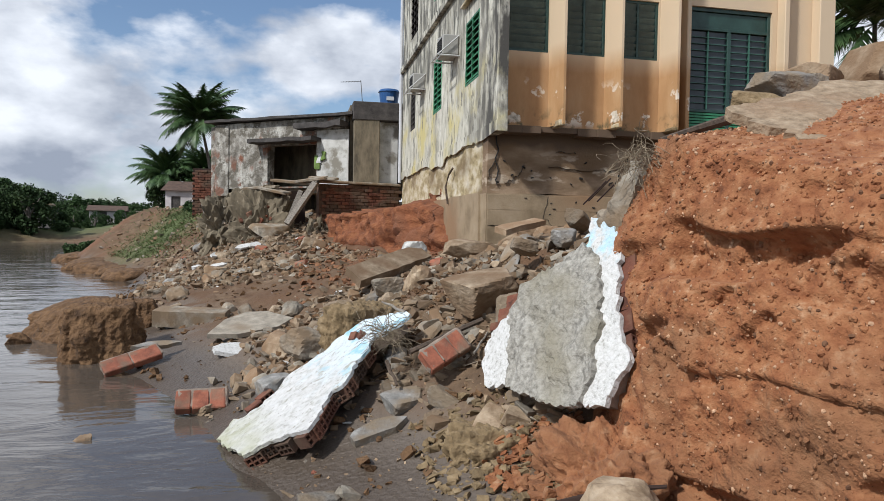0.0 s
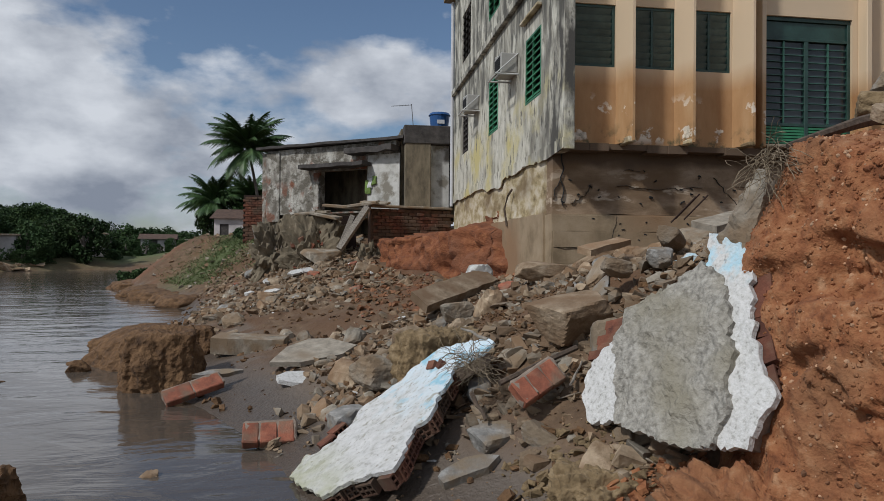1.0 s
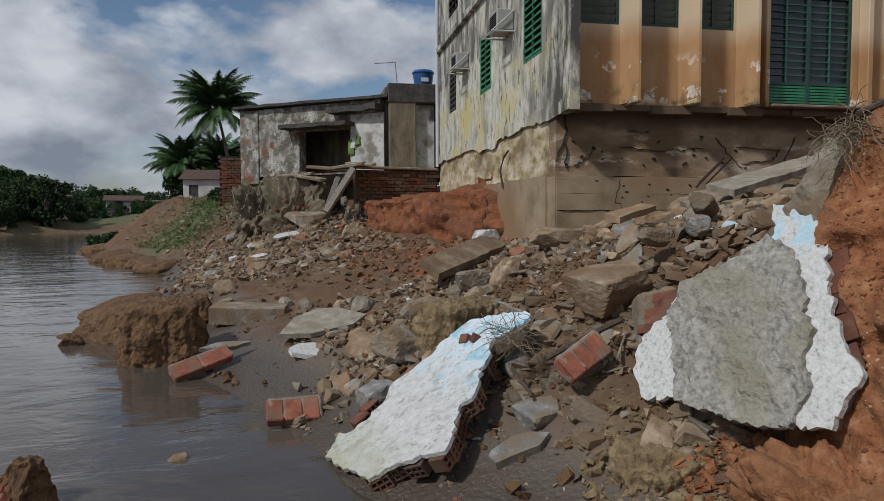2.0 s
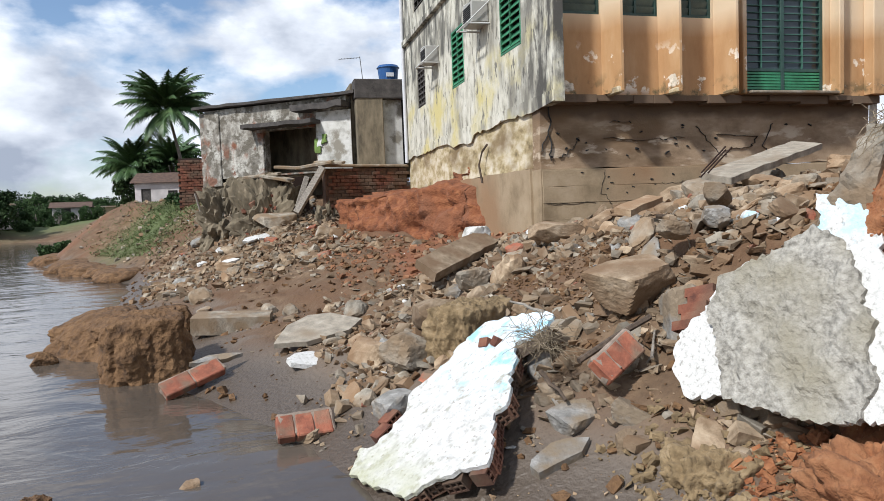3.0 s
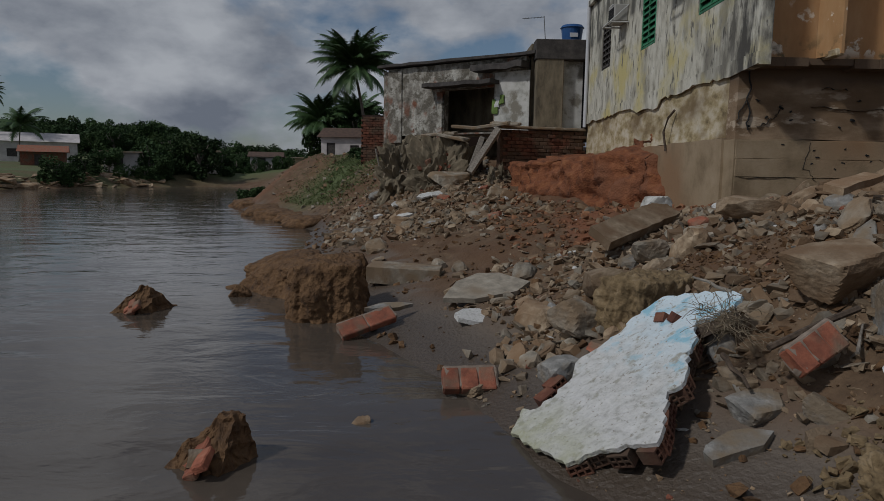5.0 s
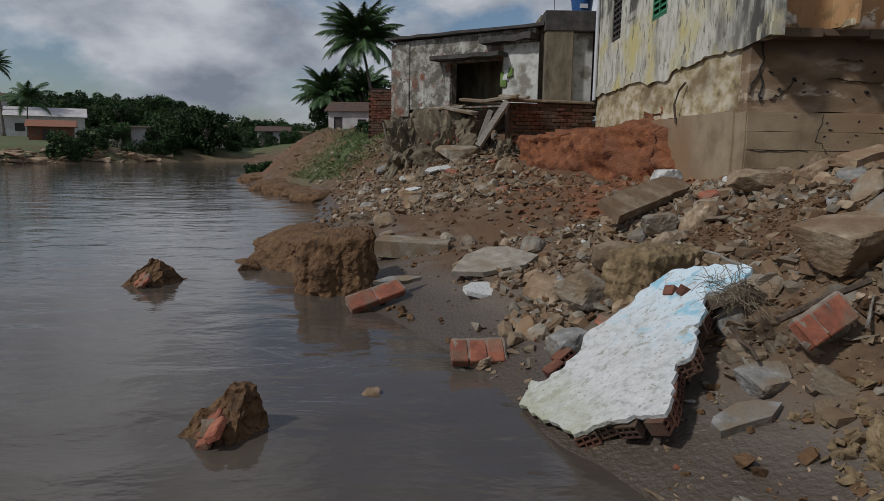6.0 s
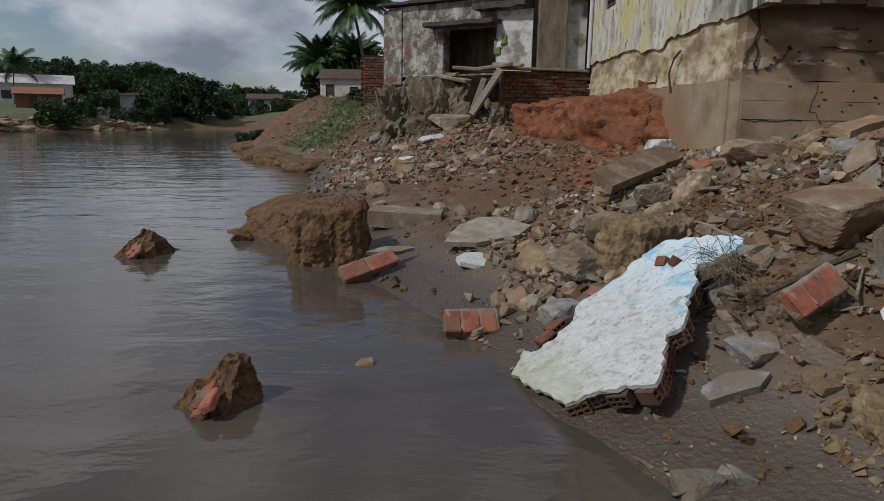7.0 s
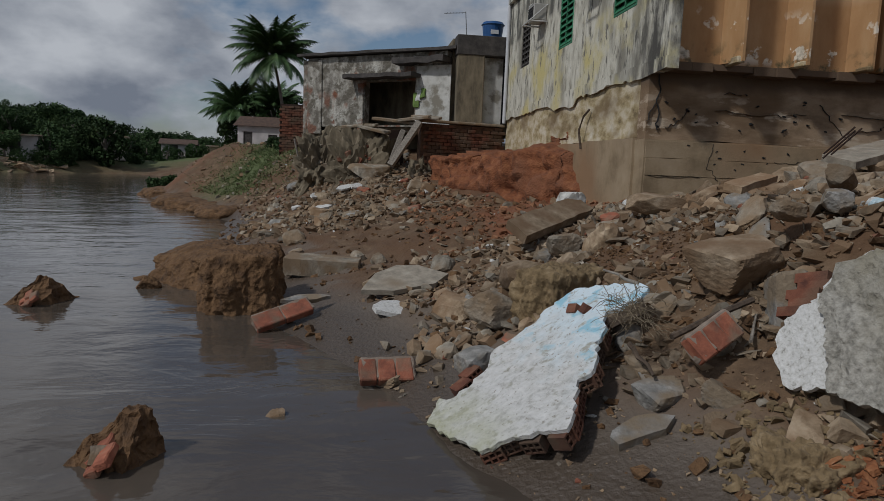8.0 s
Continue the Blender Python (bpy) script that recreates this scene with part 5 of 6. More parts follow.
masonry_block((-1.78, 9.68, 0.16), (32, -14, 28), 2, "red brick block lying by the earth lump", width=0.70).scale = (1, 0.9, 0.7)
masonry_block((-0.68, 7.60, 0.13), (40, 0, 6), 3, "pair of red bricks half sunk in mud", width=0.50).scale = (0.95, 0.95, 0.75)
masonry_block((1.40, 5.98, 0.86), (48, -24, 22), 3, "tilted masonry block with red bricks among rubble", width=0.50).scale = (0.8, 0.8, 0.8)
for seed, at, size, turn, mat_, label in (
        (2, (1.98, 6.05, 1.12), (0.40, 0.3, 0.42), (0, 25, 80), "blue_stone", "grey broken stone block"),
        (3, (1.10, 6.05, 0.44), (0.36, 0.28, 0.22), (20, -14, 20), "blue_stone", "grey angular broken stone on mud"),
        (4, (1.40, 5.74, 0.50), (0.32, 0.24, 0.18), (0, 20, -30), "blue_stone", "bluish grey angular stone on mud"),
        (5, (1.24, 5.60, 0.40), (0.2, 0.13, 0.16), (0, 0, 50), "concrete", "small grey angular stone on mud"),
        (6, (0.40, 5.06, 0.0), (0.26, 0.18, 0.22), (0, 0, 20), "blue_stone", "grey rock at the water's edge"),
        (7, (2.62, 6.55, 1.78), (0.30, 0.22, 0.18), (10, 0, 60), "blue_stone", "blue-grey stone on the rubble heap"),
        (8, (2.92, 6.9, 1.96), (0.26, 0.2, 0.18), (0, 20, 30), "concrete", "angular concrete chunk on the rubble heap"),
        (9, (2.25, 6.6, 1.70), (0.26, 0.2, 0.15), (0, 10, 10), "concrete", "angular concrete chunk on the rubble heap"),
        (10, (1.75, 3.55, 0.50), (0.42, 0.36, 0.34), (0, 0, 15), "rubble_tan", "tan rock at the foot of the bank"),
        (11, (1.95, 10.9, 1.50), (0.42, 0.35, 0.36), (0, 0, 0), "ruin_white", "pale rough stone by the plinth"),
        (12, (0.75, 8.5, 0.85), (0.6, 0.5, 0.34), (0, 10, 70), "rubble_tan", "broken tan block among rubble"),
        (13, (0.35, 8.0, 0.62), (0.5, 0.34, 0.3), (0, 0, 30), "concrete", "broken concrete block among rubble"),
        (14, (1.35, 9.2, 1.12), (0.40, 0.3, 0.26), (0, -12, 20), "concrete", "broken concrete block among rubble"),
        (15, (0.05, 7.2, 0.35), (0.36, 0.28, 0.24), (0, 0, 20), "blue_stone", "grey stone on the mud"),
        (16, (2.35, 9.2, 1.60), (0.55, 0.34, 0.26), (0, 8, 10), "rubble_tan", "broken tan block among rubble"),
        (17, (-0.55, 21.2, 1.75), (1.1, 0.8, 0.45), (12, 0, 20), "concrete", "large broken concrete block below the ruin")):
    rock("rubble_block", at, size, turn, mat_, label, "rubble block", seed + 60, 14, 0.4)

rock("concrete_block", (1.90, 6.66, 1.28), (0.66, 0.56, 0.36), (10, -14, 24), "rubble_tan", "large broken block of tan concrete overhanging the rubble", "concrete block", 63, 26, 0.30)
for k, (x, y, l, t) in enumerate(((-1.25, 20.4, 0.62, 30), (-0.95, 20.2, 0.55, 55), (-1.75, 18.6, 0.42, 10), (-2.1, 20.8, 0.5, 75))):
    broken_slab((x, y, ground_z(x, y) + 0.16), (l, l * 0.42, 0.05), (24, -10, t), "white_wash", "white broken board lying on the rubble", 31 + k, 6, "board", "board")
# collapsed masonry below the ruin's broken floor: rough earth with stones sticking out
r = random.Random(51)
stone_shapes = [hull(random.Random(520 + k), (1, r.uniform(0.6, 0.9), r.uniform(0.35, 0.7)), 14, 0.42) for k in range(6)]
for k, (at, size) in enumerate((((-0.85, 21.75, 1.7), (1.5, 0.7, 2.0)), ((-2.0, 22.9, 1.7), (1.3, 0.8, 1.8)), ((0.75, 20.85, 1.45), (0.5, 0.5, 1.1)))):
    bm = lump(size, 5, 0.55, 2.2, 60.0 + k, 0.5)
    ob = part("collapsed_masonry", bm, M["ruin_brown"])
    ob.matrix_world = pose(*at, 0, 0, 20 * k)
    tagged(ob, "collapsed masonry and earth under the broken floor", "masonry", "masonry under the ruin")
    heap = bmesh.new()
    for _ in range(70):
        d = Vector((r.gauss(0, 1), r.gauss(0, 1), r.gauss(0, 1))).normalized()
        p = Vector(at) + Vector((d.x * size[0], d.y * size[1], d.z * size[2])) * 0.5 * r.uniform(0.8, 1.0)
        piece = r.choice(stone_shapes).copy()
        bmesh.ops.transform(piece, matrix=Matrix.Translation(p) @ pose(0, 0, 0, r.uniform(0, 360), r.uniform(0, 360), r.uniform(0, 360)) @ Matrix.Scale(r.uniform(0.08, 0.32), 4), verts=piece.verts)
        me = bpy.data.meshes.new("stones")
        piece.to_mesh(me)
        piece.free()
        heap.from_mesh(me)
        bpy.data.meshes.remove(me)
    tagged(part("stones", heap, M[("brick_old", "concrete", "rubble_tan")[k]]), "broken bricks and stones in the collapsed masonry", "stones", kind="stuff")
# red cut earth left against the building's side
bm = bmesh.new()
plan = [Vector(p) for p in ((3.30, 14.3), (2.75, 15.0), (2.2, 16.6), (1.35, 18.3), (0.95, 19.6), (0.95, 21.1))]
cols = []
for a, b in zip(plan, plan[1:]):
    k = max(2, int((b - a).length / 0.07))
    cols += [(a.lerp(b, j / k), (b - a).normalized()) for j in range(k)]
def crest(p):
    """Height of the cut earth's uneven upper edge."""
    return 2.40 - 0.035 * (p.y - 14.3) + 0.16 * noise.noise(Vector((p.y * 0.9, 2, 5))) + 0.07 * noise.noise(Vector((p.y * 3.1, 2, 5)))


grid = []
for p, t in cols:
    inward = Vector((-t.y, t.x)) * -1
    col = []
    for s in range(46):
        k = s / 45
        if k < 0.7:
            q, z = p + inward * (0.25 * k), 1.0 + (crest(p) - 1.0) * k / 0.7
        else:
            q, z = p + inward * (0.175 + (k - 0.7) * 7.0), crest(p) + (k - 0.7) * 1.0
        q.x = min(q.x, X0 + 0.1)
        co = Vector((q.x, q.y, z))
        d = 0.30 * noise.noise(co * 1.1) + 0.11 * noise.fractal(co * 3.5, 0.9, 2, 5) - 0.14 * float(smooth(0.15, 0.45, noise.noise(co * Vector((1.2, 1.2, 3.5)) + Vector((3, 9, 1)))))
        d += 0.10 * noise.noise(Vector((co.x * 3.2, co.y * 3.2, co.z * 0.7))) - 0.05 * abs(noise.noise(co * 6))
        co += Vector((-inward.x, -inward.y, 0.3)) * d
        co.x = min(co.x, X0 + 0.1)
        col.append(bm.verts.new(co))
    grid.append(col)
for a, b in zip(grid, grid[1:]):
    for s in range(45):
        bm.faces.new((a[s], b[s], b[s + 1], a[s + 1]))
bmesh.ops.recalc_face_normals(bm, faces=bm.faces)
tagged(part("cut_earth", bm, M["cut_earth"], smooth=True), "block of bright red cut earth against the plinth", "earth block")

# ---- the ruined house ----
ruin = tagged(empty("ruined_house"), "half-collapsed house with peeling plaster over brick, open to the river", "house")
RD, RC = Vector((1.6, 22.2, 0)), Vector((-2.63, 25.5, 0))
ru = (RC - RD).normalized()
rn = Vector((-ru.y, ru.x, 0)) * -1
if rn.y < 0:
    rn = -rn
wall_with_holes("front_wall", RD, ru, [(1.1, 3.0, 3.2, 4.55)], 5.36, 3.15, 5.36, 0.25, M["ruin_wall"], ruin, rn)
RM = Matrix((ru, rn, Vector((0, 0, 1)))).transposed().to_4x4()
RM.translation = RD
bm = boxed(((3.02, 0.003, 1.2), (5.36, 0.25, 3.147)), m=RM)
bmesh.ops.subdivide_edges(bm, edges=bm.edges, cuts=26, use_grid_fill=True)
rough_up(bm, 0.16, 1.6, 5)
rough_up(bm, 0.10, 5.0, 7)
part("base_wall", bm, M["ruin_brown"], ruin, "rough stone and earth base")
part("pier", boxed(((4.75, -0.05, 2.9), (5.36, -0.003, 5.3)), m=RM, bevel=0.02), M["ruin_wall"], ruin)
part("pier", boxed(((3.02, -0.06, 1.9), (3.25, -0.003, 4.5)), m=RM, bevel=0.02), M["ruin_wall"], ruin)
part("left_wall", boxed(((5.364, 0.02, 1.2), (5.6, 5.0, 5.30)), m=RM), M["ruin_wall"], ruin)
part("back_wall", boxed(((0.0, 1.5, 2.4), (5.36, 1.7, 5.3)), m=RM), M["ruin_brown"], ruin)
part("inner_floor", boxed(((0.0, 0.253, 3.0), (5.36, 3.59, 3.14)), m=RM), M["concrete"], ruin)
bm = boxed(((-0.35, -0.22, 5.364), (5.75, 4.2, 5.45)), m=RM @ Matrix.Rotation(radians(-0.6), 4, "Y"))
bmesh.ops.subdivide_edges(bm, edges=bm.edges, cuts=16, use_grid_fill=True)
part("roof", rough_up(bm, 0.035, 3.0, 8), M["roof_edge"], ruin, "dark edge of the roof sheet")
bm = boxed(((0.9, -0.55, 4.60), (3.5, -0.004, 4.72)), m=RM)
bmesh.ops.subdivide_edges(bm, edges=bm.edges, cuts=10, use_grid_fill=True)
part("canopy", rough_up(bm, 0.06, 2.0, 2), M["roof_edge"], ruin, "sagging dark concrete canopy")
bm = boxed(((-0.1, -0.4, 5.0), (1.7, -0.004, 5.16)), m=RM)
bmesh.ops.subdivide_edges(bm, edges=bm.edges, cuts=8, use_grid_fill=True)
part("canopy", rough_up(bm, 0.08, 2.0, 3), M["roof_edge"], ruin, "broken dark canopy")
part("white_panel", boxed(((-0.15, -0.035, 3.2), (1.05, -0.003, 4.95)), m=RM), M["ruin_white"], ruin, "peeling white plaster")
part("pillar", rough_up(boxed(((1.84, 21.75, 3.25), (2.62, 22.2, 5.74)), bevel=0.02), 0.02, 1.2, 4), M["ruin_brown"], ruin, "brown mouldy pillar")
part("lintel", boxed(((1.80, 21.72, 5.2), (3.36, 22.25, 5.76)), bevel=0.02), M["roof_edge"], ruin)
part("door_panel", boxed(((2.64, 22.0, 3.3), (3.22, 22.12, 5.19))), M["ruin_white"], ruin, "peeling white wall beside the pillar")
# the gap's shade, put in as a near-black filling
part("door_gap_shade", boxed(((3.222, 22.05, 3.3), (3.36, 22.15, 5.19))), M["dark_inside"], ruin)
part("rear_room", boxed(((1.75, 22.26, 3.0), (3.9, 25.5, 5.72))), M["ruin_brown"], ruin)
# clothes in the opening
for u, z, mm, h in ((1.02, 4.15, "cloth_green", 0.42), (0.93, 4.25, "cloth_white", 0.36), (0.78, 4.3, "cloth_green", 0.30)):
    bm = boxed(((u - 0.09, -0.10, z - h), (u + 0.09, -0.05, z)), m=RM, bevel=0.02)
    bmesh.ops.subdivide_edges(bm, edges=bm.edges, cuts=4, use_grid_fill=True)
    tagged(part("hanging_cloth", rough_up(bm, 0.05, 5, u), M[mm]), "cloth hanging on the ruin's wall", "cloth", "cloths on the ruin")

# brick retaining wall below it, brick by brick
retain = tagged(empty("retaining_wall"), "low retaining wall of old dark red bricks", "wall")
RA, RB = Vector((3.27, 21.68, 0)), Vector((0.8, 21.0, 0))
rt = (RB - RA).normalized()
rin = Vector((rt.y, -rt.x, 0))
if rin.y < 0:
    rin = -rin
RW = Matrix((rt, rin, Vector((0, 0, 1)))).transposed().to_4x4()
RW.translation = RA
part("core", boxed(((0, 0.06, 1.0), (2.56, 0.3, 3.16)), m=RW), M["earth_mortar"], retain)
bm = boxed(((-0.115, 0, -0.045), (0.115, 0.12, 0.045)), bevel=0.008)
rough_up(bm, 0.008, 14, 1)
seed_brick = part("brick", bm, M["brick_old"], retain)
r = random.Random(8)
first = True
for row in range(18):
    for k in range(11):
        u = 0.12 + k * 0.243 + (0.12 if row % 2 else 0) - 0.06
        if u > 2.48 or (row > 15 and r.random() < 0.3):
            continue
        ob = seed_brick if first else new("brick", seed_brick.data)
        first = False
        ob.parent = retain
        ob.matrix_local = RW @ pose(u, r.uniform(-0.02, 0.03), 1.38 + row * 0.102, 0, 0, r.uniform(-4, 4))
part("coping", rough_up(boxed(((-0.02, -0.06, 3.19), (2.6, 0.35, 3.27)), m=RW, bevel=0.02), 0.03, 2, 6), M["concrete"], retain)
# the hollow below, its shade put in as a near-black panel, with leaning posts
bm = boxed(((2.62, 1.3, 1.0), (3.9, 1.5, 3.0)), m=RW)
tagged(part("hollow_back", bm, M["brick_dark"]), "near-black panel standing in for the shade under the broken floor", "wall", kind="structure")
for a, b, w in (((0.66, 20.2, 3.12), (-0.10, 19.85, 1.95), 0.11), ((0.25, 20.6, 2.9), (-0.05, 20.2, 2.1), 0.09)):
    bm = bmesh.new()
    tube(bm, [a, b], w, 4)
    tagged(part("concrete_post", bm, M["grey_wood"]), "grey concrete post leaning out of the ruin", "post", "posts under the ruin")
for k, (x, y, z, l, a) in enumerate(((0.1, 20.9, 3.17, 1.3, 5), (0.5, 20.7, 3.24, 1.0, -8), (-0.5, 21.6, 2.95, 0.9, 10), (0.9, 20.8, 3.30, 0.8, 3), (-0.9, 21.9, 3.05, 1.0, -4))):
    ob = part("broken_slab", rough_up(boxed(((-l / 2, -0.25, -0.04), (l / 2, 0.25, 0.04)), bevel=0.015), 0.02, 3, k), M["concrete"])
    ob.matrix_world = pose(x, y, z, 6, a, -15)
    tagged(ob, "thin broken concrete slab on the ruin's edge", "concrete slab", "slabs on the ruin's edge")
for k, (x, y) in enumerate(((-1.35, 22.6), (-0.6, 22.0), (-1.0, 22.2), (-2.7, 25.0))):
    bm = bmesh.new()
    tube(bm, [(x, y, 1.3), (x + 0.05 - 0.12 * k, y - 0.1, 2.5 + 0.2 * (k == 3))], 0.035, 6)
    tagged(part("post", bm, M["white_pipe"] if k == 0 else M["grey_wood"]), "thin upright post at the ruin", "post", "posts under the ruin")
tank = tagged(empty("water_tank", (3.05, 23.0, 5.72)), "blue plastic water tank on the ruin's roof", "water tank")
bm = bmesh.new()
bmesh.ops.create_cone(bm, cap_ends=True, segments=20, radius1=0.26, radius2=0.33, depth=0.6, matrix=Matrix.Translation((0, 0, 0.30)))
part("tank_body", bm, M["blue_plastic"], tank)
bm = bmesh.new()
bmesh.ops.create_cone(bm, cap_ends=True, segments=20, radius1=0.36, radius2=0.30, depth=0.08, matrix=Matrix.Translation((0, 0, 0.64)))
part("lid", bm, M["blue_plastic"], tank)
part("label", boxed(((-0.12, -0.315, 0.30), (0.12, -0.30, 0.42))), M["white_pipe"], tank)
bm = bmesh.new()
tube(bm, [(2.1, 22.0, 5.76), (2.04, 22.0, 6.45)], 0.012, 5)
tube(bm, [(2.04, 22.0, 6.42), (1.42, 22.0, 6.36)], 0.009, 5)
for k in range(6):
    tube(bm, [(1.5 + k * 0.09, 21.9, 6.37 + 0.008 * k), (1.5 + k * 0.09, 22.1, 6.37 + 0.008 * k)], 0.005, 4)
tagged(part("antenna", bm, M["metal_grey"]), "thin metal television antenna on the ruin", "antenna")
# stub of a brick wall beyond the ruin
stub = tagged(empty("brick_wall"), "broken end of a dark red brick wall", "wall")
bm = boxed(((-4.0, 29.9, 1.6), (-2.7, 30.2, 4.2)))
bmesh.ops.subdivide_edges(bm, edges=bm.edges, cuts=6, use_grid_fill=True)
part("core", rough_up(bm, 0.06, 2, 4), M["brick_dark"], stub)
for row in range(22):
    for k in range(6):
        ob = new("brick", seed_brick.data)
        ob.parent = stub
        ob.matrix_local = pose(-3.92 + k * 0.24 + 0.1 * (row % 2), 29.83 + r.uniform(-0.02, 0.03), 1.95 + row * 0.102, 0, 0, r.uniform(-4, 4))

# slab, beam and rocks on top of the earth bank
bm = sheet(ragged([(-0.12, 0.05), (0.25, -0.06), (0.8, 0.03), (1.4, -0.02), (2.6, 0.25), (3.4, 1.2), (2.4, 2.4), (0.3, 2.1), (-0.25, 1.0)], 0.06, 0.05, rng), -0.07, 0.0, 0.02, 2.5, 5, 0.07)
ob = part("floor_slab", bm, M["slab_tan"])
ob.matrix_world = framed((2.90, 4.44, 2.60), (0.26, -1.3, -0.54), (1.58, 0.1, 0.31))
tagged(ob, "broken tan concrete floor slab hanging over the bank", "concrete slab")
bm = bmesh.new()
tube(bm, [(2.66, 4.92, 2.46), (3.3, 5.12, 2.68), (4.1, 5.3, 2.90), (4.8, 5.4, 3.06)], [0.02, 0.038, 0.045, 0.03], 7)
tagged(part("wooden_beam", rough_up(bm, 0.03, 4, 1), M["old_wood"]), "dark weathered wooden beam on the bank", "beam")
for k, (x, y, z, s, mm) in enumerate(((3.6, 5.7, 3.02, 0.55, "blue_stone"), (4.2, 6.2, 3.15, 0.7, "rubble_tan"), (4.8, 6.0, 3.3, 0.8, "rubble_tan"), (5.4, 6.3, 3.35, 0.8, "mud_lump"), (3.25, 5.6, 2.86, 0.4, "yellow_dirt"),
                                      (5.9, 6.1, 3.4, 0.7, "rubble_tan"), (4.5, 5.5, 3.16, 0.5, "rubble_tan"), (3.9, 5.9, 2.98, 0.5, "concrete"))):
    rock("rubble_block", (x + 0.40, y - 0.30, z - 0.02), (s, s * 0.7, s * 0.5), (5, 10 - 5 * k, 37 * k), mm, "broken block in the heap on the bank", "rubble block", 90 + k, 14, 0.4, "blocks on the bank")

# dry roots hanging at the bank's corner and by the white fragment
for base, n, spread, fall, seed, lab in (((2.36, 4.66, 2.33), 90, 0.16, 0.20, 5, "dry straw and roots hanging from the bank's edge"), ((0.98, 6.28, 0.98), 130, 0.17, 0.05, 6, "tangle of dry roots caught on the wall fragment")):
    r = random.Random(seed)
    bm = bmesh.new()
    for _ in range(n):
        p = Vector(base) + Vector((r.gauss(0, 1), r.gauss(0, 1), r.gauss(0, 0.7))) * spread * 0.4
        path, d = [p], Vector((r.gauss(-0.2, 1), r.gauss(-0.3, 1), r.gauss(0.0, 0.6)))
        for _ in range(6):
            d = d.normalized() + Vector((r.gauss(0, 0.35), r.gauss(0, 0.35), r.gauss(0, 0.3) - fall))
            p = p + d.normalized() * spread * 0.25
            path.append(p)
        tube(bm, path, r.uniform(0.0012, 0.003), 3)
    tagged(part("roots", bm, M["root"]), lab, "roots", kind="stuff")
bm = bmesh.new()
tube(bm, [(1.12, 6.0, 0.86), (1.45, 6.1, 0.98), (1.75, 6.12, 1.10)], 0.022, 6)
tagged(part("branch", bm, M["old_wood"]), "dead branch lying over rubble", "branch")
for k, (a, b, w) in enumerate((((0.98, 6.35, 0.72), (1.02, 6.02, 0.60), 0.02), ((1.20, 6.75, 1.08), (1.02, 7.05, 1.16), 0.016), ((0.30, 6.55, 0.30), (0.12, 6.72, 0.27), 0.007), ((1.62, 5.9, 0.86), (1.80, 6.15, 0.98), 0.012), ((0.9, 6.9, 0.85), (1.25, 7.2, 1.08), 0.009))):
    bm = bmesh.new()
    a, b = Vector(a), Vector(b)
    tube(bm, [a.lerp(b, j / 5) + Vector((0, 0, 0.012 * math.sin(j * 2.1 + k))) for j in range(6)], [w * (1 - 0.08 * j) for j in range(6)], 6)
    tagged(part("stick", rough_up(bm, 0.008, 9, k), M["grey_wood" if k % 2 else "old_wood"]), "broken dry stick lying among rubble", "stick", "sticks in the rubble")
bm = bmesh.new()
tube(bm, [(1.45, 3.75, 0.50), (1.62, 3.72, 0.56), (1.8, 3.6, 0.62), (1.95, 3.5, 0.66)], [0.008, 0.02, 0.016, 0.008], 6)
tagged(part("branch", rough_up(bm, 0.05, 6, 1), M["brick_dark"]), "blackened root sticking out of the bank", "branch")
for k, (x, y, z) in enumerate(((3.45, 7.9, 2.2), (3.6, 8.0, 2.2), (3.3, 7.7, 2.15))):
    bm = bmesh.new()
    tube(bm, [(x, y, z), (x + 0.22, y - 0.1, z + 0.26)], 0.009, 5)
    tagged(part("steel_bar", bm, M["brick_dark"]), "rusty reinforcing bar sticking out of rubble", "steel bar", "bars in the heap")


# ---- scattered rubble ----
def rubble_density(x, y):
    """How thickly broken masonry lies, by place on the bank."""
    d = x - shore(y)

    def spot(cx, cy, rx, ry, power=2):
        return np.exp(-(np.abs((x - cx) / rx) ** power + np.abs((y - cy) / ry) ** power))

    lump_ = 0.55 + 0.8 * waves(x * 1.1, y * 1.1, 31)
    heap = smooth(0.7, 1.7, d) * (0.30 + 0.75 * smooth(5.0, 6.2, y) * smooth(10.6, 8.6, y))
    ruin_side = smooth(0.3, 1.3, d) * smooth(15.3, 17.2, y) * smooth(27, 23, y) * 1.3
    tongue = 1.5 * np.exp(-(((x - 0.10 - (y - 8) * 0.42) / 0.50) ** 2)) * smooth(7.0, 7.8, y) * smooth(11.4, 10.2, y)
    plinth_ = 1.1 * smooth(2.0, 2.8, x) * smooth(6, 7, y) * smooth(12, 11, y)
    bare = (1 - 0.96 * spot(-0.6, 13.7, 1.9, 1.9, 4)) * (1 - 0.85 * spot(1.9, 13.6, 1.3, 1.9, 4)) * (1 - 0.9 * spot(1.75, 8.1, 0.55, 0.6, 4)) * (1 - 0.8 * spot(-1.0, 11.2, 0.7, 1.0, 4))
    front = (1 - 0.94 * smooth(6.4, 5.7, y) * smooth(1.95, 1.4, x)) * (1 - 0.97 * spot(0.0, 7.15, 0.6, 0.75, 4)) * (1 - 0.9 * spot(-1.1, 9.0, 0.55, 0.7, 4))
    spit = 0.25 * smooth(25, 28, y) * smooth(0.2, 0.9, d) * smooth(3.2, 1.5, d)
    return np.clip((np.maximum.reduce([heap, ruin_side, tongue, plinth_, spit]) * np.clip(lump_ + 0.2, 0.06, 1.5)) * bare * front, 0, 1.4)


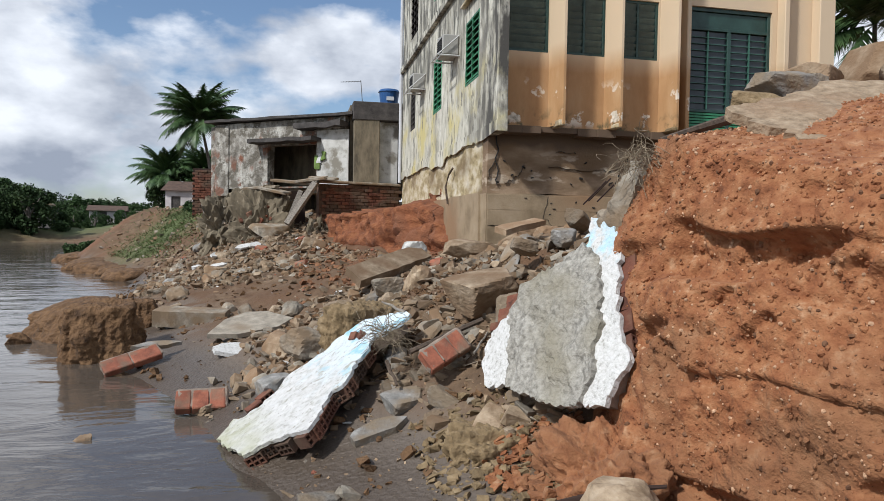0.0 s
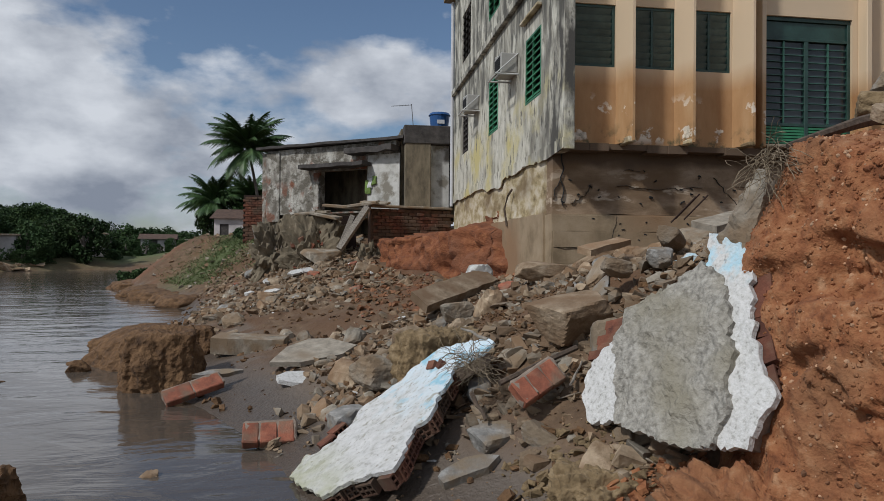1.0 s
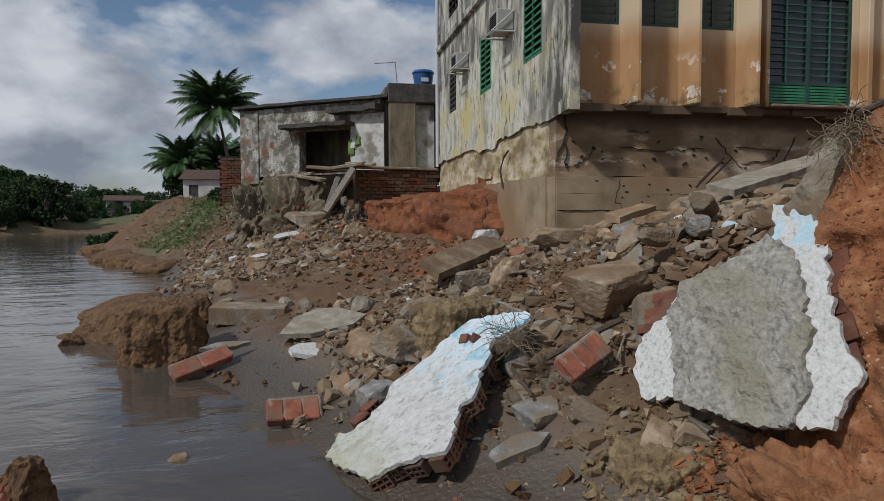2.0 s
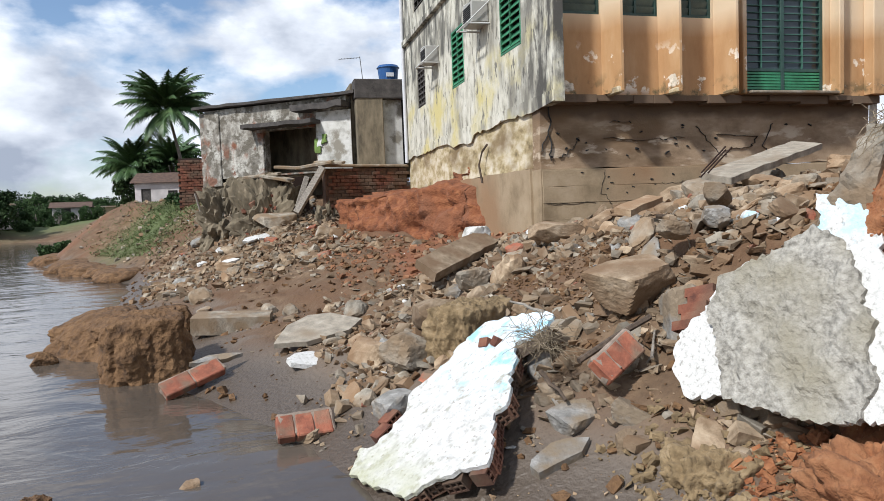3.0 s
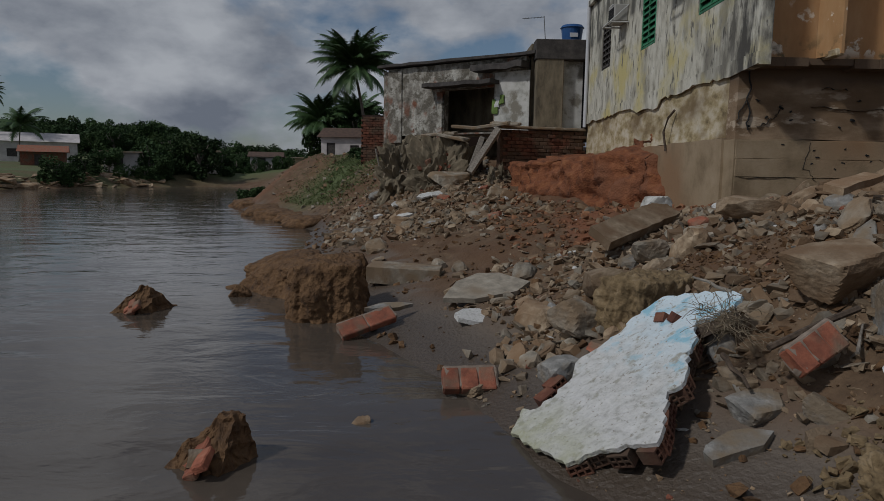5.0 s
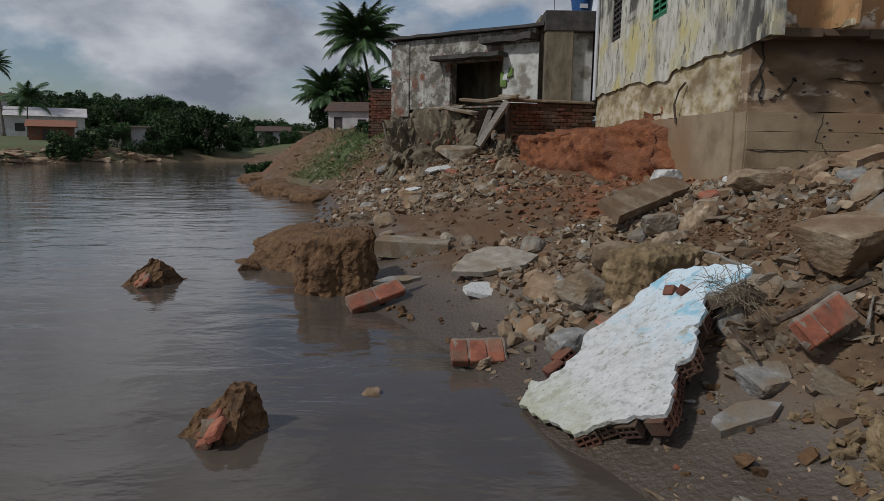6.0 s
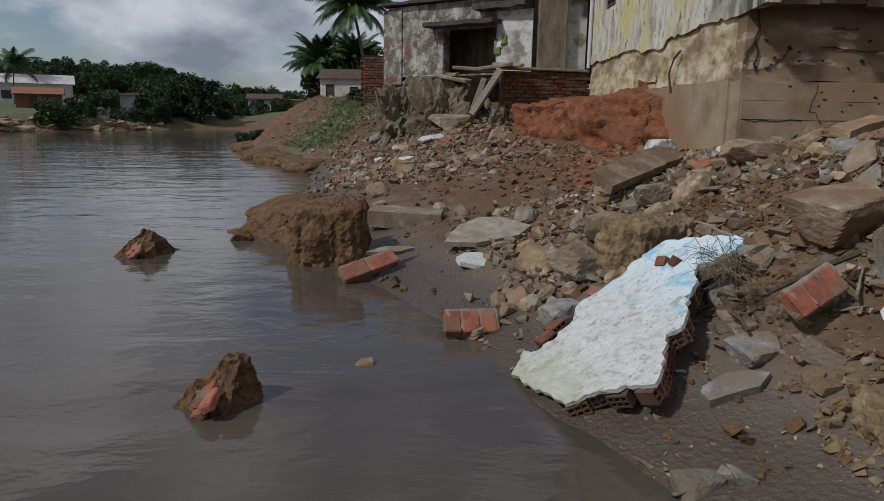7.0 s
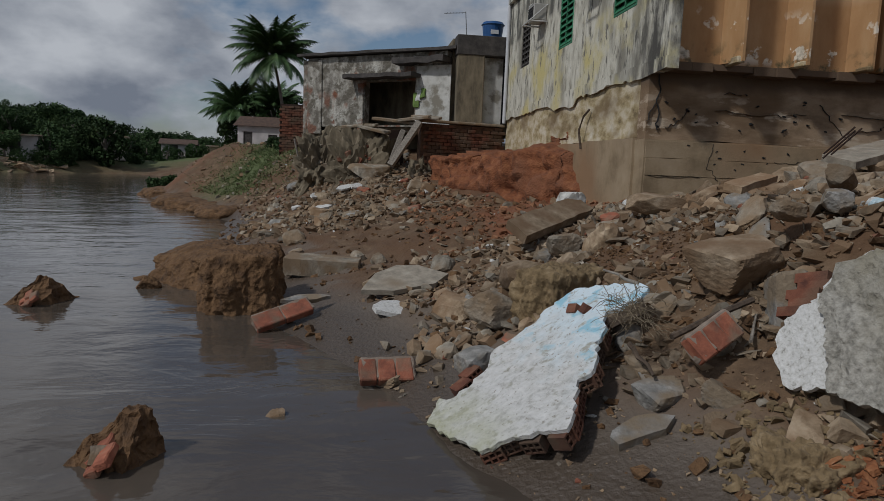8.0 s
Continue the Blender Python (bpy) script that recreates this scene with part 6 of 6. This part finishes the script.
def blocked(x, y):
    """Places where a wall or the earth bank already stands."""
    return (x > X0 - 0.12 and y > YP - 0.1) or (y < 5.3 and x > 2.1) or (x > 2.3 + (y - 4.6) * 1.5 and y < 8) or (y > 20.8 and x > 0.6) or (x > 1.0 + 2.0 * max(0.0, 18.8 - y) / 4.3 and y > 14.4)


rr = random.Random(77)
SHAPES = [hull(random.Random(200 + k), (1, rr.uniform(0.6, 0.9), rr.uniform(0.3, 0.7)), 14, 0.42) for k in range(10)]
SHAPES += [hull(random.Random(230 + k), (1, rr.uniform(0.55, 0.85), rr.uniform(0.12, 0.2)), 14, 0.35) for k in range(6)]
BIG = [boulder(200 + k, (1, rr.uniform(0.6, 0.9), rr.uniform(0.35, 0.7)), 3, 13, 0.012, 0.07) for k in range(10)] + [boulder(230 + k, (1, rr.uniform(0.55, 0.85), rr.uniform(0.14, 0.24)), 3, 8, 0.02, 0.03) for k in range(6)]
KINDS = ["concrete", "rubble_tan", "rubble_tan", "blue_stone", "rubble_tan", "concrete", "brick_red", "concrete", "rubble_tan", "white_wash", "concrete", "rubble_tan"]
LABELS = {"concrete": "angular chunk of broken grey concrete", "rubble_tan": "angular chunk of dusty tan masonry", "blue_stone": "bluish grey broken stone", "brick_red": "broken piece of red brick",
          "white_wash": "broken piece of white plaster"}
CHUNKS = {}
for k, bm in enumerate(BIG):
    for mm in LABELS:
        me = bpy.data.meshes.new("rubble_chunk")
        bm.to_mesh(me)
        me.materials.append(M[mm])
        CHUNKS[k, mm] = me


def slope_turn(x, y):
    e = 0.15
    dx = (ground_z(x + e, y) - ground_z(x - e, y)) / (2 * e)
    dy = (ground_z(x, y + e) - ground_z(x, y - e)) / (2 * e)
    return Vector((-dx, -dy, 1)).normalized().to_track_quat("Z", "Y").to_matrix().to_4x4()


made = 0
while made < 270:
    y = 5.2 + 19 * rr.random() ** 1.7
    x = rr.uniform(-4.5, 6.0)
    if blocked(x, y) or rr.random() > float(rubble_density(x, y)):
        continue
    mm = rr.choice(KINDS)
    if mm == "white_wash" and rr.random() < 0.55:
        mm = "rubble_tan"
    k = rr.randrange(len(SHAPES))
    s = rr.uniform(0.13, 0.27) + 0.26 * rr.random() ** 5
    if y > 13:
        s *= 1.35
    elif 7 < y < 10.8:
        s *= 1.15
    if mm in ("brick_red", "white_wash"):
        s *= 0.72
    ob = new("rubble_chunk", CHUNKS[k, mm])
    ob.matrix_world = Matrix.Translation((x, y, ground_z(x, y) + s * (0.10 if k < 10 else 0.03))) @ slope_turn(x, y) @ pose(0, 0, 0, rr.gauss(0, 16), rr.gauss(0, 16), rr.uniform(0, 360)) @ Matrix.Scale(s, 4)
    tagged(ob, LABELS[mm], "rubble", "chunks of rubble")
    made += 1

# small rubble and pebbles, one mesh for each material
RAW = []
for bm in SHAPES:
    bm.verts.ensure_lookup_table()
    bm.verts.index_update()
    RAW.append((np.array([v.co[:] for v in bm.verts]), [[v.index for v in f.verts] for f in bm.faces]))


def scatter(name, mm, count, low, high, label, seed, area=(-4.8, 6.2, 5.0, 30.0), even=0.0, lean=1.7, big=0.0):
    r = random.Random(seed)
    verts, faces, base, n, tries = [], [], 0, 0, 0
    while n < count and tries < count * 60:
        tries += 1
        y = area[2] + (area[3] - area[2]) * r.random() ** lean
        x = r.uniform(area[0], area[1])
        if x < float(shore(y)) + 0.05 or blocked(x, y) or r.random() > max(even if y > 8.0 or x > 0.6 or even > 0.3 else 0.06, float(rubble_density(x, y))):
            continue
        s = low + (high - low) * r.random() ** 2.2
        if y > 12:
            s *= min(1.2, 1.0 + 0.04 * (y - 12))
        k = r.randrange(len(RAW))
        co, fs = RAW[k]
        m = np.array((Matrix.Translation((x, y, ground_z(x, y) + s * (0.12 if k < 10 else 0.04))) @ pose(0, 0, 0, r.gauss(0, 22), r.gauss(0, 22), r.uniform(0, 360)) @ Matrix.Scale(s, 4)))
        verts.append(co @ m[:3, :3].T + m[:3, 3])
        faces += [[i + base for i in f] for f in fs]
        base += len(co)
        n += 1
    me = bpy.data.meshes.new(name)
    me.from_pydata(np.concatenate(verts).tolist(), [], faces)
    me.materials.append(M[mm])
    return tagged(new(name, me), label, "rubble", kind="stuff")


scatter("small_rubble", "rubble_tan", 6200, 0.03, 0.22, "small broken pieces of tan masonry strewn over the bank", 1)
scatter("small_rubble", "concrete", 4400, 0.03, 0.21, "small broken pieces of grey concrete strewn over the bank", 2)
scatter("small_rubble", "rubble_tan", 1700, 0.03, 0.16, "small broken pieces of tan masonry on the heap by the plinth", 21, (1.6, 6.0, 6.0, 11.6), 0.5, 1.0)
scatter("small_rubble", "concrete", 1100, 0.03, 0.15, "small broken pieces of grey concrete on the heap by the plinth", 22, (1.6, 6.0, 6.0, 11.6), 0.5, 1.0)
scatter("small_rubble", "rubble_tan", 900, 0.02, 0.10, "crumbs of masonry between the larger pieces", 23, (-0.5, 2.0, 5.8, 10.8), 0.0, 1.0)
scatter("small_rubble", "blue_stone", 450, 0.03, 0.16, "small bluish grey stones strewn over the bank", 3)
scatter("small_rubble", "brick_red", 380, 0.03, 0.12, "small bits of red brick strewn over the bank", 4)
scatter("small_rubble", "white_wash", 300, 0.03, 0.13, "small bits of white plaster strewn over the bank", 5)
scatter("small_rubble", "mud_lump", 3600, 0.02, 0.15, "brown clods of earth strewn over the bank", 6, even=0.25)
scatter("small_rubble", "clod_red", 1100, 0.02, 0.15, "red clods of earth below the building", 7, (0.2, 3.3, 11.0, 20.0), 0.6, 1.0)
scatter("small_rubble", "rubble_tan", 500, 0.012, 0.05, "pebbles on the silt", 8, (-0.5, 2.2, 4.2, 8.0), 0.35, 1.0)

scatter("small_rubble", "yellow_dirt", 700, 0.02, 0.11, "yellowish clods below the leaning wall piece", 9, (1.05, 2.1, 3.6, 5.7), 0.9, 1.0)
scatter("small_rubble", "red_earth", 500, 0.02, 0.12, "red clods at the foot of the bank", 10, (1.4, 2.1, 2.6, 5.0), 0.9, 1.0)
scatter("small_rubble", "rubble_tan", 260, 0.04, 0.24, "broken pieces strewn over the spit", 13, (-11.5, -3.0, 25.5, 42.0), 0.10, 1.0)
scatter("small_rubble", "concrete", 160, 0.04, 0.24, "grey broken pieces strewn over the spit", 14, (-11.5, -3.0, 25.5, 42.0), 0.10, 1.0)
scatter("gravel", "mud_lump", 2600, 0.012, 0.06, "dark gravelly soil among the rubble", 15, (0.9, 2.5, 6.9, 8.8), 1.0, 1.0)
# stones and clods set in the face of the earth bank
ROUND = []
for k in range(8):
    bm = bmesh.new()
    bmesh.ops.create_icosphere(bm, subdivisions=1, radius=0.5)
    for v in bm.verts:
        v.co *= 1 + 0.45 * noise.noise(v.co * 2.3 + Vector((k * 3.1, k, 0)))
        v.co.z *= 0.75
    bm.verts.index_update()
    ROUND.append((np.array([v.co[:] for v in bm.verts]), [[v.index for v in f.verts] for f in bm.faces]))
    bm.free()
bank = bpy.data.objects["earth_bank"].data
polys = [p for p in bank.polygons if 0.8 < p.center.y < 5.3 and p.center.x < 4.4]
for mm, count, low, high, power, label, seed in (("bank_pebble", 4200, 0.005, 0.030, 3.8, "small pale stones set in the red earth", 12), ("red_earth", 12000, 0.006, 0.042, 3.4, "red clods crumbling from the bank", 13),
                                                 ("clod_red", 1500, 0.006, 0.036, 3.4, "brown clods set in the red earth", 14)):
    r = random.Random(seed)
    verts, faces, base = [], [], 0
    for _ in range(count):
        p = r.choice(polys)
        s = low + (high - low) * r.random() ** power
        co, fs = r.choice(ROUND)
        m = np.array(Matrix.Translation(p.center) @ pose(0, 0, 0, r.uniform(0, 360), r.uniform(0, 360), r.uniform(0, 360)) @ Matrix.Scale(s, 4))
        verts.append(co @ m[:3, :3].T + m[:3, 3])
        faces += [[i + base for i in f] for f in fs]
        base += len(co)
    me = bpy.data.meshes.new("bank_stones")
    me.from_pydata(np.concatenate(verts).tolist(), [], faces)
    me.materials.append(M[mm])
    tagged(new("bank_stones", me), label, "stones", kind="stuff")


# ---- plants ----
def palm_crown(fronds, length, seed, droop=1.0):
    """Arching fronds, each a rib with two rows of narrow hanging leaflets."""
    r = random.Random(seed)
    verts, faces = [], []
    for k in range(fronds):
        az = 6.283 * k * 0.382 + r.uniform(-0.2, 0.2)
        el = -0.5 + 1.95 * r.random() ** 0.6
        ln = length * r.uniform(0.8, 1.1)
        out = Vector((math.cos(az), math.sin(az), 0))
        p, ang, n = Vector((0, 0, 0)), el, 16
        side_ = Vector((-out.y, out.x, 0))
        last = p
        for i in range(n):
            t = i / n
            ang -= droop * r.uniform(0.05, 0.10) * (0.5 + 1.1 * t)
            d = out * math.cos(ang) + Vector((0, 0, math.sin(ang)))
            p = last + d * ln / n
            w = ln * 0.012 * (1 - t * 0.8)
            b = len(verts)
            verts += [last - side_ * w, last + side_ * w, p + side_ * w * 0.9, p - side_ * w * 0.9]
            faces.append((b, b + 1, b + 2, b + 3))
            if t > 0.08:
                leaf = ln * 0.26 * math.sin(math.pi * min(1, 0.18 + t * 0.86)) * r.uniform(0.85, 1.1)
                for sgn in (-1, 1):
                    for q in (0.1, 0.3, 0.5, 0.7, 0.9):
                        c = last.lerp(p, q)
                        tip = c + side_ * sgn * leaf * 0.72 + d * leaf * 0.45 + Vector((0, 0, -leaf * r.uniform(0.35, 0.75)))
                        b = len(verts)
                        wv = d * ln * 0.013
                        verts += [c - wv, c + wv, tip]
                        faces.append((b, b + 1, b + 2))
            last = p
    me = bpy.data.meshes.new("crown")
    me.from_pydata([v[:] for v in verts], [], faces)
    me.materials.append(M["frond"])
    return me


def palm(at, tall, lean, length, fronds, seed, label, tilt=(0, 0)):
    th = tagged(empty("palm_tree"), label, "palm tree", "palm trees")
    th.matrix_world = pose(*at)
    bm = bmesh.new()
    n = 14
    path = [(lean[0] * (i / n) ** 1.6, lean[1] * (i / n) ** 1.6, tall * i / n) for i in range(n + 1)]
    tube(bm, path, [0.17 * tall / 8 * (1 - 0.45 * i / n) + 0.05 * (i == 0) for i in range(n + 1)], 9)
    part("trunk", bm, M["trunk"], th, smooth=True)
    ob = new("crown", palm_crown(fronds, length, seed))
    ob.parent = th
    ob.matrix_local = pose(*path[-1], tilt[0], tilt[1], 0)
    return th


def leafy(seed, size, leaves, leaf):
    """A crown of many small leaf clumps round several centres, uneven and with gaps."""
    r = random.Random(seed)
    cents = [(Vector((r.uniform(-0.5, 0.5) * size[0], r.uniform(-0.5, 0.5) * size[1], r.uniform(0.1, 1.0) * size[2])), r.uniform(0.12, 0.32)) for _ in range(15)]
    verts, faces = [], []
    for _ in range(leaves):
        c, rad = r.choice(cents)
        d = Vector((r.gauss(0, 1), r.gauss(0, 1), r.gauss(0, 1))).normalized()
        p = c + Vector((d.x * size[0], d.y * size[1], d.z * size[2])) * rad * r.uniform(0.6, 1.05)
        a = Vector((r.gauss(0, 1), r.gauss(0, 1), r.gauss(0, 1))).normalized() * leaf * r.uniform(0.6, 1.4)
        b = a.cross(Vector((r.gauss(0, 1), r.gauss(0, 1), r.gauss(0, 1)))).normalized() * leaf * r.uniform(0.4, 0.9)
        k = len(verts)
        verts += [p - a, p + b, p + a, p - b]
        faces.append((k, k + 1, k + 2, k + 3))
    me = bpy.data.meshes.new("crown")
    me.from_pydata([v[:] for v in verts], [], faces)
    me.materials.append(M["leaf"])
    return me


def tree(at, size, crown, label, group="trees on the far bank"):
    th = tagged(empty("tree"), label, "tree", group)
    th.matrix_world = pose(*at)
    bm = bmesh.new()
    tube(bm, [(0, 0, -0.4), (0.1, 0, size[2] * 0.25), (0.0, 0.15, size[2] * 0.6)], [0.22, 0.17, 0.08], 7)
    for a in (0.5, 2.6, 4.4):
        tube(bm, [(0.08, 0, size[2] * 0.25), (math.cos(a) * size[0] * 0.25, math.sin(a) * size[1] * 0.25, size[2] * 0.6)], [0.1, 0.04], 5)
    part("trunk", bm, M["trunk"], th)
    ob = new("crown", crown)
    ob.parent = th
    return th


palm((-6.9, 62, 2.6), 8.3, (-1.3, 0.5), 4.4, 64, 1, "tall coconut palm behind the ruined house", (0, 0))
palm((-12.4, 74, 2.7), 4.4, (-0.6, 0), 4.0, 60, 2, "lower coconut palm beside the white house")
palm((-9.6, 74, 2.7), 4.6, (0.4, 0), 3.8, 56, 3, "lower coconut palm behind the white house")
palm((-61.0, 96.5, 2.4), 9.6, (-0.6, 0), 3.0, 26, 4, "tall thin coconut palm on the far bank")
palm((-52.4, 87.6, 2.4), 4.6, (0.3, 0), 3.6, 26, 5, "low coconut palm on the far bank")
palm((-16.0, 150, 9.0), 6.5, (0.4, 0), 2.8, 22, 6, "distant palm on the green hill")
palm((-21.0, 112, 4.5), 4.5, (0.4, 0), 3.4, 22, 7, "palm among trees on the far bank")
palm((-15.0, 118, 4.5), 4.6, (0.2, 0), 3.2, 22, 8, "palm among trees on the far bank")
palm((20.6, 22, 3.0), 6.6, (0, 0), 4.2, 44, 9, "coconut palm behind the building")

crowns = [leafy(300 + k, (3.6, 3.4, 3.4), 3600, 0.15) for k in range(5)]
tr = random.Random(5)
proto = [tree((-28.0, 80.5, 1.8), (4, 4, 5), c, "dark leafy tree on the far river bank") for c in crowns]
for k, (x, y, z, s) in enumerate(((-28.0, 80.5, 1.0, 1.25), (-29.8, 82.5, 1.0, 1.0), (-31.5, 79, 1.0, 0.7), (-34.5, 73, 1.0, 0.7), (-24.0, 90, 1.0, 0.6))):
    proto[k].matrix_world = pose(x, y, z, 0, 0, 70 * k) @ Matrix.Scale(s, 4)
HOUSES = [(-71, 105), (-57, 100), (-47.6, 84.5), (-34.5, 76.0), (-30.0, 86), (-24.0, 96), (-19.0, 97)]
for k in range(262):
    # woods on the hill, a thick row along the water, lower trees by the green hill
    zone = 0 if k < 150 else 1 if k < 205 else 2
    x = tr.uniform(-36, -27.5)
    y = float(np.interp(x, *np.array(FAR_SHORE).T)) + 3.0 + 10 * tr.random()
    if zone == 0:
        y = tr.uniform(125, 215)
        x = -y * tr.uniform(0.33, 0.85)
    low = zone == 2
    if low:
        y = tr.uniform(100, 138)
        x = -y * tr.uniform(0.10, 0.34)
    if zone and any(abs(x - hx - (hy - y) * 0.3) < 2.4 and hy - 16 < y < hy + 3 for hx, hy in HOUSES):
        continue
    s = (tr.uniform(1.0, 1.6), 0.40 + 0.65 * tr.random() ** 2, 1.0)[zone]
    s = (tr.uniform(0.75, 1.2) if x < -0.22 * y else tr.uniform(0.5, 0.9)) if low else s
    b = s / proto[k % 5].scale.x
    copy_thing(proto[k % 5], pose(x, y, ground_z(x, y) - (0.3, 0.8, 0.5)[zone] * s, 0, 0, tr.uniform(0, 360)) @ Matrix.Diagonal((b * tr.uniform(0.9, 1.3), b, b * tr.uniform(0.8, 1.05), 1)))
for x, y, s in ((-26.8, 91.5, 0.6), (-25.6, 91.0, 0.42), (-22.8, 92.5, 0.5), (-21.2, 93.0, 0.62), (-20.0, 92.5, 0.4), (-17.6, 94.0, 0.55), (-16.0, 95.0, 0.6), (-14.2, 95.0, 0.5), (-6.0, 71, 1.3), (-9.0, 73, 1.4), (-12.5, 74, 1.0), (-5.0, 66, 0.9)):
    copy_thing(proto[2], pose(x, y, ground_z(x, y) - 0.3, 0, 0, 40 * x) @ Matrix.Scale(s / proto[2].scale.x, 4))

# grass and weeds on the mound and bushes at the spit
r = random.Random(15)
verts, faces = [], []
for _ in range(15000):
    x, y = r.gauss(-5.0, 1.7), r.gauss(31.5, 3.6)
    if x < float(shore(y)) + 1.2 or y > 42 or y < 25.2 or (x > -2.9):
        continue
    z = ground_z(x, y)
    h = r.uniform(0.03, 0.11)
    a = r.uniform(0, 6.28)
    w = Vector((math.cos(a), math.sin(a), 0)) * 0.022
    k = len(verts)
    p = Vector((x, y, z))
    verts += [p - w, p + w, p + Vector((r.uniform(-0.15, 0.15), r.uniform(-0.15, 0.15), h))]
    faces.append((k, k + 1, k + 2))
me = bpy.data.meshes.new("grass")
me.from_pydata([v[:] for v in verts], [], faces)
me.materials.append(M["grass"])
tagged(new("grass", me), "patchy green grass and weeds on the mound", "grass", kind="stuff")
bush = leafy(400, (1.0, 1.0, 0.8), 900, 0.09)
for x, y, s in ((-11.8, 41.5, 1.0), (-11.2, 42.0, 0.8), (-4.0, 31.0, 0.6), (-4.8, 35.0, 0.6)):
    ob = new("bush", bush)
    ob.matrix_world = pose(x, y, ground_z(x, y) - 0.1, 0, 0, 90 * x) @ Matrix.Scale(s, 4)
    tagged(ob, "small green bush on the river bank", "bush", "bushes on the spit")


# ---- houses ----
def house(at, size, turn, wall_m, roof_m, label, openings, flat=False, rise=0.7):
    th = tagged(empty("house"), label, "house", "houses")
    th.matrix_world = pose(*at, 0, 0, turn)
    w, d, h = size
    wall_with_holes("wall", (-w / 2, -d / 2, 0), (1, 0, 0), openings, w, -0.6, h, 0.2, M[wall_m], th, (0, 1, 0))
    for lo, hi in (((-w / 2, -d / 2 + 0.203, -0.6), (-w / 2 + 0.2, d / 2, h)), ((w / 2 - 0.2, -d / 2 + 0.203, -0.6), (w / 2, d / 2, h)), ((-w / 2 + 0.203, d / 2 - 0.2, -0.6), (w / 2 - 0.203, d / 2, h))):
        part("wall", boxed((lo, hi)), M[wall_m], th)
    for a, b, c, e in openings:
        part("door" if c < 0.2 else "window", boxed(((a - w / 2, -d / 2 + 0.08, c), (b - w / 2, -d / 2 + 0.14, e))), M["roof_edge"], th)
    bm = bmesh.new()
    o = 0.35
    if flat:
        box(bm, (-w / 2 - o, -d / 2 - o, h + 0.003), (w / 2 + o, d / 2 + o, h + 0.16))
    else:
        v = [bm.verts.new(c) for c in ((-w / 2 - o, -d / 2 - o, h + 0.0), (w / 2 + o, -d / 2 - o, h), (w / 2 + o, d / 2 + o, h), (-w / 2 - o, d / 2 + o, h), (-w / 2 - o, 0, h + rise), (w / 2 + o, 0, h + rise))]
        for f in ((0, 1, 5, 4), (2, 3, 4, 5), (0, 4, 3), (1, 2, 5), (0, 3, 2, 1)):
            bm.faces.new([v[i] for i in f])
    part("roof", bm, M[roof_m], th)
    return th


house((-8.3, 68, 2.75), (6.2, 5, 2.3), -4, "house_white", "roof_tile", "small white house with a dark tiled roof", [(0.5, 1.3, 0.0, 1.8), (2.7, 3.5, 0.5, 1.6), (4.9, 5.6, 0.6, 1.5)], rise=1.0)
house((-71, 105, 2.6), (9, 7, 5.2), 34, "house_white", "roof_tile", "two-storey white house on the far bank", [(1.0, 2.2, 0.7, 1.9), (4.0, 5.4, 0.7, 1.9), (1.0, 2.2, 3.3, 4.5), (4.0, 5.4, 3.3, 4.5), (6.6, 7.8, 3.3, 4.5)], rise=1.2)
house((-57, 100, 2.4), (9.5, 5, 2.9), 28, "house_white", "house_white", "long white house with a pale roof on the far bank", [(1.0, 2.2, 0.8, 1.9), (6.0, 7.2, 0.8, 1.9)], rise=1.3)
house((-47.6, 84.5, 1.7), (4.6, 4, 1.9), 26, "brick_old", "brick_red", "brick house with a red tiled roof on the far bank", [(1.4, 2.3, 0.0, 1.6)], rise=0.8)
house((-34.5, 76.0, 1.6), (3.4, 3.5, 1.9), 20, "house_white", "concrete", "small white house behind trees on the far bank", [(1.0, 1.9, 0.0, 1.8)], True)
house((-30.0, 86, 2.0), (4.8, 4, 2.0), 15, "house_white", "concrete", "white house between trees on the far bank", [(1.0, 2.0, 0.8, 1.8), (3.5, 4.5, 0.8, 1.8)], True)
house((-24.0, 96, 1.7), (4.0, 4, 2.0), 10, "house_white", "roof_tile", "low white house between trees on the far bank", [(1.0, 2.0, 0.0, 1.9)])
house((-19.0, 97, 1.6), (4, 4, 2.0), 5, "cream", "concrete", "low cream house between trees on the far bank", [(2.0, 3.0, 0.0, 1.9)], True)

# broken slabs and boulders washed up along the far shore
r = random.Random(44)
verts, faces, base = [], [], 0
for _ in range(520):
    x = r.uniform(-58, -30)
    inland = 0.3 + 6.5 * r.random() ** 1.5
    y = float(np.interp(x, *np.array(FAR_SHORE).T)) + inland
    s = 0.35 + 1.3 * r.random() ** 2.5
    co, fs = r.choice(RAW)
    m = np.array(Matrix.Translation((x, y, ground_z(x, y) + 0.08 * s)) @ pose(0, 0, 0, r.gauss(0, 9), r.gauss(0, 9), r.uniform(0, 360)) @ Matrix.Diagonal((s * 1.3, s, s * 0.6, 1)))
    verts.append(co @ m[:3, :3].T + m[:3, 3])
    faces += [[i + base for i in f] for f in fs]
    base += len(co)
me = bpy.data.meshes.new("shore_debris")
me.from_pydata(np.concatenate(verts).tolist(), [], faces)
me.materials.append(M["rubble_tan"])
tagged(new("shore_debris", me), "pale broken slabs and stones along the far shore", "rubble", kind="stuff")
